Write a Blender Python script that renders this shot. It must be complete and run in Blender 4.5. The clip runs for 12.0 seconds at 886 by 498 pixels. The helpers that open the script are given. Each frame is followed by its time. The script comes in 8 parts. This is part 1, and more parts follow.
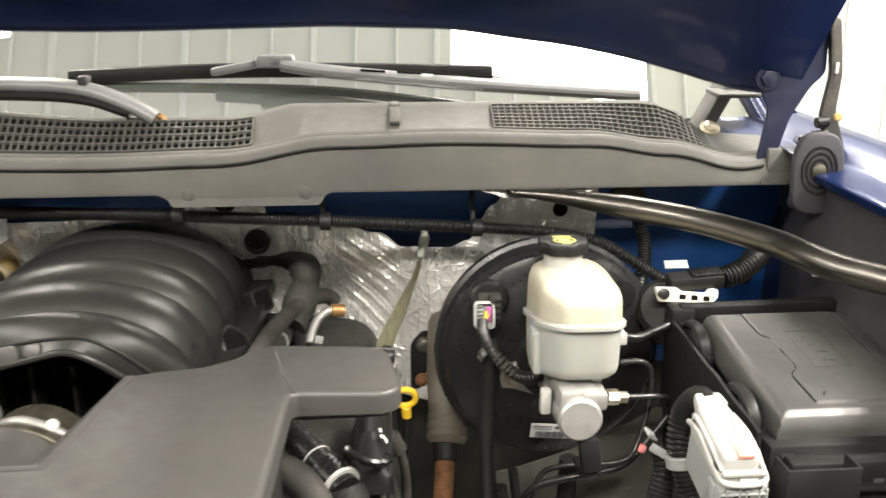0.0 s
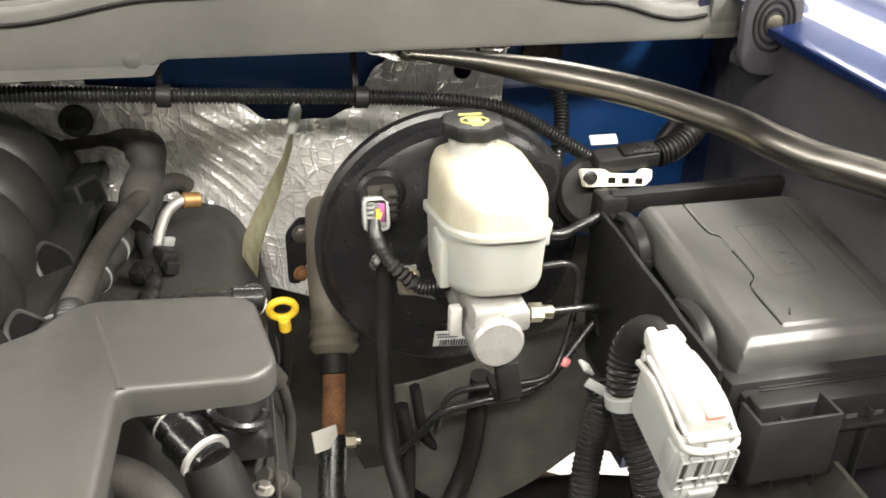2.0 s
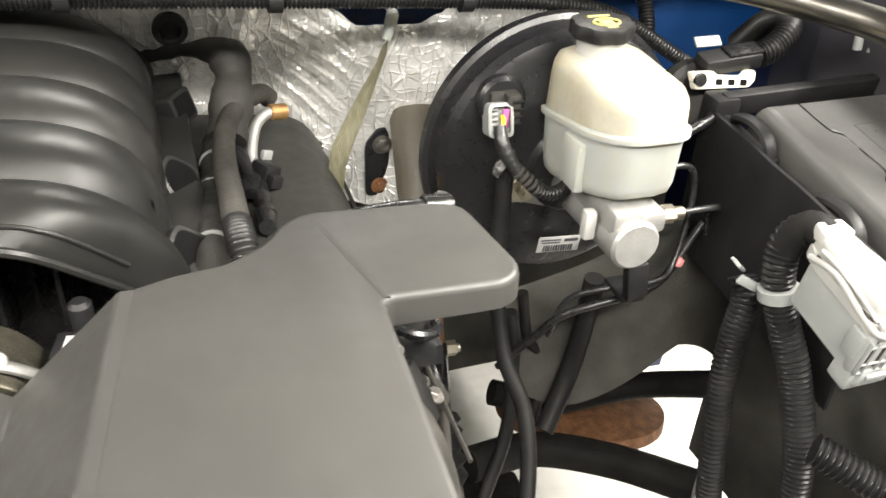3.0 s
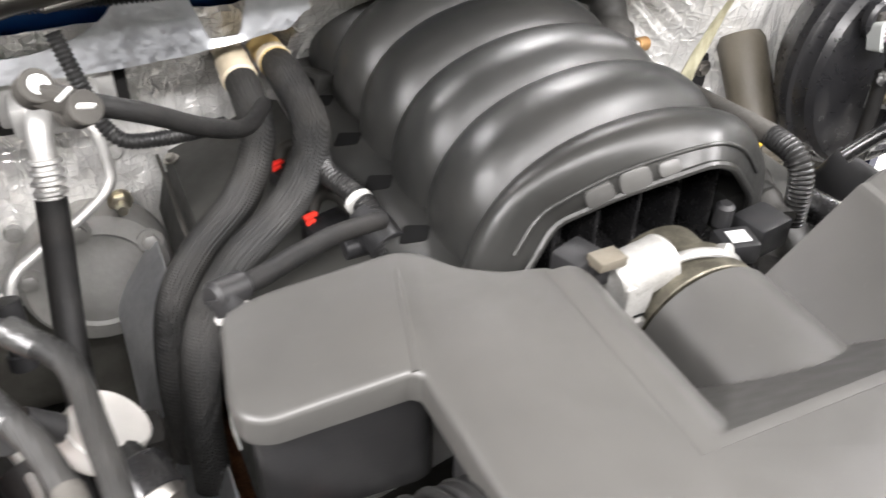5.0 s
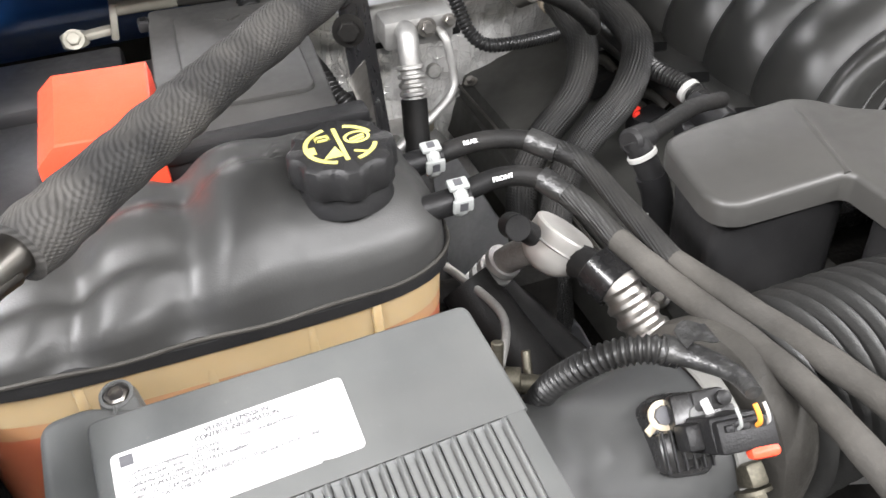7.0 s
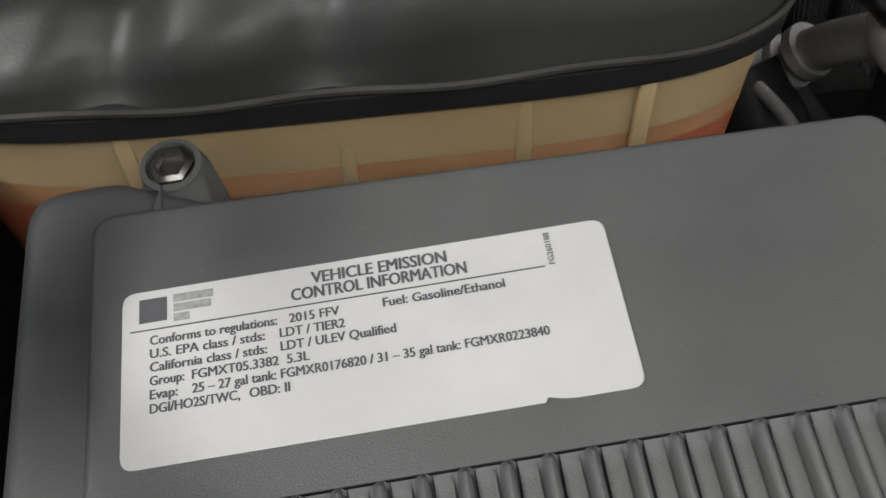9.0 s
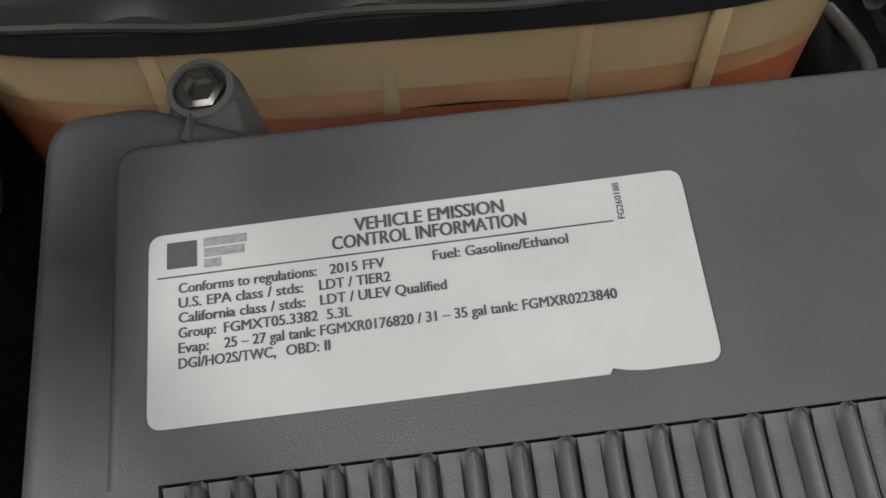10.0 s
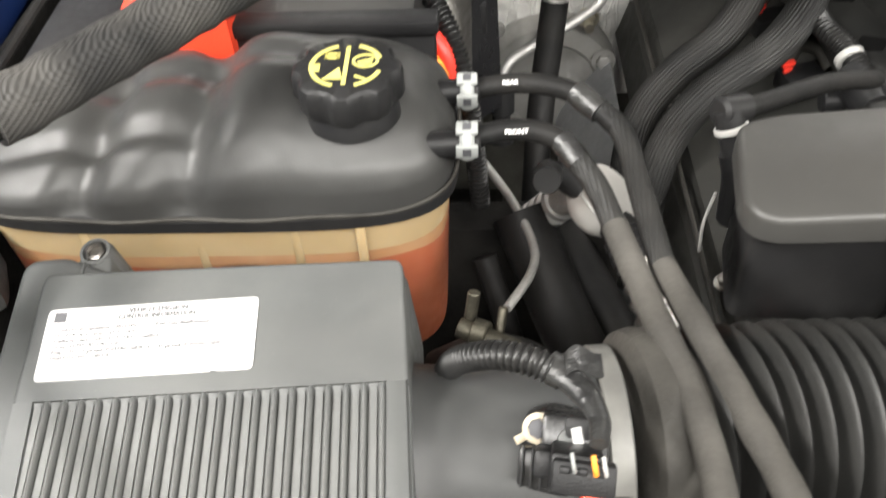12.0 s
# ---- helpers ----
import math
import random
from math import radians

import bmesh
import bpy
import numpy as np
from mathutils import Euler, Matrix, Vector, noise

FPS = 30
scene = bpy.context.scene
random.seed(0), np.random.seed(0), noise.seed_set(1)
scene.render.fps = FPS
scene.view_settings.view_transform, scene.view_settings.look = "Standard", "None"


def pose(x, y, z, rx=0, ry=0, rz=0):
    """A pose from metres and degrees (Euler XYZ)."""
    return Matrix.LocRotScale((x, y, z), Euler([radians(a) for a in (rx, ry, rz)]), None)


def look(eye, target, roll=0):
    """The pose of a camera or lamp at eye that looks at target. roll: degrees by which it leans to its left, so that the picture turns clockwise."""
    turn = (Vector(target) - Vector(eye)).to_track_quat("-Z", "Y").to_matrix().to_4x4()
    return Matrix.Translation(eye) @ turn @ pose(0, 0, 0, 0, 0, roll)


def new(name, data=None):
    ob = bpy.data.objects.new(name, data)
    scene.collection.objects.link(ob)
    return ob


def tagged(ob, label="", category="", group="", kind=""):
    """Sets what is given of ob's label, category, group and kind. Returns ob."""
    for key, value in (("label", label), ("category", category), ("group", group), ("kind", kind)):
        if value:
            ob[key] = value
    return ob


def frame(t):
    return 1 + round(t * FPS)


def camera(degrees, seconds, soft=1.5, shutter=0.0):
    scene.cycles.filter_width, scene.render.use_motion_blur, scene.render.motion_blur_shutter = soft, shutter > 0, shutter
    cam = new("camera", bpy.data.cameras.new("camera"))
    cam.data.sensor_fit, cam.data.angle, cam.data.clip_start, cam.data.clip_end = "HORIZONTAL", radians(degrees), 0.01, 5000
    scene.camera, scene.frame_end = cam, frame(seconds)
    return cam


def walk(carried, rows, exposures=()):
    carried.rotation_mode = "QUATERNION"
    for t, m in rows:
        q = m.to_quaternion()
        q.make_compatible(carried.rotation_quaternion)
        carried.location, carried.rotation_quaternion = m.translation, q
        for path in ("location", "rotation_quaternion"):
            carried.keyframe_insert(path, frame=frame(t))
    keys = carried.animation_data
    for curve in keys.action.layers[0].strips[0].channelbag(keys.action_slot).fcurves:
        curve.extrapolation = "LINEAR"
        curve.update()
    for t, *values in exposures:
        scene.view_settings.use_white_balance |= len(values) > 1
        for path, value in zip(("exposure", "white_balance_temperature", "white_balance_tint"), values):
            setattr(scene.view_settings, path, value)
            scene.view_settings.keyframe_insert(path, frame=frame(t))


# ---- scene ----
cam = camera(54.6, 12.0, shutter=0.3)
PATH = [
    (0, (0.334, -0.188, 1.43), (0.481, 1.729, 0.878), -0.1),
    (0.5, (0.412, -0.072, 1.417), (0.609, 1.829, 0.826), -0.1),
    (1, (0.437, -0.025, 1.413), (0.695, 1.818, 0.68), 0.3),
    (1.5, (0.403, 0.005, 1.432), (0.741, 1.767, 0.548), 0.8),
    (2, (0.348, 0.029, 1.434), (0.756, 1.742, 0.487), 1.4),
    (2.5, (0.246, 0.053, 1.426), (0.73, 1.692, 0.388), 2.3),
    (2.7, (0.21, 0.061, 1.421), (0.727, 1.667, 0.347), 2.7),
    (4.3, (-0.145, 0.15, 1.422), (0.533, 1.606, 0.231), 1.7),
    (4.5, (-0.218, 0.151, 1.435), (0.467, 1.591, 0.228), 1.9),
    (5, (-0.367, 0.154, 1.462), (0.309, 1.581, 0.234), 1.4),
    (5.5, (-0.491, 0.164, 1.481), (0.162, 1.589, 0.239), 0.5),
    (6, (-0.578, 0.16, 1.479), (0.034, 1.602, 0.235), -0.6),
    (6.5, (-0.624, 0.128, 1.464), (-0.068, 1.596, 0.224), -2.0),
    (7, (-0.639, 0.082, 1.449), (-0.168, 1.594, 0.229), -3.7),
    (7.5, (-0.639, 0.078, 1.427), (-0.296, 1.635, 0.219), -4.0),
    (7.7, (-0.636, 0.097, 1.409), (-0.356, 1.652, 0.184), -4.1),
    (9.3, (-0.6502, 0.2641, 1.2933), (-0.5989, 1.4401, -0.3235), -3.35),
    (9.5, (-0.6516, 0.2662, 1.2922), (-0.6181, 1.4096, -0.3483), -3.61),
    (10, (-0.6520, 0.2692, 1.2931), (-0.6514, 1.3474, -0.3914), -4.25),
    (10.5, (-0.6416, 0.2364, 1.3363), (-0.6629, 1.3203, -0.3444), -4.09),
    (11, (-0.6078, 0.1696, 1.4001), (-0.6499, 1.2480, -0.2837), -4.11),
    (11.5, (-0.5438, 0.1357, 1.4408), (-0.6001, 1.2999, -0.1845), -3.71),
    (12, (-0.4931, 0.0971, 1.4791), (-0.5795, 1.4699, 0.0273), -3.30),
]
walk(cam, [(t, look(eye, aim, roll)) for t, eye, aim, roll in PATH],
     [(0, -0.12, 6850, 10), (1, -0.14, 6800, 10), (2, 0.12, 6780, 9), (2.7, 0.30, 6750, 9), (4.3, 0.6, 6280, 13), (5.5, 0.8, 6230, 14), (6.5, 0.66, 6130, 14), (7.0, 0.22, 6150, 13), (7.7, 0.15, 6250, 12),
      (9.3, -1.85, 6200, 10), (10.5, -1.9, 6150, 9), (11, -1.55, 6300, 10), (11.5, -0.8, 6400, 10), (12, 0.05, 6450, 10)])

# ---- light ----
world = bpy.data.worlds.new("world")
scene.world = world
world.use_nodes = True
world.node_tree.nodes["Background"].inputs["Color"].default_value = (0.9, 0.95, 1.0, 1)
world.node_tree.nodes["Background"].inputs["Strength"].default_value = 0.02


def ceiling_lamp(x, y, z, sx, sy, watts, colour=(1.0, 0.97, 0.92)):
    data = bpy.data.lights.new("tube_lamp", "AREA")
    data.shape, data.size, data.size_y, data.energy, data.color = "RECTANGLE", sx, sy, watts, colour
    ob = new("tube_lamp", data)
    ob.matrix_world = pose(x, y, z)
    return tagged(ob, "long fluorescent ceiling lamp in the garage", "lamp", kind="structure")


for lx, ly, watts, wide, deep in ((-1.75, -1.3, 38, 1.7, 0.40), (0.1, -1.3, 56, 1.7, 0.40), (1.95, -1.3, 38, 1.7, 0.40), (-2.4, -0.1, 98, 0.45, 1.5), (1.95, -0.1, 112, 0.45, 1.5), (-1.2, 2.6, 45, 0.45, 1.5), (1.2, 2.5, 60, 0.9, 1.5), (3.3, 1.7, 110, 0.45, 1.5)):
    ceiling_lamp(lx, ly, 3.02, wide, deep, 2.45 * watts)


# ---- materials ----
def rgba(c):
    return (*c, 1) if len(c) == 3 else c


def material(name, base, alt=None, scale=18.0, rough=0.5, rough_alt=None, metal=0.0, bump=0.0, bump_scale=400.0,
             fine=0.0, spec=0.5, coat=0.0, dust=0.0, dust_colour=(0.30, 0.28, 0.25), trans=0.0, ior=1.45,
             subsurface=0.0, stretch=(1, 1, 1), aniso=0.0):
    """Noise at two scales on colour and roughness, fine relief, and a patchy film of dust."""
    m = bpy.data.materials.new(name)
    m.use_nodes = True
    nt = m.node_tree
    N, L = nt.nodes, nt.links
    p = N["Principled BSDF"]
    alt = alt or tuple(min(1, c * 1.25) for c in base)
    rough_alt = rough if rough_alt is None else rough_alt
    co = N.new("ShaderNodeTexCoord")
    mp = N.new("ShaderNodeMapping")
    mp.inputs["Scale"].default_value = stretch
    L.new(co.outputs["Object"], mp.inputs["Vector"])

    def noise_node(s, detail=4.0):
        n = N.new("ShaderNodeTexNoise")
        n.inputs["Scale"].default_value, n.inputs["Detail"].default_value = s, detail
        L.new(mp.outputs["Vector"], n.inputs["Vector"])
        return n.outputs["Fac"]

    def ramp(src, a, b, lo=0.35, hi=0.65):
        r = N.new("ShaderNodeMapRange")
        r.inputs["From Min"].default_value, r.inputs["From Max"].default_value = lo, hi
        r.inputs["To Min"].default_value, r.inputs["To Max"].default_value = a, b
        L.new(src, r.inputs["Value"])
        return r.outputs["Result"]

    def blend(f, a, b):
        x = N.new("ShaderNodeMix")
        x.data_type = "RGBA"
        L.new(f, x.inputs[0])
        for sock, v in ((x.inputs[6], a), (x.inputs[7], b)):
            if isinstance(v, tuple):
                sock.default_value = rgba(v)
            else:
                L.new(v, sock)
        return x.outputs[2]

    big, small = noise_node(scale), noise_node(scale * 9, 6.0)
    col = blend(ramp(big, 0, 1), base, alt)
    if fine:
        col = blend(ramp(small, 0, fine, 0.3, 0.7), col, tuple(c * 0.45 for c in base))
    rg = ramp(small, rough, rough_alt)
    if dust:
        d = ramp(noise_node(scale * 0.6, 8.0), 0, dust, 0.42, 0.72)
        col = blend(d, col, dust_colour)
        specks = ramp(noise_node(scale * 40, 2.0), 0, dust * 0.5, 0.68, 0.76)
        col = blend(specks, col, dust_colour)
    L.new(col, p.inputs["Base Color"])
    L.new(rg, p.inputs["Roughness"])
    p.inputs["Metallic"].default_value = metal
    p.inputs["Specular IOR Level"].default_value = spec
    p.inputs["IOR"].default_value = ior
    p.inputs["Coat Weight"].default_value = coat
    p.inputs["Coat Roughness"].default_value = 0.08
    p.inputs["Transmission Weight"].default_value = trans
    p.inputs["Anisotropic"].default_value = aniso
    if subsurface:
        p.inputs["Subsurface Weight"].default_value = subsurface
        p.inputs["Subsurface Radius"].default_value = (0.02, 0.015, 0.008)
        p.inputs["Subsurface Scale"].default_value = 0.5
    if bump:
        b = N.new("ShaderNodeBump")
        b.inputs["Strength"].default_value = bump
        b.inputs["Distance"].default_value = 0.001
        L.new(noise_node(bump_scale, 3.0), b.inputs["Height"])
        L.new(b.outputs["Normal"], p.inputs["Normal"])
    return m


def crinkled_foil(name):
    """Aluminium heat foil: flat facets at two sizes that meet in sharp pressed creases, and a fine embossing."""
    m = material(name, (0.93, 0.92, 0.89), (0.97, 0.96, 0.93), 9, 0.15, 0.25, 0.50)
    nt = m.node_tree
    N, L = nt.nodes, nt.links
    co = N.new("ShaderNodeTexCoord")
    heights = []
    for size, stretch, lift in ((24, (2.8, 1.0, 0.45), 0.42), (85, (2.2, 1.0, 0.5), 0.26)):
        warp = N.new("ShaderNodeTexNoise")
        warp.inputs["Scale"].default_value, warp.inputs["Detail"].default_value = size * 0.6, 1.0
        L.new(co.outputs["Object"], warp.inputs["Vector"])
        push = N.new("ShaderNodeVectorMath")
        push.operation = "MULTIPLY_ADD"
        push.inputs[1].default_value = (0.6 / size,) * 3
        L.new(warp.outputs["Color"], push.inputs[0])
        L.new(co.outputs["Object"], push.inputs[2])
        tilt = N.new("ShaderNodeMapping")
        tilt.inputs["Rotation"].default_value, tilt.inputs["Scale"].default_value = (0, 0.8, 0), stretch
        L.new(push.outputs[0], tilt.inputs["Vector"])
        cell = N.new("ShaderNodeTexVoronoi")
        cell.inputs["Scale"].default_value = size
        L.new(tilt.outputs["Vector"], cell.inputs["Vector"])
        away = N.new("ShaderNodeVectorMath")
        away.operation = "SUBTRACT"
        L.new(tilt.outputs["Vector"], away.inputs[0])
        L.new(cell.outputs["Position"], away.inputs[1])
        lean = N.new("ShaderNodeVectorMath")
        lean.operation = "SUBTRACT"
        lean.inputs[1].default_value = (0.5, 0.5, 0.5)
        L.new(cell.outputs["Color"], lean.inputs[0])
        dot = N.new("ShaderNodeVectorMath")
        dot.operation = "DOT_PRODUCT"
        L.new(away.outputs[0], dot.inputs[0])
        L.new(lean.outputs[0], dot.inputs[1])
        gain = N.new("ShaderNodeMath")
        gain.operation = "MULTIPLY"
        gain.inputs[1].default_value = lift
        L.new(dot.outputs["Value"], gain.inputs[0])
        heights.append(gain.outputs[0])
    for size, stretch, turn, high in ((30, (2.6, 1.0, 0.6), 0.75, 0.0011), (46, (0.8, 1.0, 1.9), 0.25, 0.0006)):
        tilt = N.new("ShaderNodeMapping")
        tilt.inputs["Rotation"].default_value, tilt.inputs["Scale"].default_value = (0, turn, 0), stretch
        L.new(push.outputs[0], tilt.inputs["Vector"])
        edge = N.new("ShaderNodeTexVoronoi")
        edge.feature = "DISTANCE_TO_EDGE"
        edge.inputs["Scale"].default_value = size
        L.new(tilt.outputs["Vector"], edge.inputs["Vector"])
        ridge = N.new("ShaderNodeMapRange")
        ridge.interpolation_type = "SMOOTHSTEP"
        for key, value in (("From Min", 0.0), ("From Max", 0.11), ("To Min", high), ("To Max", 0.0)):
            ridge.inputs[key].default_value = value
        L.new(edge.outputs["Distance"], ridge.inputs["Value"])
        heights.append(ridge.outputs["Result"])
    total = heights[0]
    for part_height in heights[1:]:
        both = N.new("ShaderNodeMath")
        L.new(total, both.inputs[0])
        L.new(part_height, both.inputs[1])
        total = both.outputs[0]
    b = N.new("ShaderNodeBump")
    b.inputs["Strength"].default_value, b.inputs["Distance"].default_value = 0.9, 1.0
    L.new(total, b.inputs["Height"])
    L.new(b.outputs["Normal"], N["Principled BSDF"].inputs["Normal"])
    return m


def woven(name, base, alt, scale=1500, rough=0.75, dust=0.05):
    """Braided sleeve: crossed fine waves for the weave."""
    m = material(name, base, alt, 30, rough, rough * 0.85, dust=dust, spec=0.3)
    nt = m.node_tree
    N, L = nt.nodes, nt.links
    co = N.new("ShaderNodeTexCoord")
    heights = []
    for axis, s, turn in (("X", scale, 0.75), ("X", scale * 0.45, -0.9)):
        w = N.new("ShaderNodeTexWave")
        w.bands_direction = axis
        w.inputs["Scale"].default_value = s / 6.3
        w.inputs["Distortion"].default_value = 0.25
        lay = N.new("ShaderNodeMapping")
        lay.inputs["Rotation"].default_value = (0.3, turn, 0.5 * turn)
        L.new(co.outputs["Object"], lay.inputs["Vector"])
        L.new(lay.outputs["Vector"], w.inputs["Vector"])
        heights.append(w.outputs["Fac"])
    mul = N.new("ShaderNodeMath")
    mul.operation = "ADD"
    L.new(heights[0], mul.inputs[0])
    L.new(heights[1], mul.inputs[1])
    b = N.new("ShaderNodeBump")
    b.inputs["Strength"].default_value, b.inputs["Distance"].default_value = 0.5, 0.0008
    L.new(mul.outputs[0], b.inputs["Height"])
    L.new(b.outputs["Normal"], N["Principled BSDF"].inputs["Normal"])
    return m


M_cover = material("grey_moulded_plastic", (0.0325, 0.032, 0.0303), (0.042, 0.0412, 0.039), 6, 0.38, 0.48, bump=0.10, bump_scale=1500, dust=0.05)
M_black = material("black_moulded_plastic", (0.0085, 0.0085, 0.009), (0.014, 0.014, 0.0145), 14, 0.36, 0.48, bump=0.25, bump_scale=900, dust=0.02, spec=0.26)
M_manifold = material("ribbed_black_plastic", (0.0105, 0.0107, 0.0102), (0.0142, 0.0144, 0.0137), 10, 0.31, 0.39, bump=0.15, bump_scale=1200, dust=0.03, spec=0.34)
M_fuselid = material("satin_black_lid_plastic", (0.038, 0.038, 0.037), (0.052, 0.051, 0.049), 12, 0.36, 0.46, bump=0.15, bump_scale=1400, dust=0.07, spec=0.7)
M_batlid = material("flat_black_battery_lid", (0.020, 0.0198, 0.019), (0.028, 0.0277, 0.0265), 14, 0.46, 0.58, bump=0.25, bump_scale=1200, dust=0.05, spec=0.3)
M_hinge = material("worn_dark_hinge_steel", (0.05, 0.048, 0.046), (0.09, 0.082, 0.07), 30, 0.4, 0.6, metal=0.4, fine=0.4)
M_bellows = material("black_bellows_rubber", (0.011, 0.011, 0.0106), (0.017, 0.017, 0.0163), 30, 0.38, 0.48, bump=0.2, bump_scale=700, dust=0.02, spec=0.4)
M_housing = material("silvered_grey_housing", (0.24, 0.235, 0.225), (0.34, 0.335, 0.32), 12, 0.40, 0.6, metal=0.5, bump=0.8, bump_scale=120, dust=0.1)
M_glossblack = material("glossy_black_plastic", (0.006, 0.006, 0.0065), (0.01, 0.01, 0.0105), 20, 0.20, 0.30, dust=0.03, spec=0.42)
M_booster = material("black_enamelled_steel", (0.009, 0.009, 0.010), (0.014, 0.014, 0.015), 12, 0.26, 0.34, dust=0.02)
M_rubber = material("black_rubber", (0.0075, 0.0075, 0.0075), (0.013, 0.0125, 0.012), 30, 0.48, 0.62, bump=0.3, bump_scale=700, dust=0.02, spec=0.18)
M_oldrubber = material("grey_dusty_rubber", (0.021, 0.0195, 0.0172), (0.036, 0.034, 0.03), 26, 0.58, 0.72, bump=0.5, bump_scale=420, dust=0.08, spec=0.28)
M_foam = material("dusty_grey_foam_sleeve", (0.032, 0.030, 0.0265), (0.044, 0.0415, 0.0375), 30, 0.7, 0.85, bump=0.5, bump_scale=300, dust=0.12, spec=0.25)
M_corrugated = material("black_split_conduit", (0.007, 0.007, 0.007), (0.013, 0.013, 0.013), 40, 0.30, 0.42, dust=0.02, spec=0.36)
M_airbox = material("blue_grey_airbox_plastic", (0.056, 0.059, 0.059), (0.076, 0.079, 0.078), 11, 0.40, 0.54, bump=0.22, bump_scale=2600, dust=0.10)
M_duct = material("dark_grey_duct_plastic", (0.030, 0.0315, 0.032), (0.042, 0.0435, 0.0435), 11, 0.40, 0.52, bump=0.2, bump_scale=2200, dust=0.06)
M_blue = material("metallic_blue_body_paint", (0.0022, 0.011, 0.058), (0.003, 0.015, 0.075), 5, 0.30, 0.37, metal=0.35, coat=0.35, dust=0.06)
M_firewall = material("bright_blue_firewall_paint", (0.004, 0.044, 0.165), (0.006, 0.055, 0.20), 5, 0.34, 0.42, metal=0.3, coat=0.4, dust=0.05)
M_darkblue = material("thin_blue_overspray", (0.003, 0.006, 0.024), (0.005, 0.009, 0.034), 7, 0.4, 0.55, metal=0.2, coat=0.2, dust=0.08)
M_cowl = material("faded_grey_cowl_plastic", (0.053, 0.0525, 0.048), (0.069, 0.068, 0.062), 8, 0.5, 0.62, bump=0.6, bump_scale=1300, dust=0.15)
M_foil = crinkled_foil("crinkled_aluminium_foil")
M_sheetfoil = material("smooth_aluminium_sheet", (0.4, 0.41, 0.43), (0.52, 0.53, 0.55), 14, 0.40, 0.58, metal=1.0, bump=0.9, bump_scale=70)
M_steel = material("brushed_bare_steel", (0.22, 0.21, 0.195), (0.32, 0.305, 0.285), 22, 0.36, 0.48, metal=1.0, stretch=(1, 1, 6))
M_brace = material("dark_bare_steel_tube", (0.17, 0.16, 0.15), (0.19, 0.18, 0.165), 9, 0.33, 0.36, metal=1.0)
M_darkbar = material("black_satin_steel_tube", (0.105, 0.100, 0.092), (0.13, 0.122, 0.11), 9, 0.29, 0.34, metal=1.0, dust=0.02)
M_alu = material("cast_aluminium", (0.36, 0.355, 0.34), (0.45, 0.445, 0.43), 40, 0.44, 0.56, metal=0.7, bump=0.5, bump_scale=700)
M_zinc_dull = material("dull_tinned_lead", (0.28, 0.265, 0.22), (0.36, 0.345, 0.295), 40, 0.45, 0.58, metal=0.35, dust=0.05)
M_dullclamp = material("dull_band_steel", (0.13, 0.128, 0.12), (0.18, 0.177, 0.165), 40, 0.42, 0.55, metal=0.3)
M_zinc = material("zinc_plated_bolt", (0.50, 0.46, 0.36), (0.62, 0.58, 0.48), 60, 0.3, 0.45, metal=1.0)
M_brass = material("tarnished_brass", (0.30, 0.165, 0.065), (0.38, 0.23, 0.10), 60, 0.42, 0.56, metal=0.7)
M_rust = material("rusty_steel", (0.13, 0.055, 0.022), (0.26, 0.12, 0.05), 60, 0.7, 0.9, bump=0.8, bump_scale=300, fine=0.7)
M_ochre = material("ochre_moulded_plastic", (0.36, 0.25, 0.09), (0.44, 0.32, 0.13), 30, 0.5, 0.6)
M_whitep = material("white_plastic", (0.34, 0.336, 0.32), (0.4, 0.396, 0.38), 20, 0.42, 0.5, dust=0.05)
M_greyp = material("pale_grey_plastic", (0.235, 0.245, 0.238), (0.285, 0.295, 0.287), 20, 0.45, 0.55, dust=0.08)
M_reserv = material("translucent_white_reservoir", (0.34, 0.35, 0.325), (0.38, 0.39, 0.365), 12, 0.34, 0.42, subsurface=0.6)
M_reserv_aged = material("yellowed_reservoir_plastic", (0.38, 0.355, 0.27), (0.43, 0.41, 0.335), 16, 0.34, 0.44, subsurface=0.6, fine=0.15)
M_tank = material("amber_translucent_tank", (0.29, 0.215, 0.115), (0.34, 0.255, 0.145), 14, 0.34, 0.42, subsurface=0.4)
M_stain = material("stained_amber_tank", (0.27, 0.14, 0.068), (0.31, 0.175, 0.09), 40, 0.34, 0.42, subsurface=0.4)
M_coolant = material("orange_coolant_in_tank", (0.24, 0.062, 0.028), (0.29, 0.09, 0.045), 14, 0.34, 0.42, subsurface=0.4)
M_red = material("red_orange_plastic", (0.72, 0.052, 0.020), (0.78, 0.07, 0.03), 8, 0.38, 0.46, bump=0.3, bump_scale=700)
M_redclip = material("bright_red_clip", (0.75, 0.03, 0.02), (0.85, 0.05, 0.03), 30, 0.4)
M_orange = material("orange_cable", (0.85, 0.28, 0.03), (0.9, 0.35, 0.05), 40, 0.45)
M_yellow = material("yellow_plastic", (0.60, 0.37, 0.016), (0.68, 0.44, 0.03), 30, 0.4)
M_yellowink = material("yellow_print", (0.44, 0.40, 0.11), (0.52, 0.48, 0.15), 60, 0.5)
M_magenta = material("magenta_plastic", (0.36, 0.08, 0.23), (0.42, 0.11, 0.28), 40, 0.4)
M_paper = material("white_label_paper", (0.41, 0.406, 0.4), (0.455, 0.45, 0.443), 30, 0.42, 0.52, fine=0.05)
M_ink = material("dark_printing_ink", (0.05, 0.05, 0.055), (0.07, 0.07, 0.075), 80, 0.6)
M_greyink = material("grey_small_print", (0.20, 0.20, 0.20), (0.27, 0.27, 0.265), 900, 0.6)
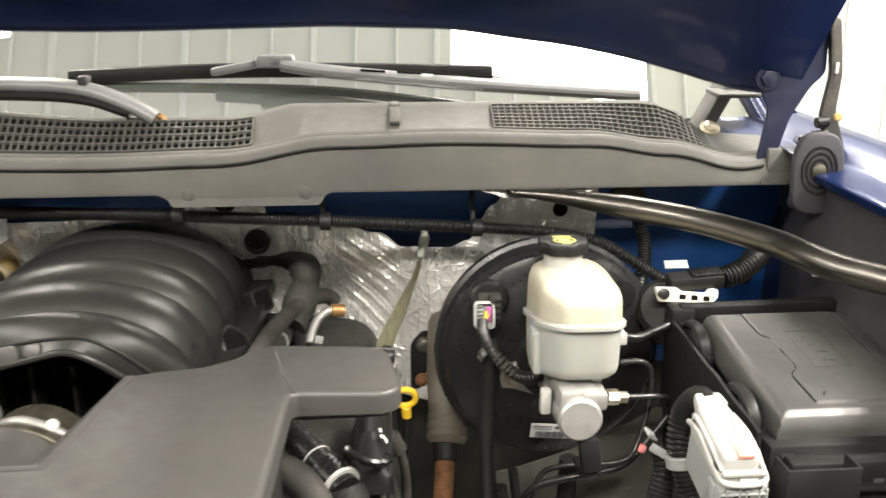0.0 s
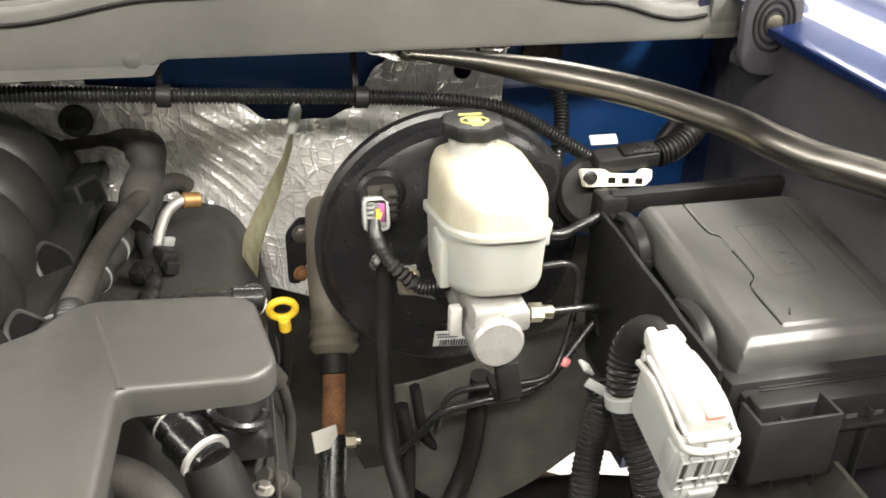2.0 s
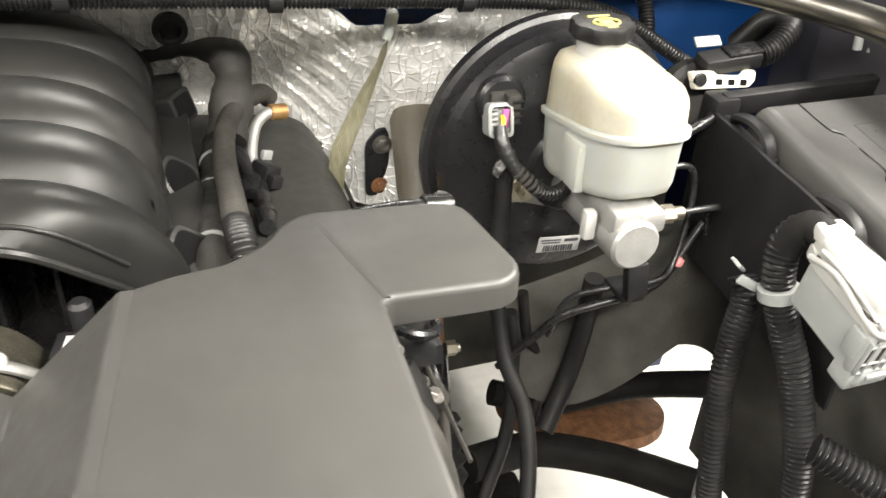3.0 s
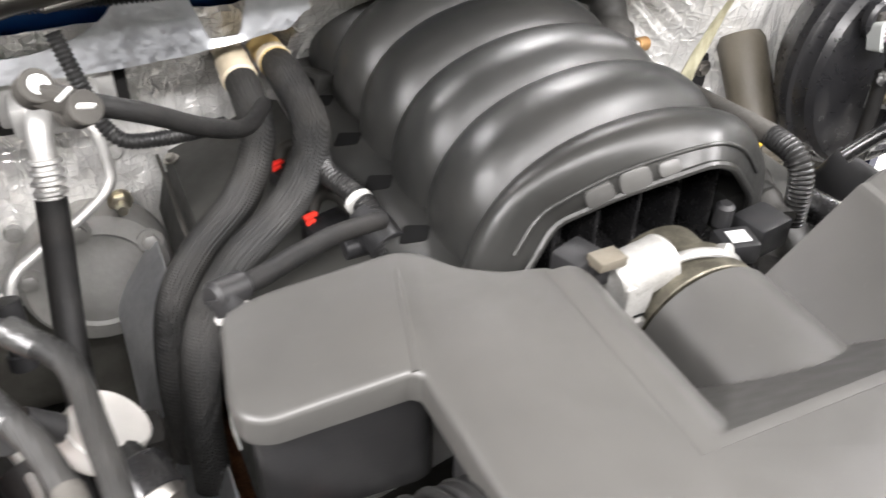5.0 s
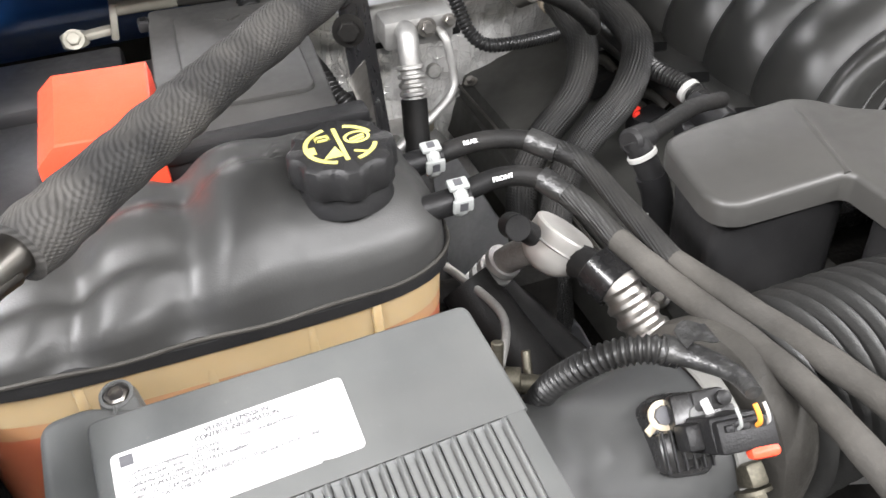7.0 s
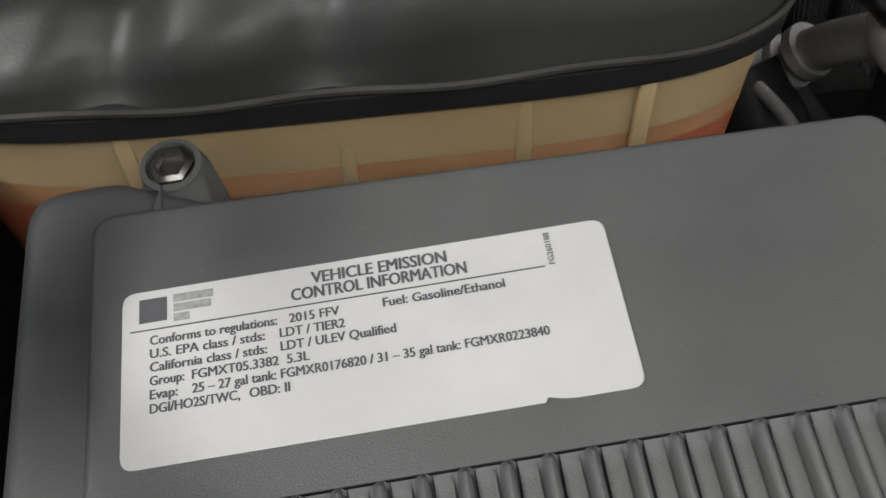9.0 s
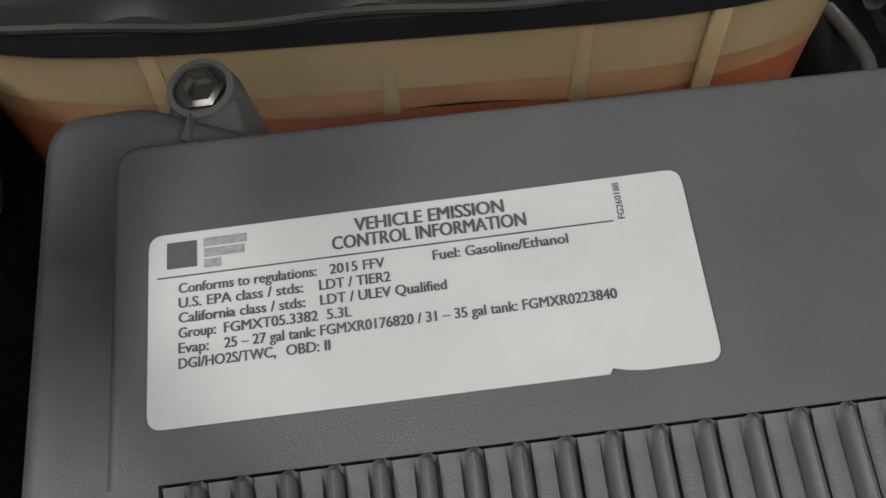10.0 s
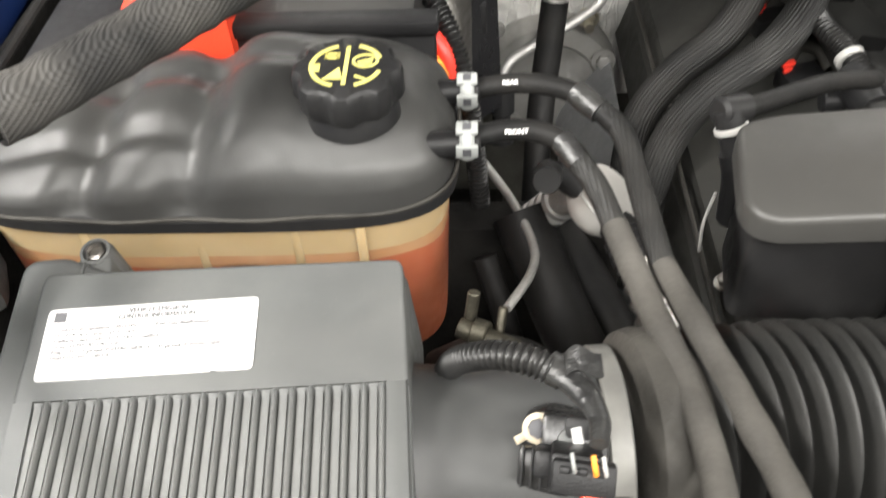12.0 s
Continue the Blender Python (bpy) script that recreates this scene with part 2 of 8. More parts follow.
M_wiper = material("silver_grey_wiper_paint", (0.11, 0.112, 0.115), (0.15, 0.152, 0.155), 14, 0.30, 0.40, spec=0.6, dust=0.06)
M_tan = material("pale_tan_plastic", (0.34, 0.29, 0.21), (0.42, 0.36, 0.27), 30, 0.45, 0.55, dust=0.05)
M_whiteink = material("white_print", (0.72, 0.72, 0.70), (0.8, 0.8, 0.78), 60, 0.6)
M_sleeve = woven("grey_braided_sleeve", (0.017, 0.0166, 0.0162), (0.028, 0.0273, 0.0265), dust=0.14)
M_weave = woven("black_braided_hose_cover", (0.009, 0.009, 0.0087), (0.016, 0.016, 0.0155), 1000, 0.55)
M_strap = material("olive_ground_braid", (0.26, 0.245, 0.165), (0.34, 0.325, 0.235), 60, 0.4, 0.55, metal=0.5, bump=0.8, bump_scale=400, stretch=(4, 1, 1))
M_tape = material("glossy_black_tape", (0.008, 0.008, 0.009), (0.014, 0.014, 0.014), 60, 0.26, 0.4, bump=0.35, bump_scale=160, spec=0.8)
M_wrinkle = material("wrinkled_black_tape", (0.013, 0.013, 0.013), (0.024, 0.024, 0.023), 60, 0.30, 0.42, bump=1.0, bump_scale=240, spec=0.7)
M_wrap = material("dull_black_cloth_wrap", (0.019, 0.0185, 0.017), (0.028, 0.027, 0.025), 30, 0.55, 0.68, bump=0.5, bump_scale=500, dust=0.05, spec=0.3)
M_oldcover = material("matte_dusty_valve_cover_plastic", (0.021, 0.021, 0.019), (0.028, 0.028, 0.0255), 9, 0.55, 0.66, bump=0.2, bump_scale=900, dust=0.06, spec=0.35)
M_apron = material("matte_black_apron_plastic", (0.036, 0.0345, 0.041), (0.046, 0.044, 0.051), 6, 0.6, 0.72, bump=0.3, bump_scale=600, dust=0.05, spec=0.3)
M_felt = material("black_fibre_liner", (0.034, 0.033, 0.029), (0.052, 0.051, 0.045), 20, 0.8, 0.92, bump=0.8, bump_scale=500, dust=0.1, spec=0.15)
M_boot = material("brown_grey_rubber_boot", (0.062, 0.054, 0.040), (0.085, 0.075, 0.058), 18, 0.5, 0.62, bump=0.3, bump_scale=300)
M_insul = material("grey_hood_insulation", (0.20, 0.185, 0.165), (0.25, 0.235, 0.21), 30, 0.9, 0.95, bump=0.8, bump_scale=400)
M_motor = material("worn_cast_silver", (0.27, 0.265, 0.25), (0.35, 0.345, 0.33), 60, 0.42, 0.55, metal=0.55, bump=0.4, bump_scale=500, fine=0.2)
M_dullzinc = material("dull_dirty_zinc", (0.07, 0.064, 0.05), (0.14, 0.13, 0.1), 70, 0.45, 0.6, metal=0.8, fine=0.4)
# near-black for flat pieces that paint the shade inside holes, slots and recesses
M_holeshade = material("painted_cavity_shade", (0.004, 0.004, 0.004), (0.006, 0.006, 0.006), 30, 0.8, spec=0.05)
M_block = material("oily_engine_casting", (0.008, 0.0078, 0.0075), (0.019, 0.018, 0.0165), 16, 0.5, 0.7, metal=0.1, bump=0.8, bump_scale=200, dust=0.02, spec=0.06)
M_wall = material("white_ribbed_wall_panel", (0.52, 0.53, 0.51), (0.58, 0.59, 0.57), 1.5, 0.45, 0.55, dust=0.03)
M_seam = material("bright_white_seam_strip", (0.84, 0.84, 0.82), (0.88, 0.88, 0.86), 2, 0.4, 0.5)
M_panel = material("beige_ceiling_panel", (0.76, 0.745, 0.69), (0.8, 0.785, 0.73), 1.5, 0.5, 0.6)
M_floor = material("pale_concrete_floor", (0.24, 0.235, 0.22), (0.31, 0.30, 0.285), 3, 0.6, 0.75, bump=0.4, bump_scale=120, fine=0.2)
M_glass = material("tinted_windscreen_glass", (0.1, 0.115, 0.1), (0.11, 0.125, 0.11), 2, 0.010, 0.014, ior=5.5, spec=0.6)
M_lampglow = bpy.data.materials.new("lamp_diffuser")
M_lampglow.use_nodes = True
M_lampglow.node_tree.nodes["Principled BSDF"].inputs["Emission Color"].default_value = (1, 0.97, 0.92, 1)
M_lampglow.node_tree.nodes["Principled BSDF"].inputs["Emission Strength"].default_value = 6


# ---- shape helpers ----
def align(p0, p1):
    """A pose at p0 whose z axis points to p1."""
    d = Vector(p1) - Vector(p0)
    return Matrix.Translation(p0) @ d.to_track_quat("Z", "Y").to_matrix().to_4x4()


def merged(*bms):
    out = bmesh.new()
    for b in bms:
        me = bpy.data.meshes.new("t")
        b.to_mesh(me)
        b.free()
        out.from_mesh(me)
        bpy.data.meshes.remove(me)
    return out


def from_lists(verts, faces):
    bm = bmesh.new()
    vs = [bm.verts.new(v) for v in verts]
    for f in faces:
        try:
            bm.faces.new([vs[i] for i in f])
        except ValueError:
            pass
    bmesh.ops.recalc_face_normals(bm, faces=bm.faces)
    return bm


def box(c, s, bev=0.002, rot=(0, 0, 0), seg=2):
    bm = bmesh.new()
    bmesh.ops.create_cube(bm, size=1)
    bmesh.ops.scale(bm, vec=s, verts=bm.verts)
    if bev:
        bmesh.ops.bevel(bm, geom=bm.edges[:], offset=min(bev, min(s) * 0.45), segments=seg, affect="EDGES", profile=0.5)
    bmesh.ops.transform(bm, matrix=pose(*c, *rot), verts=bm.verts)
    return bm


def roundpoly(pts, r, n=4):
    """Rounds the corners of a flat outline."""
    out = []
    k = len(pts)
    for i, p in enumerate(pts):
        p, a, b = Vector(p), Vector(pts[i - 1]), Vector(pts[(i + 1) % k])
        rr = r[i] if isinstance(r, (list, tuple)) else r
        da, db = (a - p), (b - p)
        t = min(rr, da.length * 0.45, db.length * 0.45)
        if t < 1e-5:
            out.append(tuple(p))
            continue
        s, e = p + da.normalized() * t, p + db.normalized() * t
        for j in range(n + 1):
            u = j / n
            out.append(tuple(s * (1 - u) ** 2 + p * 2 * u * (1 - u) + e * u * u))
    return out


def prism(pts, z0, z1, bev=0.003, m=None, seg=2, both=False):
    """An outline raised from z0 to z1 with its upper edges rounded."""
    bm = bmesh.new()
    lo = [bm.verts.new((x, y, z0)) for x, y in pts]
    hi = [bm.verts.new((x, y, z1)) for x, y in pts]
    n = len(pts)
    bottom = bm.faces.new(lo[::-1])
    top = bm.faces.new(hi)
    for i in range(n):
        bm.faces.new((lo[i], lo[(i + 1) % n], hi[(i + 1) % n], hi[i]))
    bmesh.ops.recalc_face_normals(bm, faces=bm.faces)
    if bev:
        es = list(top.edges) + (list(bottom.edges) if both else [])
        bmesh.ops.bevel(bm, geom=es, offset=bev, segments=seg, affect="EDGES", profile=0.5)
    if m is not None:
        bmesh.ops.transform(bm, matrix=m, verts=bm.verts)
    return bm


def lathe(profile, m=None, seg=28, caps=True, wave=None):
    """Turns (radius, height) pairs round z. wave(angle, height) scales the radius."""
    verts, faces = [], []
    for r, h in profile:
        for i in range(seg):
            a = 2 * math.pi * i / seg
            k = wave(a, h) if wave else 1.0
            verts.append((r * k * math.cos(a), r * k * math.sin(a), h))
    for j in range(len(profile) - 1):
        for i in range(seg):
            k = (i + 1) % seg
            faces.append((j * seg + i, j * seg + k, (j + 1) * seg + k, (j + 1) * seg + i))
    if caps:
        faces.append(tuple(range(seg))[::-1])
        faces.append(tuple((len(profile) - 1) * seg + i for i in range(seg)))
    bm = from_lists(verts, faces)
    if m is not None:
        bmesh.ops.transform(bm, matrix=m, verts=bm.verts)
    return bm


def loft(sections, cap=True):
    verts, faces = [], []
    n = len(sections[0])
    for s in sections:
        verts += s
    for j in range(len(sections) - 1):
        for i in range(n):
            k = (i + 1) % n
            faces.append((j * n + i, j * n + k, (j + 1) * n + k, (j + 1) * n + i))
    if cap:
        faces.append(tuple(range(n))[::-1])
        faces.append(tuple((len(sections) - 1) * n + i for i in range(n)))
    return from_lists(verts, faces)


def rod(p0, p1, r, r1=None, bev=0.0008, seg=20):
    h = (Vector(p1) - Vector(p0)).length
    r1 = r if r1 is None else r1
    b = min(bev, r * 0.4, h * 0.4)
    return lathe([(r - b, 0), (r, b), (r1, h - b), (r1 - b, h)], align(p0, p1), seg)


def smooth_path(pts, step):
    """Catmull-Rom through the points, at even steps."""
    P = [Vector(p) for p in pts]
    P = [P[0] * 2 - P[1]] + P + [P[-1] * 2 - P[-2]]
    dense = []
    for i in range(1, len(P) - 2):
        a, b, c, d = P[i - 1:i + 3]
        for j in range(24):
            t = j / 24
            dense.append(0.5 * ((2 * b) + (c - a) * t + (2 * a - 5 * b + 4 * c - d) * t * t + (3 * b - a - 3 * c + d) * t ** 3))
    dense.append(P[-2])
    run = [0.0]
    for a, b in zip(dense, dense[1:]):
        run.append(run[-1] + (b - a).length)
    n = max(2, int(run[-1] / step))
    out, k = [], 0
    for i in range(n + 1):
        s = run[-1] * i / n
        while k < len(run) - 2 and run[k + 1] < s:
            k += 1
        f = (s - run[k]) / max(1e-9, run[k + 1] - run[k])
        out.append(dense[k].lerp(dense[k + 1], min(1, max(0, f))))
    return out, run[-1]


def tube(pts, r, step=0.006, seg=14, pitch=0.0, amp=0.0, flat=1.0, taper=None, up=(0, 0, 1), uneven=0.0, flutes=0):
    """A hose along a smooth path; pitch and amp make corrugations; flat squashes it."""
    if pitch:
        step = pitch / 6
    path, length = smooth_path(pts, step)
    verts, faces = [], []
    nrm = None
    n = len(path)
    for i, p in enumerate(path):
        d = (path[min(i + 1, n - 1)] - path[max(i - 1, 0)]).normalized()
        if nrm is None:
            nrm = Vector(up) - d * Vector(up).dot(d)
            if nrm.length < 1e-3:
                nrm = Vector((1, 0, 0)) - d * d.x
        nrm = (nrm - d * nrm.dot(d)).normalized()
        side = d.cross(nrm)
        rr = r * (taper(i / (n - 1)) if taper else 1.0)
        if pitch:
            rr += amp * (1.0, 0.8, -0.2, -1.0, -0.8, 0.2)[i % 6] * 0.5
        if uneven:
            rr *= 1 + uneven * noise.noise(p * 60)
        for j in range(seg):
            a = 2 * math.pi * j / seg
            if flutes:
                rr = r * (1 + 0.036 * math.cos(flutes * a))
            verts.append(p + nrm * (rr * flat * math.cos(a)) + side * (rr * math.sin(a)))
    for i in range(n - 1):
        for j in range(seg):
            k = (j + 1) % seg
            faces.append((i * seg + j, i * seg + k, (i + 1) * seg + k, (i + 1) * seg + j))
    faces.append(tuple(range(seg)))
    faces.append(tuple((n - 1) * seg + j for j in range(seg))[::-1])
    return from_lists(verts, faces)


def sheet(f, nu, nv, thick=0.0, off=(0, 0, -1)):
    """A surface f(u, v) over the unit square, with an edge thickness along off."""
    top = [Vector(f(i / nu, j / nv)) for j in range(nv + 1) for i in range(nu + 1)]
    w = nu + 1
    faces = [(j * w + i, j * w + i + 1, (j + 1) * w + i + 1, (j + 1) * w + i) for j in range(nv) for i in range(nu)]
    if not thick:
        return from_lists(top, faces)
    k = len(top)
    o = Vector(off).normalized() * thick
    verts = top + [v + o for v in top]
    faces += [tuple(k + i for i in f4)[::-1] for f4 in faces]
    rim = [i for i in range(w)] + [j * w + nu for j in range(1, nv + 1)] + [nv * w + i for i in range(nu - 1, -1, -1)] + [j * w for j in range(nv - 1, 0, -1)]
    for a, b in zip(rim, rim[1:] + rim[:1]):
        faces.append((a, b, k + b, k + a))
    return from_lists(verts, faces)


def hexbolt(p, n, r=0.006, h=0.005, washer=1.5):
    m = align(p, Vector(p) + Vector(n))
    a = lathe([(r * washer, 0), (r * washer, h * 0.25)], m, 20)
    b = lathe([(r, h * 0.25), (r, h * 0.9), (r * 0.85, h)], m, 6)
    return merged(a, b)


def lerp_table(x, table):
    for (a, p), (b, q) in zip(table, table[1:]):
        if x <= b:
            f = min(1, max(0, (x - a) / (b - a)))
            f = f * f * (3 - 2 * f)
            return p + (q - p) * f
    return table[-1][1]


def finish(me, angle=38):
    me.shade_smooth()
    me.set_sharp_from_angle(angle=radians(angle))


def thing(name, base, label, category, group=""):
    ob = new(name)
    ob.location = base
    ob.empty_display_size = 0.02
    return tagged(ob, label, category, group)


def part(name, bm, mat, parent, label="", angle=38):
    me = bpy.data.meshes.new(name)
    bm.to_mesh(me)
    bm.free()
    finish(me, angle)
    me.materials.append(mat)
    ob = new(name, me)
    ob.parent = parent
    root = parent
    while root.parent:
        root = root.parent
    ob.matrix_parent_inverse = Matrix.Translation(-root.location) if parent is root else Matrix.Identity(4)
    return tagged(ob, label)


def solo(name, bm, mat, label, category, group="", kind="", angle=38):
    me = bpy.data.meshes.new(name)
    bm.to_mesh(me)
    bm.free()
    finish(me, angle)
    me.materials.append(mat)
    return tagged(new(name, me), label, category, group, kind)


def text_mesh(words, size, m, depth=0.0002, bold=0.0, squeeze=1.0):
    """Letters of the built-in font as a flat mesh at the pose m."""
    c = bpy.data.curves.new("letters", "FONT")
    c.body, c.size, c.extrude, c.resolution_u = words, size, depth, 3
    ob = bpy.data.objects.new("letters", c)
    scene.collection.objects.link(ob)
    me = bpy.data.meshes.new_from_object(ob.evaluated_get(bpy.context.evaluated_depsgraph_get()))
    scene.collection.objects.unlink(ob)
    bpy.data.objects.remove(ob)
    bm = bmesh.new()
    for dx in ((0.0,) if bold < 1e-6 else (-bold, 0.0, bold)):
        n0 = len(bm.verts)
        bm.from_mesh(me)
        bm.verts.ensure_lookup_table()
        bmesh.ops.translate(bm, vec=(dx, 0, dx * 0.1), verts=bm.verts[n0:])
    bpy.data.meshes.remove(me)
    bmesh.ops.transform(bm, matrix=m @ Matrix.Diagonal((squeeze, 1, 1, 1)), verts=bm.verts)
    return bm


def conduit(pts, r, label, pitch=0.0042, amp=0.0022, seg=12, taped=True):
    """Corrugated wiring conduit with a wrap of tape at its end."""
    root = thing("wiring_conduit", pts[0], label, "wiring conduit", "wiring conduits")
    part("corrugated_tube", tube(pts, r, pitch=pitch, amp=amp, seg=seg), M_corrugated, root)
    if taped:
        a, b = Vector(pts[-1]), Vector(pts[-2])
        part("tape_wrap", tube([a, a.lerp(b, 0.25), a.lerp(b, 0.5)], r * 1.08, 0.003, 12, uneven=0.3), M_tape, root, "shiny black tape wrap")
    return root

# ---- garage ----
solo("floor", box((0, 0, -0.05), (9, 10, 0.1), 0), M_floor, "pale smooth concrete garage floor under the truck", "floor", kind="structure")
solo("ceiling", merged(box((0, 0, 3.15), (9, 10, 0.1), 0)),
     M_panel, "white ribbed metal garage ceiling", "ceiling", kind="structure")


for i in range(52):
    solo("trim", box((-4.4 + 0.17 * i, 0, 3.088), (0.012 if i % 3 else 0.026, 9.9, 0.022), 0.003), M_seam, "white seam strip of the garage ceiling", "trim", kind="structure")


def ribbed_wall(name, cx, cy, along_x, length):
    s = (length, 0.1, 3.1) if along_x else (0.1, length, 3.1)
    root = solo(name, box((cx, cy, 1.55), s, 0), M_wall, "white ribbed metal garage wall panel", "wall", kind="structure")
    inner = -1 if (cx + cy) > 0 else 1
    for i in range(int(length / 0.3)):
        o = -length / 2 + 0.15 + 0.3 * i
        c = (cx + o, cy + inner * 0.06, 1.55) if along_x else (cx + inner * 0.06, cy + o, 1.55)
        part("panel_rib", box(c, (0.04, 0.024, 3.1) if along_x else (0.024, 0.04, 3.1), 0.006), M_wall, root)


ribbed_wall("wall_rear", 0, 4.95, True, 9)
ribbed_wall("wall_front", 0, -4.95, True, 9)
ribbed_wall("wall_left", -4.45, 0, False, 9.8)
ribbed_wall("wall_right", 4.45, 0, False, 9.8)

# ---- truck body round the engine bay ----
FENDER_X = 0.93
FENDER_IN = [(0.863, 1.2185), (0.8615, 1.2265), (0.864, 1.2285), (0.893, 1.2335), (0.905, 1.2365), (0.926, 1.2500), (0.950, 1.2570), (0.985, 1.2520), (1.03, 1.215), (1.05, 1.14), (1.055, 0.62)]
for side, tag in ((1, "right"), (-1, "left")):
    root = thing("front_fender", (side * FENDER_X, 0.4, 0.4), "metallic blue front fender with a folded inner rail", "fender", "front fenders")
    prof = FENDER_IN if side > 0 else [(0.885, 1.10), (0.895, 1.165), (0.915, 1.180), (0.940, 1.186), (0.955, 1.205), (0.975, 1.235), (1.0, 1.240), (1.03, 1.215), (1.05, 1.14), (1.055, 0.62)]

    def fend(u, v, side=side, prof=prof):
        y = -0.45 + 1.75 * u
        k = v * (len(prof) - 1)
        i = min(int(k), len(prof) - 2)
        f = k - i
        x = prof[i][0] + (prof[i + 1][0] - prof[i][0]) * f
        z = prof[i][1] + (prof[i + 1][1] - prof[i][1]) * f
        return (side * x, y, z + 0.045 * (y - 0.75))

    part("outer_panel", sheet(fend, 30, 36, 0.0015, (-side, 0, -0.3)), M_blue, root)
    # apron towards the wheel, dark overspray
    if side > 0:
        APRON = [(0.909, 0.985), (0.902, 0.940), (0.888, 0.890), (0.876, 0.840), (0.874, 0.60), (0.876, 0.20), (0.876, -0.42)]

        def inner_apron(u, v):
            """Black plastic wall from the corner of the firewall along the fender, with faint upright folds."""
            k = u * (len(APRON) - 1)
            i = min(int(k), len(APRON) - 2)
            a, b = Vector(APRON[i]), Vector(APRON[i + 1])
            p = a.lerp(b, k - i)
            return (p.x + 0.003 * math.sin(p.y * 60) * v, p.y, 1.224 + 0.045 * (p.y - 0.75) - 0.60 * v)

        part("inner_apron", sheet(inner_apron, 90, 12, 0.003, (1, 0.3, 0)), M_apron, root, "matte black inner apron", 60)
    part("apron", sheet(lambda u, v, s=side: (s * (0.905 - 0.01 * math.sin(3 * v)), -0.42 + 1.4 * u, 1.14 - 0.55 * v + 0.045 * (-0.42 + 1.4 * u - 0.75)), 20, 10, 0.002, (side, 0, 0)), M_darkblue, root,
         "dark blue inner apron with thin paint")
    # lugs along the rail
    for y in (0.62, 0.36, 0.12) if side < 0 else ():
        part("rail_tab", box((side * 0.905, y, 1.187 + 0.045 * (y - 0.75)), (0.03, 0.07, 0.004), 0.0015), M_blue, root)
        part("rail_clip", lathe([(0.008, 0), (0.008, 0.003), (0.005, 0.005)], pose(side * 0.91, y, 1.189 + 0.045 * (y - 0.75)), 14), M_black, root, "black push clip")

wl = thing("wheelhouse_liner", (0.80, 0.45, 0.5), "black fibre wheelhouse liner beside the brake booster", "liner")
part("front_sheet", sheet(lambda u, v: (0.475 + 0.30 * u, 0.735 - 0.05 * v + 0.16 * (u - 0.5) ** 2 + 0.004 * noise.noise((u * 5, v * 5, 1)), 0.855 + 0.10 * min(1, u * 1.6) - (0.09 + 0.13 * u) * v - 0.03 * math.sin(2.2 * math.pi * u) * v), 24, 18, 0.004, (0, 1, 0)), M_felt, wl)
part("side_sheet", sheet(lambda u, v: (0.775 + 0.004 * math.sin(9 * u), 0.75 - 0.75 * u, 0.97 - 0.42 * v), 16, 10, 0.004, (1, 0, 0)), M_felt, wl)

wl2 = thing("wheelhouse_liner", (-0.80, 0.45, 0.5), "black fibre wheelhouse liner beside the battery", "liner")
part("side_sheet", sheet(lambda u, v: (-0.86 + 0.006 * math.sin(9 * u), 1.0 - 1.3 * u, 1.12 - 0.6 * v), 16, 10, 0.004, (-1, 0, 0)), M_block, wl2)
for y, lz in ((0.80, 1.05), (0.50, 1.06), (0.22, 1.04), (0.35, 0.90)):
    part("push_clip", lathe([(0.010, 0), (0.010, 0.003), (0.006, 0.005)], align((-0.859, y, lz), (-0.80, y, lz)), 16), M_black, wl2)
part("liner_lip", tube([(-0.858, 1.0, 1.118), (-0.852, 0.60, 1.118), (-0.858, 0.2, 1.118), (-0.858, -0.3, 1.118)], 0.004, 0.03, 8), M_rubber, wl2, "rubber edge of the liner")

# plain front and lower body, unseen, added to close the bay to floor light
fa = thing("unseen_front_fascia", (0, -0.42, 0.3), "unseen dark grille and bumper added to block light at the front of the truck", "bumper")
part("grille", box((0, -0.40, 0.83), (1.76, 0.05, 0.46), 0.015), M_black, fa)
part("bumper", box((0, -0.46, 0.46), (1.96, 0.14, 0.30), 0.03), M_black, fa)
cb = thing("unseen_cab_body", (0, 2.1, 0.3), "unseen metallic blue lower cab body added to block light behind the firewall", "cab")
for side in (-1, 1):
    part("door_panel", box((side * 0.98, 2.15, 0.80), (0.06, 1.70, 0.98), 0.02), M_blue, cb)
part("cab_floor", box((0, 2.15, 0.36), (1.90, 1.70, 0.05), 0.01), M_block, cb)
part("toe_board", box((0, 1.22, 0.72), (1.86, 0.03, 0.70), 0.01), M_felt, cb)

# ---- firewall ----
fw = thing("firewall", (0, 1.0, 0.6), "blue painted firewall behind crinkled aluminium heat foil", "firewall")
part("blue_panel", sheet(lambda u, v: (-0.88 + 1.792 * u, 0.972 + 0.006 * math.sin(7 * u) + 0.14 * min(1, max(0, (v - 0.36) / 0.32)) ** 1.2, 1.24 - 0.30 * v), 40, 20, 0.002, (0, 1, 0)), M_firewall, fw, "deep blue painted steel panel")
part("blue_corner", sheet(lambda u, v: (0.640 + 0.272 * u, 0.984 + 0.002 * math.sin(9 * u), 1.17 - 0.26 * v), 12, 12, 0.002, (0, 1, 0)), M_firewall, fw)
part("lower_panel", sheet(lambda u, v: (-0.88 + 1.77 * u, 1.075 + 0.01 * math.sin(9 * u), 1.12 - (0.50 if 0.5 < u < 0.752 else 0.66) * v), 30, 10, 0.002, (0, 1, 0)), M_felt, fw, "dark sound-deadening felt")

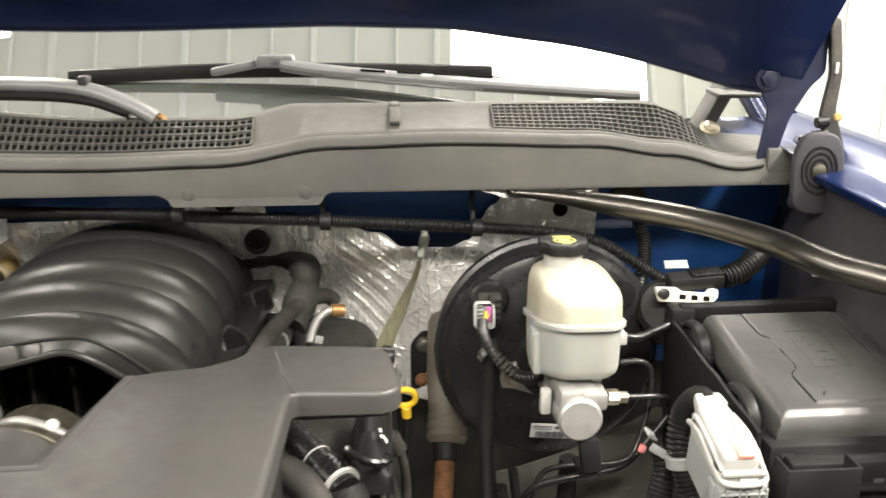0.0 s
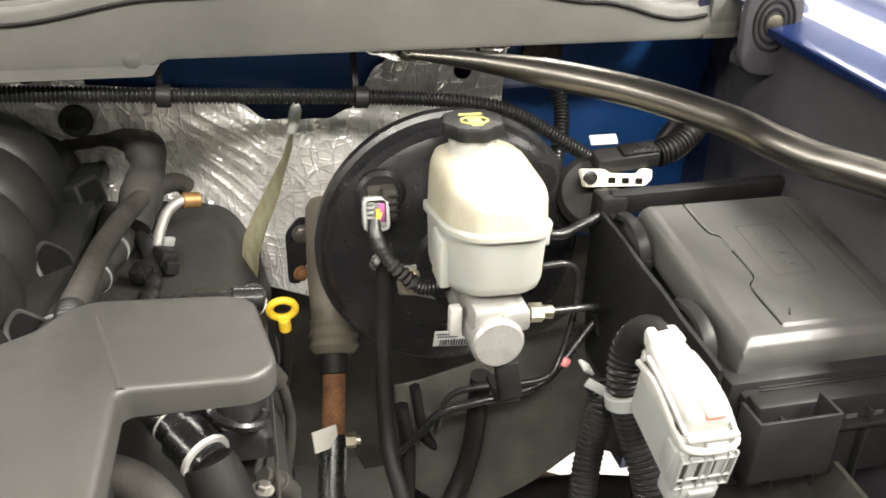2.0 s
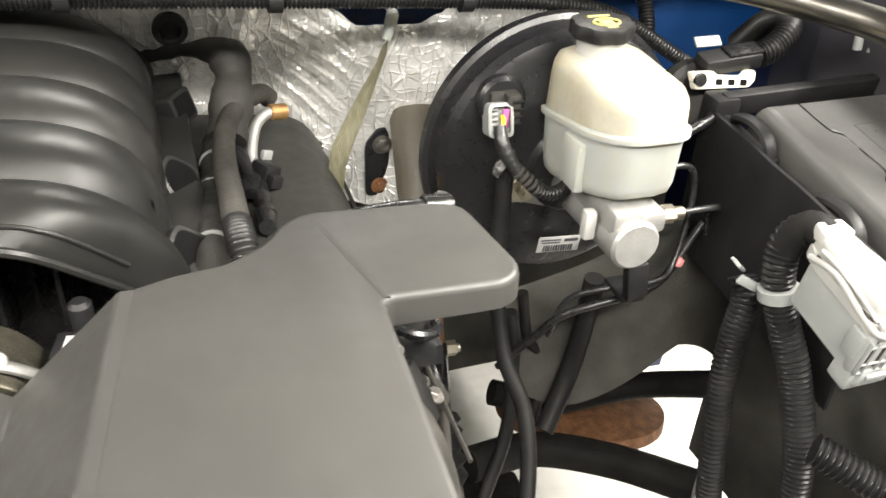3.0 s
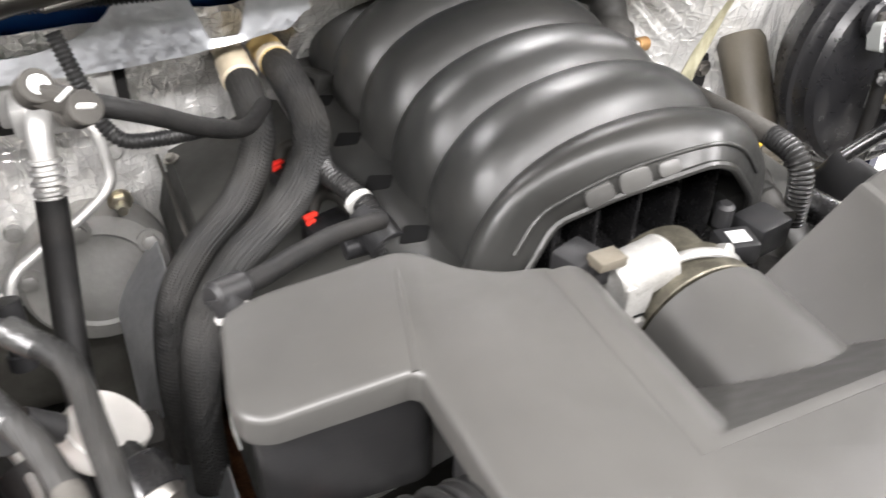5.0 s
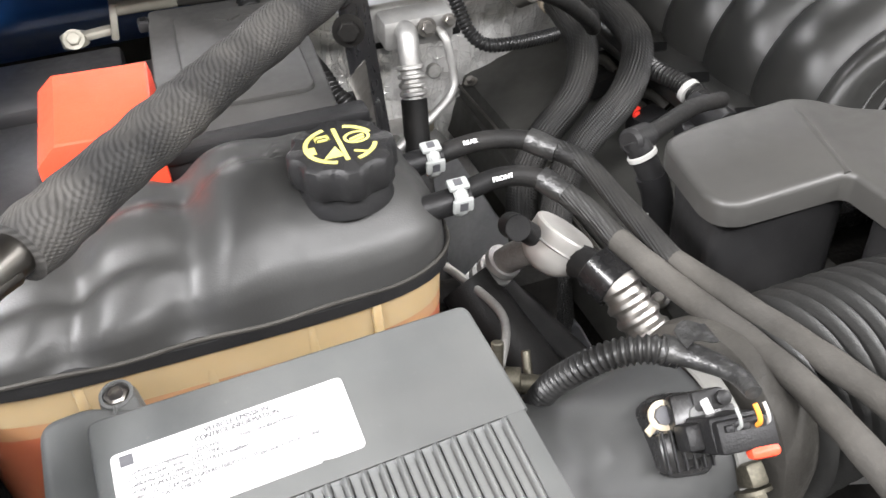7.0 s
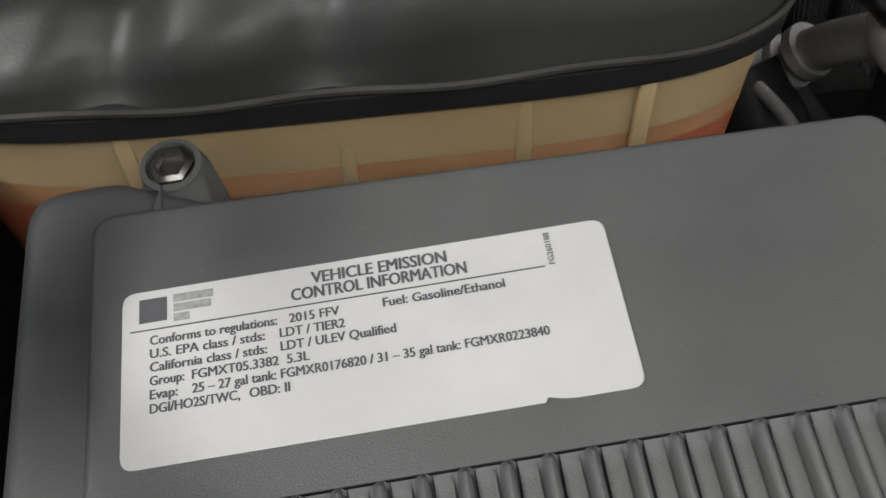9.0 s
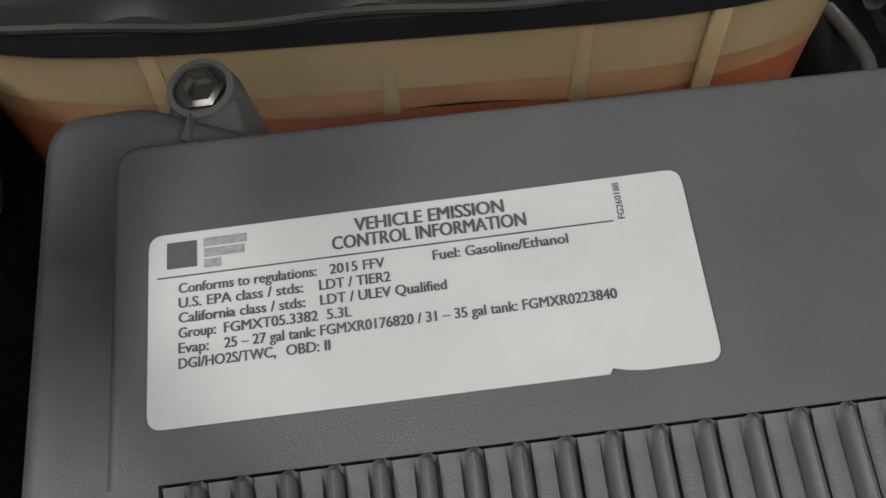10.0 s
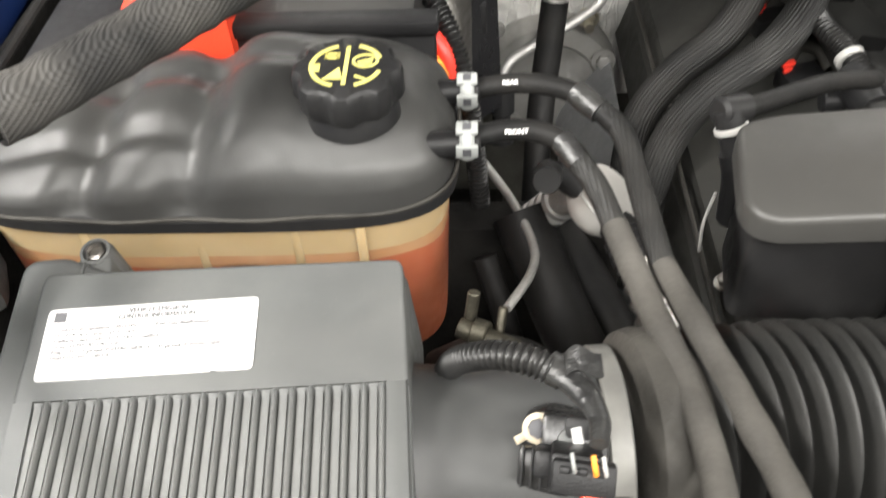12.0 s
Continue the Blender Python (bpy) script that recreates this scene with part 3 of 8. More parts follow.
FOIL_TOP = [(-0.30, 1.150), (-0.10, 1.153), (0.06, 1.160), (0.16, 1.157), (0.26, 1.150), (0.335, 1.128), (0.365, 1.108), (0.43, 1.106), (0.455, 1.115), (0.49, 1.165), (0.515, 1.195), (0.62, 1.200), (0.63, 1.198)]


def foil_right(u, v):
    x = -0.158 + 0.793 * u
    zt = lerp_table(x, FOIL_TOP)
    z = zt - (zt - (0.87 if x > 0.28 else 0.84)) * v
    d = 0.5 + 0.5 * math.cos(math.pi * min(1, (zt - z) / 0.16))
    q = min(1.0, max(0.0, (0.455 - x) / 0.19))
    y = 0.963 - 0.017 * d + 0.075 * q * q * (3 - 2 * q) * (1 - d) - 0.10 * max(0, 1.06 - z) * (1 - q)
    crease = 0.009 * noise.noise((x * 11, z * 11, 2.0)) + 0.0022 * noise.noise((x * 45, z * 30, 5.0))
    bend = (x * 0.9 + z) * 230 + 2.2 * noise.noise((x * 9, z * 9, 8.0))
    ridge = math.asin(math.sin(bend)) + 0.45 * math.asin(math.sin(2.3 * bend + 1))
    fold = 0.0034 * ridge * max(0.0, 0.35 + noise.noise((x * 14, z * 5, 1.0))) * max(0, 1 - ((x - 0.27) / 0.17) ** 2) * max(0, 1 - ((z - 1.06) / 0.11) ** 2)
    return (x, y + crease * (1 - 0.6 * d) + fold, z)


part("heat_foil", sheet(foil_right, 330, 120, 0.0015, (0, 1, 0)), M_foil, fw, "crinkled silver heat foil", 30)
# upper tab of foil under the cowl with its fixing hole
part("foil_tab", sheet(lambda u, v: (0.075 + 0.10 * u * (1 + 0.2 * v) - 0.01 * v, 0.944 - 0.008 * v + 0.004 * noise.noise((u * 6, v * 6, 4)), 1.205 - 0.045 * v), 24, 10, 0.001, (0, 1, 0)), M_foil, fw)
part("foil_grommet", lathe([(0.016, 0), (0.016, 0.004), (0.010, 0.006), (0.010, 0.001)], align((0.132, 0.936, 1.180), (0.132, 0.90, 1.180)), 24), M_rubber, fw)
# the foil is uncut here; a black disc paints the shade of the hole
part("stud_hole_shade", lathe([(0.010, 0), (0.010, 0.002)], align((0.575, 0.912, 1.165), (0.575, 0.85, 1.165)), 20), M_holeshade, fw)
part("heater_grommet", lathe([(0.017, 0), (0.017, 0.006), (0.011, 0.010), (0.011, 0.003)], align((0.172, 0.93, 1.125), (0.172, 0.88, 1.12)), 24), M_rubber, fw)

# smooth foil shield on the passenger side, with scalloped cut-outs
SHIELD_LOW = [(-0.605, 1.098), (-0.43, 1.107), (-0.337, 1.104), (-0.271, 1.106), (-0.241, 1.110), (-0.175, 1.117), (-0.148, 1.134)]


def shield_top(x):
    cut = max(0, 1 - ((x + 0.42) / 0.098) ** 2) ** 0.5 * 0.050 if abs(x + 0.42) < 0.098 else 0
    cut2 = max(0.0, min(1.0, (0.034 - abs(x + 0.232)) / 0.020)) * 0.061
    return 1.178 - cut - cut2


def foil_shield(u, v):
    x = -0.605 + 0.457 * u
    zt = shield_top(x)
    zb = lerp_table(x, SHIELD_LOW)
    z = zt + (zb - zt) * v
    return (x, 0.934 - 0.005 * v + 0.002 * noise.noise((x * 14, z * 14, 3)), z)


part("foil_shield", sheet(foil_shield, 160, 14, 0.0015, (0, 1, 0)), M_sheetfoil, fw, "smooth silver foil shield with cut-outs", 60)


def foil_left(u, v):
    x = -0.60 + 0.50 * u
    z = 1.138 - 0.38 * v
    q = min(1, v * 3.2)
    y = 0.962 + 0.062 * q * q * (3 - 2 * q) + 0.045 * v + 0.008 * noise.noise((x * 20, z * 20, 7)) + 0.005 * noise.noise((x * 55, z * 40, 9))
    y -= 0.010 * max(0, 1 - abs(x + 0.16) / 0.07) * math.sin((x + z * 0.4) * 140)
    return (x, y, z)


part("heat_foil", sheet(foil_left, 120, 80, 0.0015, (0, 1, 0)), M_foil, fw, "crinkled silver heat foil", 80)
part("firewall_stud", merged(hexbolt((-0.358, 1.03, 0.902), (0, -1, 0.1), 0.010, 0.010, 1.4), lathe([(0.006, 0), (0.006, 0.02)], align((-0.358, 1.025, 0.902), (-0.358, 0.95, 0.905)), 12)), M_zinc, fw)
for x, z, r in ((-0.352, 0.985, 0.0095), (-0.470, 0.905, 0.0105)):
    part("foil_stud", merged(lathe([(r, 0), (r, 0.004), (r * 0.8, 0.0065), (0.001, 0.007)], align((x, 0.990 + 0.12 * (1.04 - z), z), (x, 0.88, z + 0.02)), 20)), M_motor, fw, "dull round stud head on the foil")
part("blower_housing", merged(lathe([(0.088, 0), (0.088, 0.026), (0.080, 0.038), (0.060, 0.044), (0.056, 0.040), (0.02, 0.041)], align((-0.40, 1.045, 0.812), (-0.40, 0.70, 0.862)), 40)), M_housing, fw, "dusty grey blower housing with a rounded rim")
for a in (0.6, 1.7, 2.8):
    part("housing_stud", hexbolt((-0.40 + 0.076 * math.cos(a), 1.004, 0.815 + 0.076 * math.sin(a)), (0, -1, 0.1), 0.010, 0.010), M_housing, fw)

# ---- cowl ----
COWL_RIDGE = [(-0.88, 1.250), (-0.36, 1.262), (0.0, 1.254), (0.14, 1.257), (0.28, 1.277), (0.42, 1.280), (0.60, 1.275), (0.70, 1.262), (0.79, 1.243), (0.86, 1.252)]
COWL_TOP = [(-0.88, 1.29), (-0.2, 1.300), (0.0, 1.288), (0.155, 1.288), (0.23, 1.304), (0.69, 1.304), (0.73, 1.292), (0.775, 1.259), (0.86, 1.255)]


def cowl_profile(x):
    zr, zt = lerp_table(x, COWL_RIDGE), lerp_table(x, COWL_TOP)
    lip = 1.209 - (0.006 if 0.075 < x < 0.275 else 0)
    return [(0.862, lip - 0.001), (0.846, lip), (0.846, lip + 0.004), (0.850, zr - 0.018), (0.853, zr - 0.008), (0.859, zr - 0.003), (0.866, zr - 0.003),
            (0.869, zr - 0.007), (0.872, zr - 0.003), (0.878, zr), (0.886, zr - 0.004), (0.893, zr - 0.006), (0.94, zt - 0.004), (0.945, zt), (0.952, zt), (0.960, zt - 0.006), (1.01, zt - 0.03)]


def cowl(u, v):
    x = -0.88 + 1.735 * u
    prof = cowl_profile(x)
    y, z = prof[round(v * (len(prof) - 1))]
    return (x, y, z)


cw = thing("cowl_panel", (0, 0.9, 1.21), "weathered grey plastic cowl panel below the windscreen", "cowl panel")
part("panel", sheet(cowl, 150, 16, 0.002, (0, 0.4, -1)), M_cowl, cw, angle=50)


def vent(x0, x1, rows, cols, slant):
    """A black sheet that paints the shade behind a lattice of raised bars."""
    bars = []

    def at(x, w, lift):
        prof = cowl_profile(x)
        (ya, za), (yb, zb) = prof[11], prof[12]
        n = Vector((0, -(zb - za), (yb - ya))).normalized()
        p = Vector((x, ya + (yb - ya) * w, za + (zb - za) * w))
        return p + n * lift
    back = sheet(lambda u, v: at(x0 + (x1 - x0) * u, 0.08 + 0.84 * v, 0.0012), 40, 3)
    def strip(p, q, wide, up):
        d = (q - p).normalized()
        s = d.cross(Vector((0, -0.5, 0.85))).normalized() * wide
        n = Vector((0, -0.45, 0.9)).normalized() * up
        v = [p - s, p + s, q + s, q - s, p - s + n, p + s + n, q + s + n, q - s + n]
        return v
    verts, faces = [], []
    cube = [(0, 1, 2, 3), (4, 7, 6, 5), (0, 4, 5, 1), (1, 5, 6, 2), (2, 6, 7, 3), (3, 7, 4, 0)]
    for i in range(cols + 1):
        x = x0 + (x1 - x0) * i / cols
        b = len(verts)
        verts += strip(at(x, 0.06, 0.001), at(x + slant, 0.94, 0.001), 0.0009, 0.0035)
        faces += [tuple(b + k for k in f) for f in cube]
    for j in range(rows + 1):
        w = 0.06 + 0.88 * j / rows
        for i in range(12):
            xa, xb = x0 + (x1 - x0) * i / 12, x0 + (x1 - x0) * (i + 1) / 12
            b = len(verts)
            verts += strip(at(xa, w, 0.001), at(xb, w, 0.001), 0.0009, 0.0042)
            faces += [tuple(b + k for k in f) for f in cube]
    return back, from_lists(verts, faces)


for x0, x1, rows, cols in ((0.483, 0.775, 7, 34), (-0.16, 0.176, 4, 38)):
    back, bars = vent(x0, x1, rows, cols, 0.0)
    # no opening in the cowl: this black sheet paints the shade between the bars
    part("vent_shade_sheet", back, M_holeshade, cw, "black sheet painting the shade behind the vent bars")
    part("vent_lattice", bars, M_cowl, cw, "square lattice of the air inlet")
part("clip", merged(box((0.357, 0.918, 1.2915), (0.014, 0.036, 0.006), 0.002, (28, 0, 0)), lathe([(0.0070, 0), (0.0070, 0.003), (0.005, 0.004)], pose(0.357, 0.937, 1.3015, 25), 18)), M_cowl, cw)
part("seal_strip", tube([(-0.88 + 1.70 * i / 60, 0.8485, lerp_table(-0.88 + 1.70 * i / 60, COWL_RIDGE) - 0.015) for i in range(61)], 0.0020, 0.012, 8), M_rubber, cw, "thin dark rubber seal along the ridge")
for x in (0.105, 0.245):
    part("tab_rivet", merged(lathe([(0.010, 0), (0.010, 0.003), (0.005, 0.005)], pose(x, 0.850, 1.205, 100), 18)), M_cowl, cw)
part("lower_tab", prism(roundpoly([(0.075, 0), (0.275, 0), (0.262, 0.02), (0.085, 0.02)], 0.004), 0, 0.003, 0.001, pose(0, 0.848, 1.212, -100)), M_cowl, cw)
part("end_cap", merged(box((0.842, 0.858, 1.232), (0.036, 0.02, 0.042), 0.003), box((0.842, 0.852, 1.210), (0.052, 0.02, 0.005), 0.001)), M_cowl, cw)
part("corner_post", merged(box((0.80, 0.985, 1.29), (0.018, 0.05, 0.085), 0.003, (0, 28, 0)), box((0.815, 0.95, 1.312), (0.06, 0.05, 0.006), 0.002, (4, 0, 0))), M_cowl, cw, "upright grey corner moulding")
part("corner_bolt", hexbolt((0.778, 0.93, 1.268), (0, -0.6, 0.8), 0.009, 0.006), M_zinc, cw)

# ---- windscreen and wipers ----
solo("windscreen", sheet(lambda u, v: ((-0.90 + 1.80 * u) * (1 - 0.08 * v), 0.985 + 0.72 * v + 0.10 * abs(2 * u - 1) ** 2.2, 1.272 + 0.47 * v - 0.01 * abs(2 * u - 1) ** 2), 32, 20, 0.005, (0, 0.4, -1)),
     M_glass, "sloping tinted windscreen glass reflecting the garage ceiling", "windscreen", kind="")
roof = thing("cab_roof", (0, 2.4, 1.74), "metallic blue roof and pillars of the cab", "cab")
part("roof_panel", sheet(lambda u, v: (-0.76 + 1.52 * u, 1.70 + 1.3 * v, 1.745 + 0.05 * math.sin(math.pi * min(1, v * 1.3) * 0.6) + 0.03 * math.sin(math.pi * u)), 20, 12, 0.02, (0, 0, -1)), M_blue, roof)
for s in (-1, 1):
    part("pillar", tube([(s * 0.945, 1.08, 1.25), (s * 0.91, 1.43, 1.49), (s * 0.84, 1.76, 1.745)], 0.032, 0.03, 12), M_blue, roof)
    part("door_side", sheet(lambda u, v, s=s: (s * (0.93 + 0.02 * math.sin(3 * v)), 1.05 + 2.0 * u, 1.26 - 0.85 * v), 10, 10, 0.02, (-s, 0, 0)), M_blue, roof)
    part("rear_pillar", box((s * 0.78, 2.95, 1.5), (0.06, 0.16, 0.52), 0.01), M_blue, roof)

w1 = thing("wiper", (0.66, 0.985, 1.30), "grey wiper arm with a black blade resting on the glass", "wiper", "windscreen wipers")
part("arm", merged(tube([(0.70, 1.0, 1.306), (0.60, 1.01, 1.312), (0.45, 1.02, 1.322), (0.27, 1.035, 1.338), (0.205, 1.045, 1.347)], 0.0175, 0.01, 14, flat=0.55)), M_wiper, w1, "long grey wiper arm with slots")
# thin black strips on the arm paint the shade inside its slots
for x in (0.33, 0.38, 0.43, 0.48):
    part("arm_slot_shade", box((x, 1.016, 1.3435 - 0.055 * (x - 0.27)), (0.034, 0.003, 0.002), 0.0005, (35, 4, 0)), M_holeshade, w1)
part("blade", merged(tube([(-0.09, 1.06, 1.331), (0.10, 1.06, 1.338), (0.28, 1.06, 1.338), (0.50, 1.05, 1.334)], 0.007, 0.012, 10, flat=1.5)), M_black, w1, "black rubber wiper blade")
part("joint", merged(box((0.195, 1.046, 1.352), (0.052, 0.024, 0.018), 0.005), box((0.145, 1.05, 1.344), (0.08, 0.020, 0.012), 0.005, (0, -10, 0)), box((0.200, 1.034, 1.354), (0.012, 0.004, 0.008), 0.001)), M_wiper, w1)
w2 = thing("wiper", (0.05, 0.95, 1.28), "grey wiper arm ending at an uncapped brass pivot nut", "wiper", "windscreen wipers")
part("arm", tube([(-0.42, 0.965, 1.335), (-0.14, 0.955, 1.331), (-0.04, 0.950, 1.325), (0.02, 0.945, 1.305), (0.052, 0.943, 1.287)], 0.0165, 0.008, 14, flat=0.62), M_wiper, w2, "thick silver-grey wiper arm")
part("arm_underside", tube([(-0.42, 0.963, 1.324), (-0.14, 0.953, 1.320), (-0.04, 0.948, 1.314), (0.02, 0.943, 1.296)], 0.010, 0.008, 10, flat=0.9), M_black, w2)
part("pivot_nut", lathe([(0.010, 0), (0.010, 0.004), (0.007, 0.006), (0.004, 0.006), (0.003, 0.003)], align((0.055, 0.945, 1.283), (0.058, 0.925, 1.295)), 16), M_brass, w2, "brass pivot nut")
part("hinge_pin", box((-0.035, 0.949, 1.327), (0.012, 0.024, 0.03), 0.003), M_black, w2)

# ---- open hood ----
hd = thing("hood", (0, 0.86, 1.33), "opened blue hood with grey insulation pad underneath", "hood")
HOOD_EDGE = [(0.0, 1.403), (0.30, 1.408), (0.43, 1.404), (0.50, 1.394), (0.60, 1.382), (0.70, 1.353), (0.78, 1.330), (0.88, 1.318)]


def hood_at(x, v, inner):
    z0 = lerp_table(abs(x), HOOD_EDGE)
    y = 0.87 - 0.80 * v
    z = z0 + (0.86 * v) + (1.45 - z0) * 0.4 * v
    return (x, y + (0 if inner else 0.03), z + (0 if inner else 0.03))


part("inner_panel", sheet(lambda u, v: hood_at(-0.86 + 1.72 * u, v, True), 50, 20, 0.003, (0, 0.6, 0.8)), M_blue, hd, "blue pressed inner panel")
part("outer_skin", sheet(lambda u, v: hood_at(-0.87 + 1.74 * u, v * 1.03 - 0.01, False), 40, 20, 0.002, (0, 0.6, 0.8)), M_blue, hd)
part("rear_bead", tube([Vector(hood_at(-0.86 + 1.72 * i / 24, 0.0, True)) + Vector((0, 0.012, 0.006)) for i in range(25)], 0.012, 0.02, 10), M_blue, hd)


def pad(u, v):
    x = -0.70 + 1.40 * u
    lo = 0.055 + 0.26 * max(0, abs(x) - 0.50) / 0.2 * 0.4
    w = lo + (0.92 - lo) * v
    q = Vector(hood_at(x, w, True)) + Vector((0, -0.010, -0.010)) * (1 if 0.02 < u < 0.98 and 0.02 < v < 0.98 else 0.3)
    return q + Vector((0, -0.004, -0.004)) * noise.noise((x * 9, w * 9, 1))


part("insulation_pad", sheet(pad, 60, 30, 0.008, (0, 0.6, 0.8)), M_insul, hd, "grey felt insulation pad")
for s in (1, -1):
    web = roundpoly([(0.800, 1.345), (0.832, 1.405), (0.888, 1.405), (0.890, 1.345), (0.872, 1.328), (0.850, 1.290), (0.838, 1.245), (0.826, 1.218), (0.812, 1.232), (0.822, 1.300)], 0.008, 3)
    h = part("hinge", prism([(x * s, z) for x, z in web], 0, 0.006, 0.001, pose(0, 0.860, 0, 90), both=True), M_darkblue, hd, "dark painted steel hood hinge")
    strip = roundpoly([(0.884, 1.412), (0.898, 1.412), (0.908, 1.345), (0.905, 1.300), (0.932, 1.225), (0.914, 1.205), (0.886, 1.292), (0.893, 1.345)], 0.006, 3)
    part("hinge_arm", prism([(x * s, z) for x, z in strip], 0, 0.010, 0.002, pose(0, 0.856, 0, 90), both=True), M_hinge, h, "worn grey-brown hinge arm")
    disc = roundpoly([(-0.026, -0.050), (0.026, -0.050), (0.030, 0.02), (0.020, 0.050), (-0.020, 0.050), (-0.030, 0.02)], 0.024, 5)
    part("spring_plate", prism(disc, 0, 0.014, 0.005, pose(s * 0.868, 0.810, 1.229, 90, 0, s * -14)), M_apron, h, "oval black plate over the coil spring")
    for r in (0.009, 0.014, 0.019):
        ring = [(s * 0.8655 + r * math.cos(2 * math.pi * i / 24), 0.7960 - 0.24 * r * math.cos(2 * math.pi * i / 24), 1.234 + 1.5 * r * math.sin(2 * math.pi * i / 24)) for i in range(25)]
        part("coil_turn", tube(ring, 0.0018, 0.003, 6), M_black, h)
    part("centre_rivet", lathe([(0.009, 0), (0.008, 0.004), (0.004, 0.006)], align((s * 0.866, 0.7985, 1.234), (s * 0.852, 0.74, 1.234)), 18), M_dullzinc, h)
    part("plate_ear", prism(roundpoly([(0.858, 1.176), (0.884, 1.172), (0.892, 1.200), (0.866, 1.206)], 0.010, 4) if s > 0 else roundpoly([(-0.858, 1.176), (-0.866, 1.206), (-0.892, 1.200), (-0.884, 1.172)], 0.010, 4), 0, 0.012, 0.003, pose(0, 0.858, 0, 90)), M_apron, h)
    part("lower_bolt", lathe([(0.012, 0), (0.012, 0.006), (0.008, 0.009)], align((s * 0.8725, 0.850, 1.1895), (s * 0.870, 0.79, 1.1895)), 20), M_steel, h, "bright round bolt head")
    part("upper_bolt", hexbolt((s * 0.866, 0.842, 1.262), (0, -0.3, 1), 0.009, 0.008), M_darkblue, h)
    part("side_bolt", hexbolt((s * 0.815, 0.852, 1.340), (0, -1, 0), 0.010, 0.007), M_darkblue, h)
    part("slot", box((s * 0.8985, 0.8448, 1.352), (0.005, 0.002, 0.014), 0.001), M_whitep, h)
    part("grease_spot", lathe([(0.006, 0), (0.004, 0.002)], align((s * 0.908, 0.846, 1.292), (s * 0.907, 0.80, 1.292)), 10), M_ochre, h, "dab of yellow grease")
    part("pivot_bracket", box((s * 0.868, 0.835, 1.250), (0.05, 0.05, 0.004), 0.001, (8, 0, 0)), M_darkblue, h)
    part("bracket_stud", merged(rod((s * 0.880, 0.845, 1.285), (s * 0.895, 0.845, 1.287), 0.007), rod((s * 0.878, 0.848, 1.270), (s * 0.898, 0.848, 1.272), 0.005)), M_black, h)

# ---- engine, centre ----
eng = thing("engine_block", (0, 0.75, 0.6), "dirty dark engine casting under the intake manifold", "engine")
part("casting", box((0, 0.77, 0.78), (0.46, 0.56, 0.34), 0.03), M_block, eng)
part("front_case", box((0, 0.44, 0.74), (0.36, 0.14, 0.36), 0.03), M_block, eng)
for s in (-1, 1):
    wide = 0.14 if s < 0 else 0.176
    vc = part("valve_cover", sheet(lambda u, v, s=s, w=wide: (s * (0.165 + w * v), 0.50 + 0.56 * u, 0.985 - (0.045 if s < 0 else 0.02) * v - (0.040 * min(1, max(0, (0.16 - 0.56 * u) / 0.05)) if s > 0 else 0) - (0.05 * max(0, (v - 0.75) / 0.25) ** 2.2 if s > 0 else 0.03 if v > 0.96 else 0)), 30, 26, 0.05, (s * 0.25, 0, -1)), M_oldcover, eng, "flat black plastic valve cover")
    ex, ez = s * (0.167 + wide), 0.942 if s < 0 else 0.931
    part("edge_trim", tube([(ex, 0.50, ez - (0.012 if s > 0 else 0)), (ex, 0.78, ez - (0.012 if s > 0 else 0)), (ex, 1.05, ez - 0.004)], 0.0022, 0.03, 6), M_oldrubber, vc)
    for y in (0.56, 0.80, 1.02):
        part("cover_bolt", hexbolt((s * (0.155 + wide), y, ez + 0.004), (s * 0.3, 0, 1), 0.006, 0.007), M_steel, vc)
    part("exhaust_manifold", tube([(s * 0.325, 0.46, 0.72), (s * 0.33, 0.7, 0.70), (s * 0.33, 0.98, 0.66)], 0.032, 0.02, 14, uneven=0.1), M_rust if s < 0 else M_block, eng)
    part("heat_shield", sheet(lambda u, v, s=s: (s * (0.33 + (0.06 if s < 0 else 0.026) * math.sin(2.4 * v)), 0.50 + 0.5 * u, 0.86 - 0.16 * v + 0.008 * noise.noise((u * 9, v * 6, s))), 30, 10, 0.002, (s, 0, 0)), M_sheetfoil, eng, "dull aluminium heat shield")

man = thing("intake_manifold", (0, 0.8, 1.0), "ribbed black plastic intake manifold with arched runners", "intake manifold")
MX, MZ, MB, CX = 0.122, 1.038, 0.108, 0.008


def arch(x, grow=0.0):
    """Height of the manifold's back over x."""
    k = min(1.0, abs(x) / (MX + 0.012))
    return MZ + (MB + grow) * (1 - k ** 2.3) ** 0.75


PITCH = 0.0815
Y0 = 0.632


def runner(i):
    yc = Y0 + PITCH * (i + 0.5)

    def f(u, v):
        a = math.pi * (u - 0.5) * 0.985
        x = CX + (MX + 0.012) * math.sin(a)
        w = 2 * v - 1
        bulge = 0.021 * (1 - abs(w) ** 2.6) * (1 - 0.62 * abs(math.sin(a)) ** 7)
        k = abs(math.sin(a))
        z = MZ - 0.012 + MB * max(0.0, math.cos(a)) ** 0.74
        nx, nz = math.sin(a), max(0.05, math.cos(a))
        sk = 0.020 * math.sin(a)
        return (x + nx * bulge, yc + w * PITCH * 0.5 + sk * 0.8, z + nz * bulge)
    return sheet(f, 44, 14)


for i in range(5):
    part("runner", runner(i), M_manifold, man, angle=60)
# rear closing runner and front lip
part("rear_wall", sheet(lambda u, v: (CX + (MX + 0.004) * math.sin(math.pi * (u - 0.5)), Y0 + PITCH * 5 + 0.002, 0.96 + (arch((MX + 0.004) * math.sin(math.pi * (u - 0.5))) - 0.96) * v), 30, 6, 0.01, (0, 1, 0)), M_manifold, man)


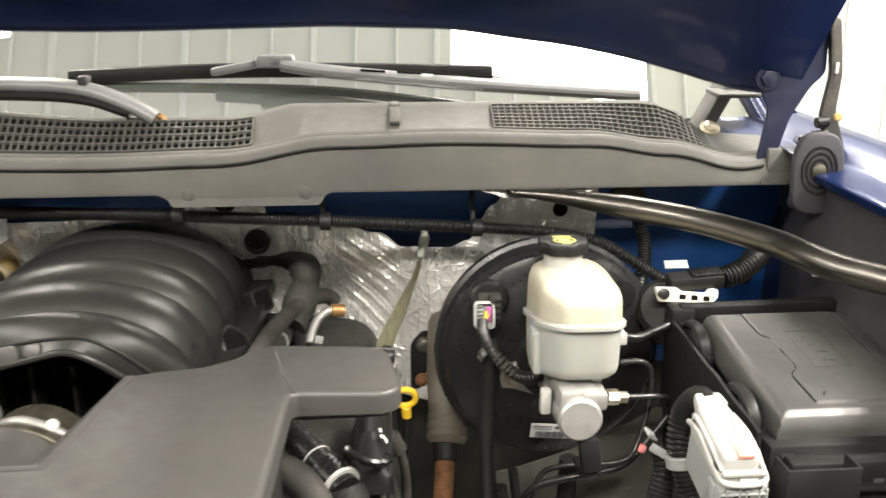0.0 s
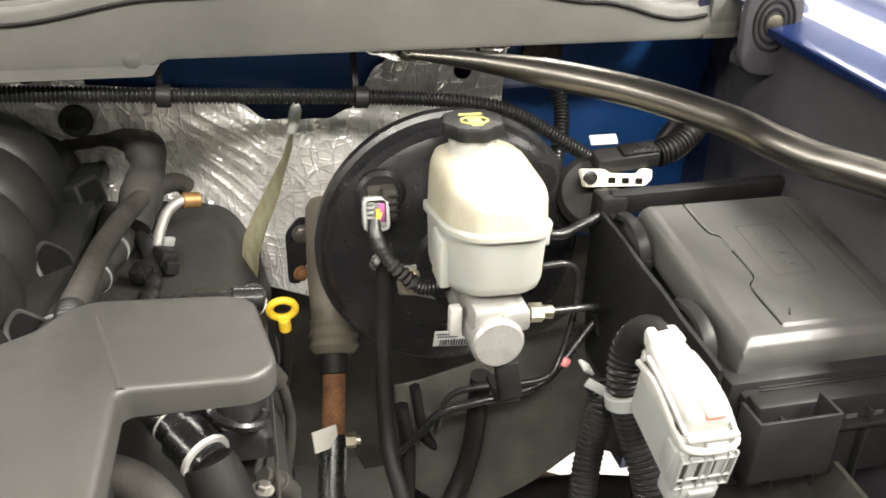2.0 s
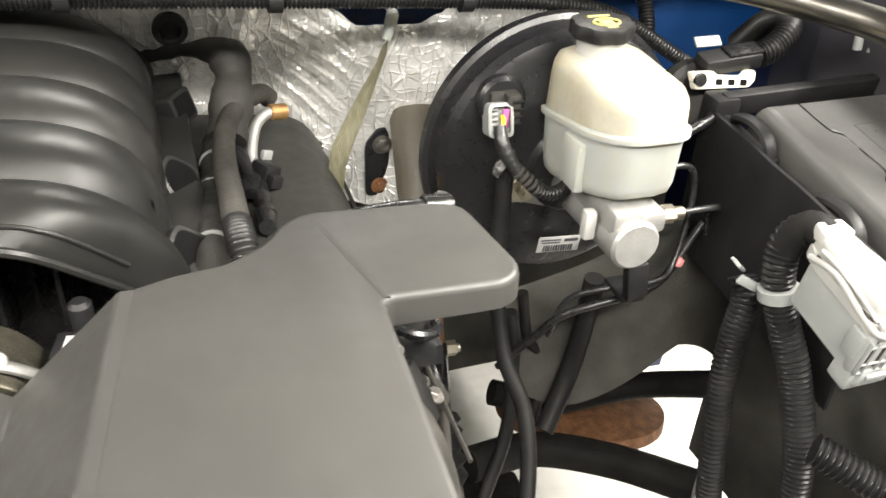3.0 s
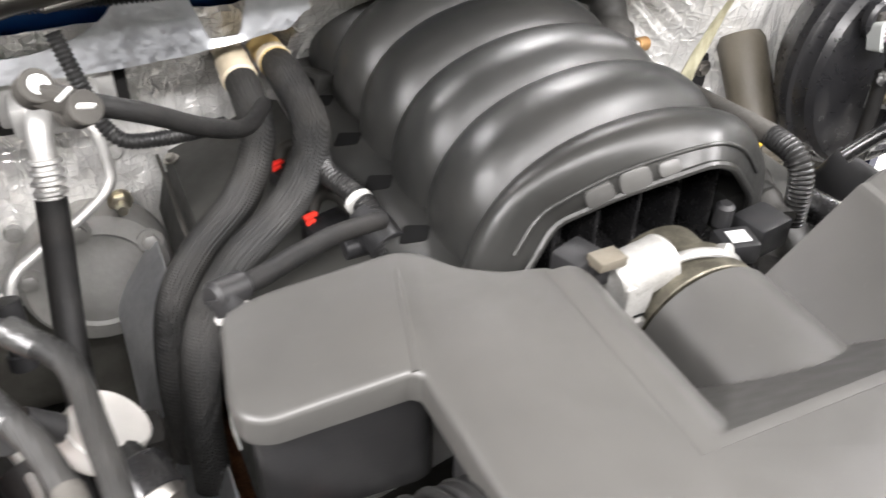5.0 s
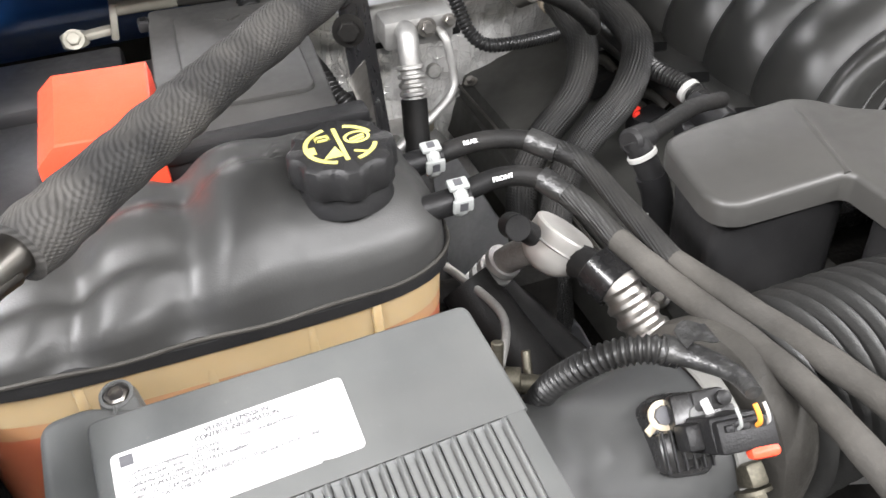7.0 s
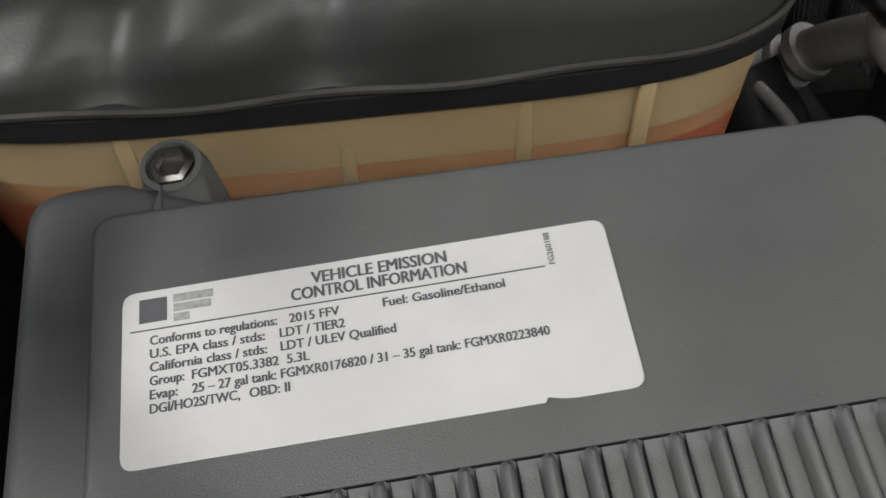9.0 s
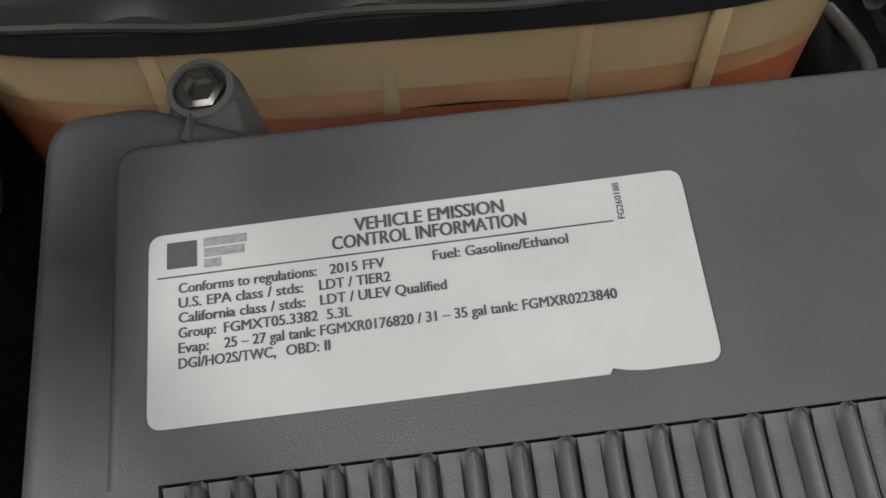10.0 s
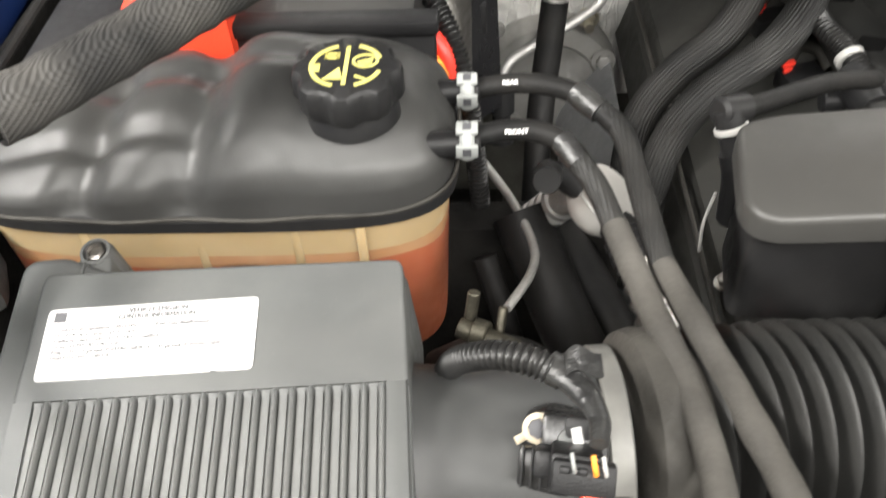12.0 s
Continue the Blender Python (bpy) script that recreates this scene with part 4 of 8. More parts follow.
RIM = [(0.0, (-0.112, 0.575, 1.030)), (0.22, (-0.070, 0.588, 1.084)), (0.40, (-0.025, 0.577, 1.104)), (0.68, (0.046, 0.560, 1.126)), (0.78, (0.070, 0.563, 1.115)), (0.94, (0.125, 0.588, 1.058)), (1.0, (0.134, 0.595, 1.028))]


def rim_at(u):
    for (a, p), (b, q) in zip(RIM, RIM[1:]):
        if u <= b:
            return Vector(p).lerp(Vector(q), (u - a) / (b - a))
    return Vector(RIM[-1][1])


def lip(u, v):
    """Front runner, from the first valley down to the rim of the opening."""
    a = math.pi * (u - 0.5) * 0.985
    p0 = Vector((CX + (MX + 0.012) * math.sin(a), Y0 + 0.014 * math.sin(a), MZ - 0.012 + MB * max(0.0, math.cos(a)) ** 0.74))
    p1 = sum((rim_at(min(1, max(0, u + d))) for d in (-0.03, -0.015, 0, 0.015, 0.03)), Vector()) / 5
    b = 0.026 * math.sin(math.pi * v ** 0.8)
    n = Vector((0.9 * math.sin(a), -0.45, 0.9 * max(0.1, math.cos(a)))).normalized()
    return p0.lerp(p1, v) + n * b


part("front_slope", sheet(lip, 44, 10, 0.004, (0, 0.5, -1)), M_manifold, man, angle=60)
rim = [Vector(lip(i / 40, 1.0)) for i in range(41)]
part("front_rim", tube(rim, 0.0034, 0.006, 8), M_manifold, man, "moulded bead round the front opening")
part("inner_bead", tube([Vector(lip(0.12 + 0.76 * i / 40, 0.80)) + Vector((0, -0.0006, 0.0010)) for i in range(41)], 0.0017, 0.006, 8), M_manifold, man, "thin raised line above the rim")
for u, k in ((0.36, 1.0), (0.455, 1.1), (0.545, 0.75)):
    q = Vector(lip(u, 0.90))
    ex = (Vector(lip(u + 0.02, 0.90)) - Vector(lip(u - 0.02, 0.90))).normalized()
    ez = ex.cross(Vector(lip(u, 0.86)) - Vector(lip(u, 0.94))).normalized()
    nub = prism(roundpoly([(-0.012 * k, -0.008 * k), (0.012 * k, -0.008 * k), (0.011 * k, 0.008 * k), (-0.011 * k, 0.008 * k)], 0.006 * k, 4), -0.006, 0.0035, 0.0016)
    bmesh.ops.transform(nub, matrix=Matrix.Translation(q) @ Matrix((ex, ez.cross(ex), ez)).transposed().to_4x4(), verts=nub.verts)
    part("moulded_nub", nub, M_cover, man, "rounded pale nub on the rim")
part("inner_plenum", sheet(lambda u, v: (-0.12 + 0.26 * u, 0.665 + 0.01 * math.cos(u * 40), 0.99 + 0.10 * v), 60, 6), M_glossblack, man, "dark ribbed inner wall")
for i in range(6):
    x = -0.09 + 0.04 * i
    part("plenum_web", box((x, 0.64, 1.045), (0.004, 0.05, 0.085), 0.001), M_glossblack, man)
part("plenum_shelf", sheet(lambda u, v: (-0.13 + 0.27 * u, 0.56 + 0.12 * v, 0.985 + 0.012 * math.sin(3 * u)), 20, 8, 0.02, (0, 0, -1)), M_glossblack, man)
# flange and port are solid; thin black patches paint the shade of their hollows
for s in (-1, 1):
    flange = part("side_flange", box((s * 0.150, 0.83, 1.030), (0.056, 0.44, 0.024), 0.004), M_manifold, man, "stepped side flange with the shade of its pockets painted black")
    for y in (0.680, 0.762, 0.843, 0.925) if s < 0 else ():
        part("pocket", prism(roundpoly([(-0.017, -0.009), (0.006, -0.013), (0.017, 0.005), (-0.004, 0.013)], 0.004), 0, 0.0012, 0, pose(-0.1490, y - 0.010, 1.0415)), M_holeshade, flange)
    for y in (() if s < 0 else (0.652, 0.770)):
        m_ = align((0.160, y, 1.044), (0.186, y - 0.030, 1.078))
        part("pocket_rim", prism(roundpoly([(-0.020, -0.021), (0.014, -0.021), (0.020, 0.004), (0.002, 0.026), (-0.017, 0.014)], 0.008, 4), -0.014, 0.005, 0.002, m_), M_manifold, flange)
        part("side_pocket_shade", prism(roundpoly([(-0.016, -0.017), (0.011, -0.017), (0.016, 0.003), (0.001, 0.021), (-0.013, 0.011)], 0.007, 4), 0.0048, 0.0058, 0, m_), M_holeshade, flange)
    y = 0.955 if s < 0 else 0.932
    px = -0.138 if s < 0 else 0.155
    part("square_port", merged(prism(roundpoly([(-0.019, -0.017), (0.019, -0.017), (0.019, 0.017), (-0.019, 0.017)], 0.007), 0, 0.026, 0.002, align((px, y, 1.038), (px + s * 0.034, y - 0.022, 1.052)))), M_manifold, man, "square port with the shade of its hollow painted black")
    part("port_shade", prism(roundpoly([(-0.014, -0.0125), (0.014, -0.0125), (0.014, 0.0125), (-0.014, 0.0125)], 0.005), 0.0255, 0.0268, 0.0, align((px, y, 1.038), (px + s * 0.034, y - 0.022, 1.052))), M_holeshade, man)

tb = thing("throttle_body", (0, 0.53, 1.0), "cast aluminium throttle body with a silver motor housing", "throttle body")
part("bore", lathe([(0.0575, 0), (0.0585, 0.001), (0.0585, 0.010), (0.053, 0.012), (0.052, 0.022), (0.057, 0.024), (0.057, 0.032), (0.050, 0.034), (0.050, 0.066)], align((0.013, 0.502, 1.021), (0.013, 0.60, 1.021)), 48), M_dullzinc, tb, "cast aluminium throttle bore")
part("motor", merged(rod((-0.058, 0.524, 1.0735), (-0.008, 0.532, 1.0745), 0.0195, bev=0.005, seg=32), rod((-0.062, 0.5235, 1.073), (-0.056, 0.5245, 1.073), 0.0178, bev=0.002, seg=28), rod((-0.016, 0.5305, 1.0743), (-0.0125, 0.5312, 1.0743), 0.0201, bev=0.0008, seg=28)), M_motor, tb, "silver cylindrical motor")
part("motor_bracket", merged(prism(roundpoly([(-0.010, -0.034), (0.008, -0.030), (0.016, -0.006), (0.016, 0.010), (-0.010, 0.012)], 0.004), -0.009, 0.009, 0.002, pose(-0.050, 0.515, 1.068, 90, 0, 8)), box((-0.044, 0.508, 1.043), (0.010, 0.010, 0.010), 0.002)), M_motor, tb)
# black strips paint the shade in the two bracket slots
for k in range(2):
    part("bracket_slot_shade", box((-0.045, 0.5056, 1.052 - 0.006 * k), (0.009, 0.001, 0.0016), 0), M_holeshade, tb)
part("throttle_arm", merged(tube([(-0.008, 0.531, 1.071), (0.015, 0.524, 1.077), (0.040, 0.522, 1.070), (0.058, 0.526, 1.055), (0.066, 0.530, 1.042)], 0.0048, 0.006, 10, flat=0.7), rod((0.040, 0.528, 1.068), (0.043, 0.520, 1.073), 0.006)), M_motor, tb)
part("connector", merged(box((-0.080, 0.540, 1.088), (0.030, 0.026, 0.018), 0.003, (0, 0, 20)), box((-0.068, 0.531, 1.082), (0.022, 0.014, 0.020), 0.002, (0, 0, 8))), M_black, tb)
part("brown_gasket", box((-0.067, 0.524, 1.0965), (0.024, 0.016, 0.008), 0.001, (0, 6, 8)), M_boot, tb, "tan plastic lock piece")
for x, z in ((-0.035, 1.008), (0.062, 0.99)):
    part("flange_bolt", hexbolt((x, 0.548, z), (0, -1, 0.2), 0.007, 0.006), M_steel, tb)
part("duct_cuff", lathe([(0.050, -0.03), (0.0560, -0.028), (0.0560, 0.022), (0.052, 0.027)], align((0.013, 0.474, 1.024), (0.013, 0.60, 1.024)), 48), M_boot, tb, "brown-black rubber duct cuff")
ms = thing("map_sensor", (0.09, 0.56, 1.03), "small black pressure sensor with a white sticker", "sensor")
part("body", merged(box((0.083, 0.553, 1.042), (0.032, 0.028, 0.020), 0.003, (0, 0, -12)), lathe([(0.008, 0), (0.008, 0.018), (0.005, 0.021)], pose(0.086, 0.576, 1.048), 16), box((0.125, 0.57, 1.035), (0.04, 0.035, 0.03), 0.005, (0, 0, 10))), M_black, ms)
part("sticker", box((0.083, 0.552, 1.0528), (0.017, 0.015, 0.001), 0.0003, (0, 0, -12)), M_paper, ms, "white sticker")

# ---- engine cover ----
cv = thing("engine_cover", (0, 0.40, 1.03), "smooth grey plastic air resonator cover with two side wings", "engine cover")
half = [(-0.128, 0.346), (-0.128, 0.499), (-0.140, 0.503), (-0.158, 0.507), (-0.182, 0.522), (-0.197, 0.543), (-0.212, 0.552), (-0.30, 0.548)]
left = half + [(-0.327, 0.540), (-0.338, 0.470), (-0.334, 0.456), (-0.322, 0.449), (-0.244, 0.450), (-0.239, 0.446), (-0.232, 0.20)]
SHIFT = 0.021
right = [(0.1025, 0.346), (0.1225, 0.494), (0.146, 0.502)] + [(SHIFT - x - (0.009 if x < -0.31 else 0), y) for x, y in left[3:]]
outline = left + [(-0.20, 0.165), (0.20, 0.165)] + right[::-1]


def rounded_outline(pts):
    radii = []
    for x, y in pts:
        radii.append({0.540: 0.02, 0.470: 0.01, 0.449: 0.012, 0.20: 0.03, 0.165: 0.03, 0.548: 0.02, 0.552: 0.012}.get(y, 0.006))
    return roundpoly(pts, radii, 3)


top_outline = rounded_outline(outline)
shell = prism(top_outline, 1.108, 1.130, 0.0048, seg=3)
for s in (-1, 1):
    bmesh.ops.bisect_plane(shell, geom=shell.verts[:] + shell.edges[:] + shell.faces[:], plane_co=(s * 0.222 + (SHIFT if s > 0 else 0), 0, 0), plane_no=(1, 0, 0))
for v in shell.verts:
    if v.co.z > 1.115:
        v.co.z -= 0.030 * max(0, abs(v.co.x - SHIFT / 2) - 0.233)
part("top_shell", shell, M_cover, cv, angle=30)
for s in (-1, 1):
    o = SHIFT if s > 0 else 0
    part("fold_ridge", tube([(o + s * 0.2405, 0.450, 1.1268), (o + s * 0.231, 0.485, 1.1272), (o + s * 0.222, 0.520, 1.1274), (o + s * 0.2155, 0.546, 1.1262)], 0.0034, 0.006, 12), M_cover, cv, "soft moulded fold between the cover and its wing")
body = roundpoly([(-0.228, 0.19), (0.249, 0.19), (0.253, 0.44), (0.111, 0.44), (0.111, 0.34), (-0.124, 0.34), (-0.124, 0.44), (-0.228, 0.44)], 0.02, 4)
part("lower_body", prism(body, 1.00, 1.112, 0.002), M_black, cv, "black lower half")
wing = roundpoly([(-0.331, 0.461), (-0.225, 0.456), (-0.21, 0.535), (-0.318, 0.535)], 0.014, 4)
part("deep_wing", prism(wing, 1.025, 1.112, 0.001), M_black, cv, "deep black side wing")
part("right_wing_underside", prism(roundpoly([(0.256, 0.458), (0.343, 0.461), (0.330, 0.535), (0.231, 0.535)], 0.014, 4), 1.100, 1.110, 0.001), M_cover, cv)


def pocket(u, v):
    """Sunken duct channel: creased slopes on its outer side and front, falling to a rounded hump over the throttle duct."""
    y = 0.342 + (0.150 + 0.006 * max(0, 0.5 - u)) * v
    edge = 0.100 + 0.135 * (y - 0.348)
    x = -0.136 + (edge + 0.144) * u
    soft = min(1, max(0, (x + 0.124) / 0.094))
    fall = min(0.93 * max(0, edge - x), 0.095 * soft * soft * (3 - 2 * soft), 0.95 * max(0, y - 0.349), 0.085)
    dx = x - 0.008
    hump = 1.026 + math.sqrt(max(0.0, 0.061 ** 2 - dx * dx)) if abs(dx) < 0.061 else 1.026
    return (x, y, max(1.1302 - fall, hump))


part("duct_channel", sheet(pocket, 112, 60, 0.004, (0, 0, -1)), M_cover, cv, angle=26)

# ---- driver side: brake booster group ----
bo = thing("brake_booster", (0.545, 0.80, 0.86), "round glossy black brake booster drum", "brake booster")
BM = align((0.545, 0.895, 1.002), (0.545, 0.60, 1.012))
part("drum", lathe([(0.06, 0), (0.105, 0.006), (0.128, 0.03), (0.139, 0.055), (0.145, 0.060), (0.145, 0.072), (0.140, 0.075), (0.137, 0.081), (0.136, 0.092), (0.130, 0.101), (0.120, 0.106), (0.112, 0.1075), (0.104, 0.110), (0.09, 0.1155), (0.07, 0.1195), (0.05, 0.1215), (0.045, 0.128), (0.03, 0.130)], BM, 72), M_booster, bo, angle=25)
part("check_valve_boss", lathe([(0.0245, 0), (0.0245, 0.008), (0.021, 0.012)], align((0.463, 0.785, 1.086), (0.463, 0.70, 1.09)), 32), M_booster, bo)
part("boss_dimple", lathe([(0.02, 0), (0.018, 0.004), (0.002, 0.005)], align((0.628, 0.790, 1.085), (0.63, 0.70, 1.09)), 24), M_booster, bo)
PG = pose(0.4555, 0.757, 1.0755, 74, 0, -2)
shell_in = roundpoly([(-0.0095, -0.0135), (0.0095, -0.0135), (0.0095, 0.0135), (-0.0095, 0.0135)], 0.004, 4)
shell_out = roundpoly([(-0.0125, -0.0165), (0.0125, -0.0165), (0.0125, 0.0165), (-0.0125, 0.0165)], 0.006, 4)
plug = part("sensor_plug", loft([[tuple(PG @ Vector((x, y, zz))) for x, y in ring] for ring, zz in ((shell_out, -0.018), (shell_out, 0.0005), (shell_in, 0.0015), (shell_in, -0.006))]), M_greyp, bo, "pale grey sensor plug", 40)
part("plug_comb", merged(*[box(PG @ Vector((-0.0055, 0.0105 - 0.0048 * k, -0.0035)), (0.0070, 0.003, 0.0022), 0.0004) for k in range(4)]), M_greyp, plug)
part("plug_lock", box(PG @ Vector((0.0055, 0.001, -0.0030)), (0.0065, 0.0030, 0.0190), 0.001), M_magenta, plug, "magenta lock inside the plug")
for k, (dx, dy) in enumerate(((0.003, 0.005), (0.005, 0.001), (0.001, 0.004))):
    part("plug_wire", tube([PG @ Vector((dx, dy, -0.002)), PG @ Vector((dx * 0.6, dy - 0.004, 0.002)), PG @ Vector((-0.001, -0.010, 0.003))], 0.0011, 0.003, 6), (M_yellow, M_orange, M_yellow)[k], plug)
sock = part("socket", merged(box((0.4690, 0.772, 1.0815), (0.0150, 0.026, 0.034), 0.003), box((0.461, 0.776, 1.088), (0.026, 0.016, 0.020), 0.004)), M_oldrubber, bo, "dark grey sensor socket")
for k in range(4):
    part("socket_rib", box((0.4725, 0.7585, 1.0690 + 0.0078 * k), (0.0105, 0.003, 0.0016), 0.0004), M_black, sock)
part("barcode_label", box((0.542, 0.7715, 0.913), (0.050, 0.001, 0.020), 0.0003, (4, 5, 0)), M_paper, bo, "white barcode sticker")
bars = [box((0.524 + 0.0030 * i, 0.7702, 0.9105 - 0.00026 * i), (0.0012 + 0.0009 * ((i * 7) % 3) / 2, 0.0006, 0.008), 0, (4, 5, 0)) for i in range(12)]
bars += [box((0.532, 0.7702, 0.920), (0.024, 0.0006, 0.0016), 0, (4, 5, 0)), box((0.532, 0.7702, 0.9168), (0.022, 0.0006, 0.0012), 0, (4, 5, 0)), box((0.556, 0.7702, 0.9172), (0.016, 0.0006, 0.0036), 0, (4, 5, 0))]
part("printed_bars", merged(*bars), M_ink, bo)

bk = thing("pedal_bracket", (0.40, 0.97, 0.90), "black steel bracket plate with two bolts behind the booster", "bracket")
part("plate", prism(roundpoly([(0.375, 0.885), (0.375, 0.955), (0.392, 0.975), (0.45, 0.985), (0.45, 0.885)], 0.008), 0, 0.005, 0.001, pose(0, 0.972, 0, 90)), M_booster, bk)
part("upper_bolt", hexbolt((0.395, 0.965, 0.955), (0, -1, 0), 0.008, 0.006), M_steel, bk)
part("lower_bolt", hexbolt((0.392, 0.965, 0.900), (0, -1, 0), 0.007, 0.006), M_rust, bk)

mc = thing("master_cylinder", (0.545, 0.70, 0.97), "cast aluminium brake master cylinder", "master cylinder")
part("cylinder", merged(rod((0.545, 0.79, 0.992), (0.545, 0.632, 0.998), 0.0245, bev=0.003, seg=36), box((0.545, 0.70, 1.015), (0.044, 0.12, 0.03), 0.006), box((0.562, 0.655, 1.016), (0.028, 0.035, 0.022), 0.005)), M_alu, mc)
part("mount_flange", prism(roundpoly([(-0.062, -0.014), (0, -0.034), (0.062, -0.014), (0.062, 0.014), (0, 0.034), (-0.062, 0.014)], 0.012, 5), 0, 0.012, 0.002, align((0.545, 0.782, 0.990), (0.545, 0.60, 0.995))), M_alu, mc)
part("flange_nut", merged(hexbolt((0.492, 0.770, 0.990), (0, -1, 0), 0.010, 0.010, 1.5), lathe([(0.005, 0), (0.005, 0.014)], align((0.492, 0.77, 0.990), (0.492, 0.6, 0.990)), 12)), M_zinc, mc, "zinc flange nut on its stud")
part("nut_lug", box((0.495, 0.774, 0.990), (0.032, 0.008, 0.034), 0.004), M_alu, mc)
part("pipe_fitting", merged(lathe([(0.009, 0), (0.009, 0.012)], align((0.578, 0.652, 1.016), (0.61, 0.652, 1.014)), 6), lathe([(0.0065, 0), (0.0065, 0.022)], align((0.578, 0.652, 1.016), (0.61, 0.652, 1.014)), 16)), M_zinc, mc)
part("reservoir_lug", merged(box((0.513, 0.668, 1.006), (0.012, 0.012, 0.030), 0.003), box((0.535, 0.655, 1.008), (0.010, 0.006, 0.022), 0.002, (0, 20, 0))), M_whitep, mc)
part("pipe_clip", merged(box((0.560, 0.645, 0.950), (0.022, 0.012, 0.040), 0.002, (0, -8, 0)), box((0.562, 0.664, 0.925), (0.024, 0.040, 0.006), 0.002)), M_black, mc, "black pipe retaining clip")

rs = thing("brake_fluid_reservoir", (0.55, 0.72, 1.0), "translucent white brake fluid reservoir yellowed on top", "reservoir")


def res_outline(k, dx=0.0, front=0.0):
    return roundpoly([(0.506 + dx, 0.676), (0.524, 0.642 - front), (0.578, 0.640 - front), (0.598 - dx, 0.668), (0.600 - dx, 0.765), (0.586, 0.792), (0.516, 0.792), (0.505 + dx, 0.768)], 0.016, 4)


def ring_at(pts, z, scale=1.0, c=(0.552, 0.715), tilt=0.0):
    return [(c[0] + (x - c[0]) * scale, c[1] + (y - c[1]) * scale, z + tilt * (y - c[1])) for x, y in pts]


ro = res_outline(0)
part("lower_half", loft([ring_at(ro, 1.022, 0.84, tilt=-0.2), ring_at(ro, 1.027, 0.92, tilt=-0.2), ring_at(ro, 1.035, 0.955, tilt=-0.2), ring_at(ro, 1.083, 0.985, tilt=-0.2)]), M_reserv, rs, angle=50)
part("seam_flange", loft([ring_at(ro, 1.082, 0.99, tilt=-0.2), ring_at(ro, 1.0835, 1.06, tilt=-0.2), ring_at(ro, 1.0885, 1.06, tilt=-0.2), ring_at(ro, 1.090, 0.99, tilt=-0.2)]), M_reserv, rs)
part("upper_half", loft([ring_at(ro, 1.089, 0.985, tilt=-0.2), ring_at(ro, 1.116, 0.965, tilt=-0.08), ring_at(ro, 1.124, 0.945, tilt=-0.02), ring_at(ro, 1.131, 0.89, tilt=0.01), ring_at(ro, 1.1355, 0.76, tilt=0.03), ring_at(ro, 1.1385, 0.4, tilt=0.04)]), M_reserv_aged, rs, "yellowed upper half", 50)
part("neck", lathe([(0.0225, 0), (0.0220, 0.010), (0.0225, 0.0115), (0.0225, 0.020)], pose(0.545, 0.750, 1.137), 28), M_whitep, rs)
cap = part("cap", merged(lathe([(0.022, 0), (0.0285, 0.0008), (0.0293, 0.0022), (0.0293, 0.0115), (0.0280, 0.0138), (0.0245, 0.0145), (0.004, 0.0145)], pose(0.545, 0.752, 1.1535), 80, wave=lambda a, h: 1 + (0.045 * max(-1, min(0.5, 1.8 * math.sin(8 * a))) if h < 0.0142 else 0))), M_black, rs, "black lobed cap with yellow print")
z = 1.1684
part("cap_print", merged(*[tube([(0.545 + 0.0125 * math.cos(a), 0.745 + 0.009 * math.sin(a), z) for a in [i * math.pi / 12 for i in range(25)]], 0.0011, 0.002, 6), box((0.545, 0.745, z), (0.012, 0.0085, 0.0008), 0), box((0.545, 0.762, z), (0.022, 0.0035, 0.0008), 0), box((0.545, 0.733, z), (0.010, 0.003, 0.0008), 0)]), M_yellowink, cap, "yellow printed symbols")
part("side_rib", box((0.507, 0.70, 1.055), (0.012, 0.035, 0.05), 0.004), M_reserv, rs)
part("level_sensor", merged(box((0.607, 0.72, 1.058), (0.016, 0.020, 0.014), 0.002), box((0.602, 0.725, 1.058), (0.02, 0.012, 0.010), 0.002)), M_whitep, rs, "white level sensor plug")

# hoses and pipes round the booster
vh = thing("sensor_lead", (0.47, 0.735, 1.03), "black taped sensor lead running into split conduit over the booster", "cable")
part("tape_wrap", tube([(0.4525, 0.752, 1.072), (0.4520, 0.744, 1.062), (0.4560, 0.738, 1.050), (0.4640, 0.732, 1.036), (0.4720, 0.728, 1.026)], 0.0062, 0.0018, 22, uneven=0.28), M_wrinkle, vh, "wrinkled black tape over the wires")
part("crumpled_tape", merged(*[lathe([(0.0066, 0), (0.0076, 0.001), (0.0076, 0.003), (0.0066, 0.004)], align(Vector((0.4655, 0.7315, 1.034)).lerp(Vector((0.4830, 0.7255, 1.017)), k / 4), (0.50, 0.72, 1.002)), 18) for k in range(5)]), M_oldrubber, vh, "grey crumpled turns of tape")
part("conduit", tube([(0.4810, 0.7262, 1.019), (0.4930, 0.724, 1.0105), (0.508, 0.726, 1.0075), (0.53, 0.74, 1.008)], 0.0072, pitch=0.0036, amp=0.0014, seg=16), M_corrugated, vh, "black split conduit")
part("tape_flap", sheet(lambda u, v: (0.4490 + 0.0180 * u + 0.003 * math.sin(5 * v), 0.7440 + 0.0035 * math.sin(7 * u + 3 * v) + 0.002 * noise.noise((u * 5, v * 5, 3)), 1.050 - 0.024 * v - 0.010 * u * v), 22, 22, 0.0008, (0, 1, 0)), M_wrinkle, vh, "loose crumpled flap of tape", 60)
solo("clutch_hose", tube([(0.462, 0.752, 1.035), (0.462, 0.75, 0.99), (0.458, 0.742, 0.92), (0.455, 0.70, 0.84), (0.462, 0.65, 0.80), (0.450, 0.60, 0.76), (0.42, 0.54, 0.71)], 0.0085, 0.01, 12), M_rubber, "long black rubber hose hanging from the booster", "hose")
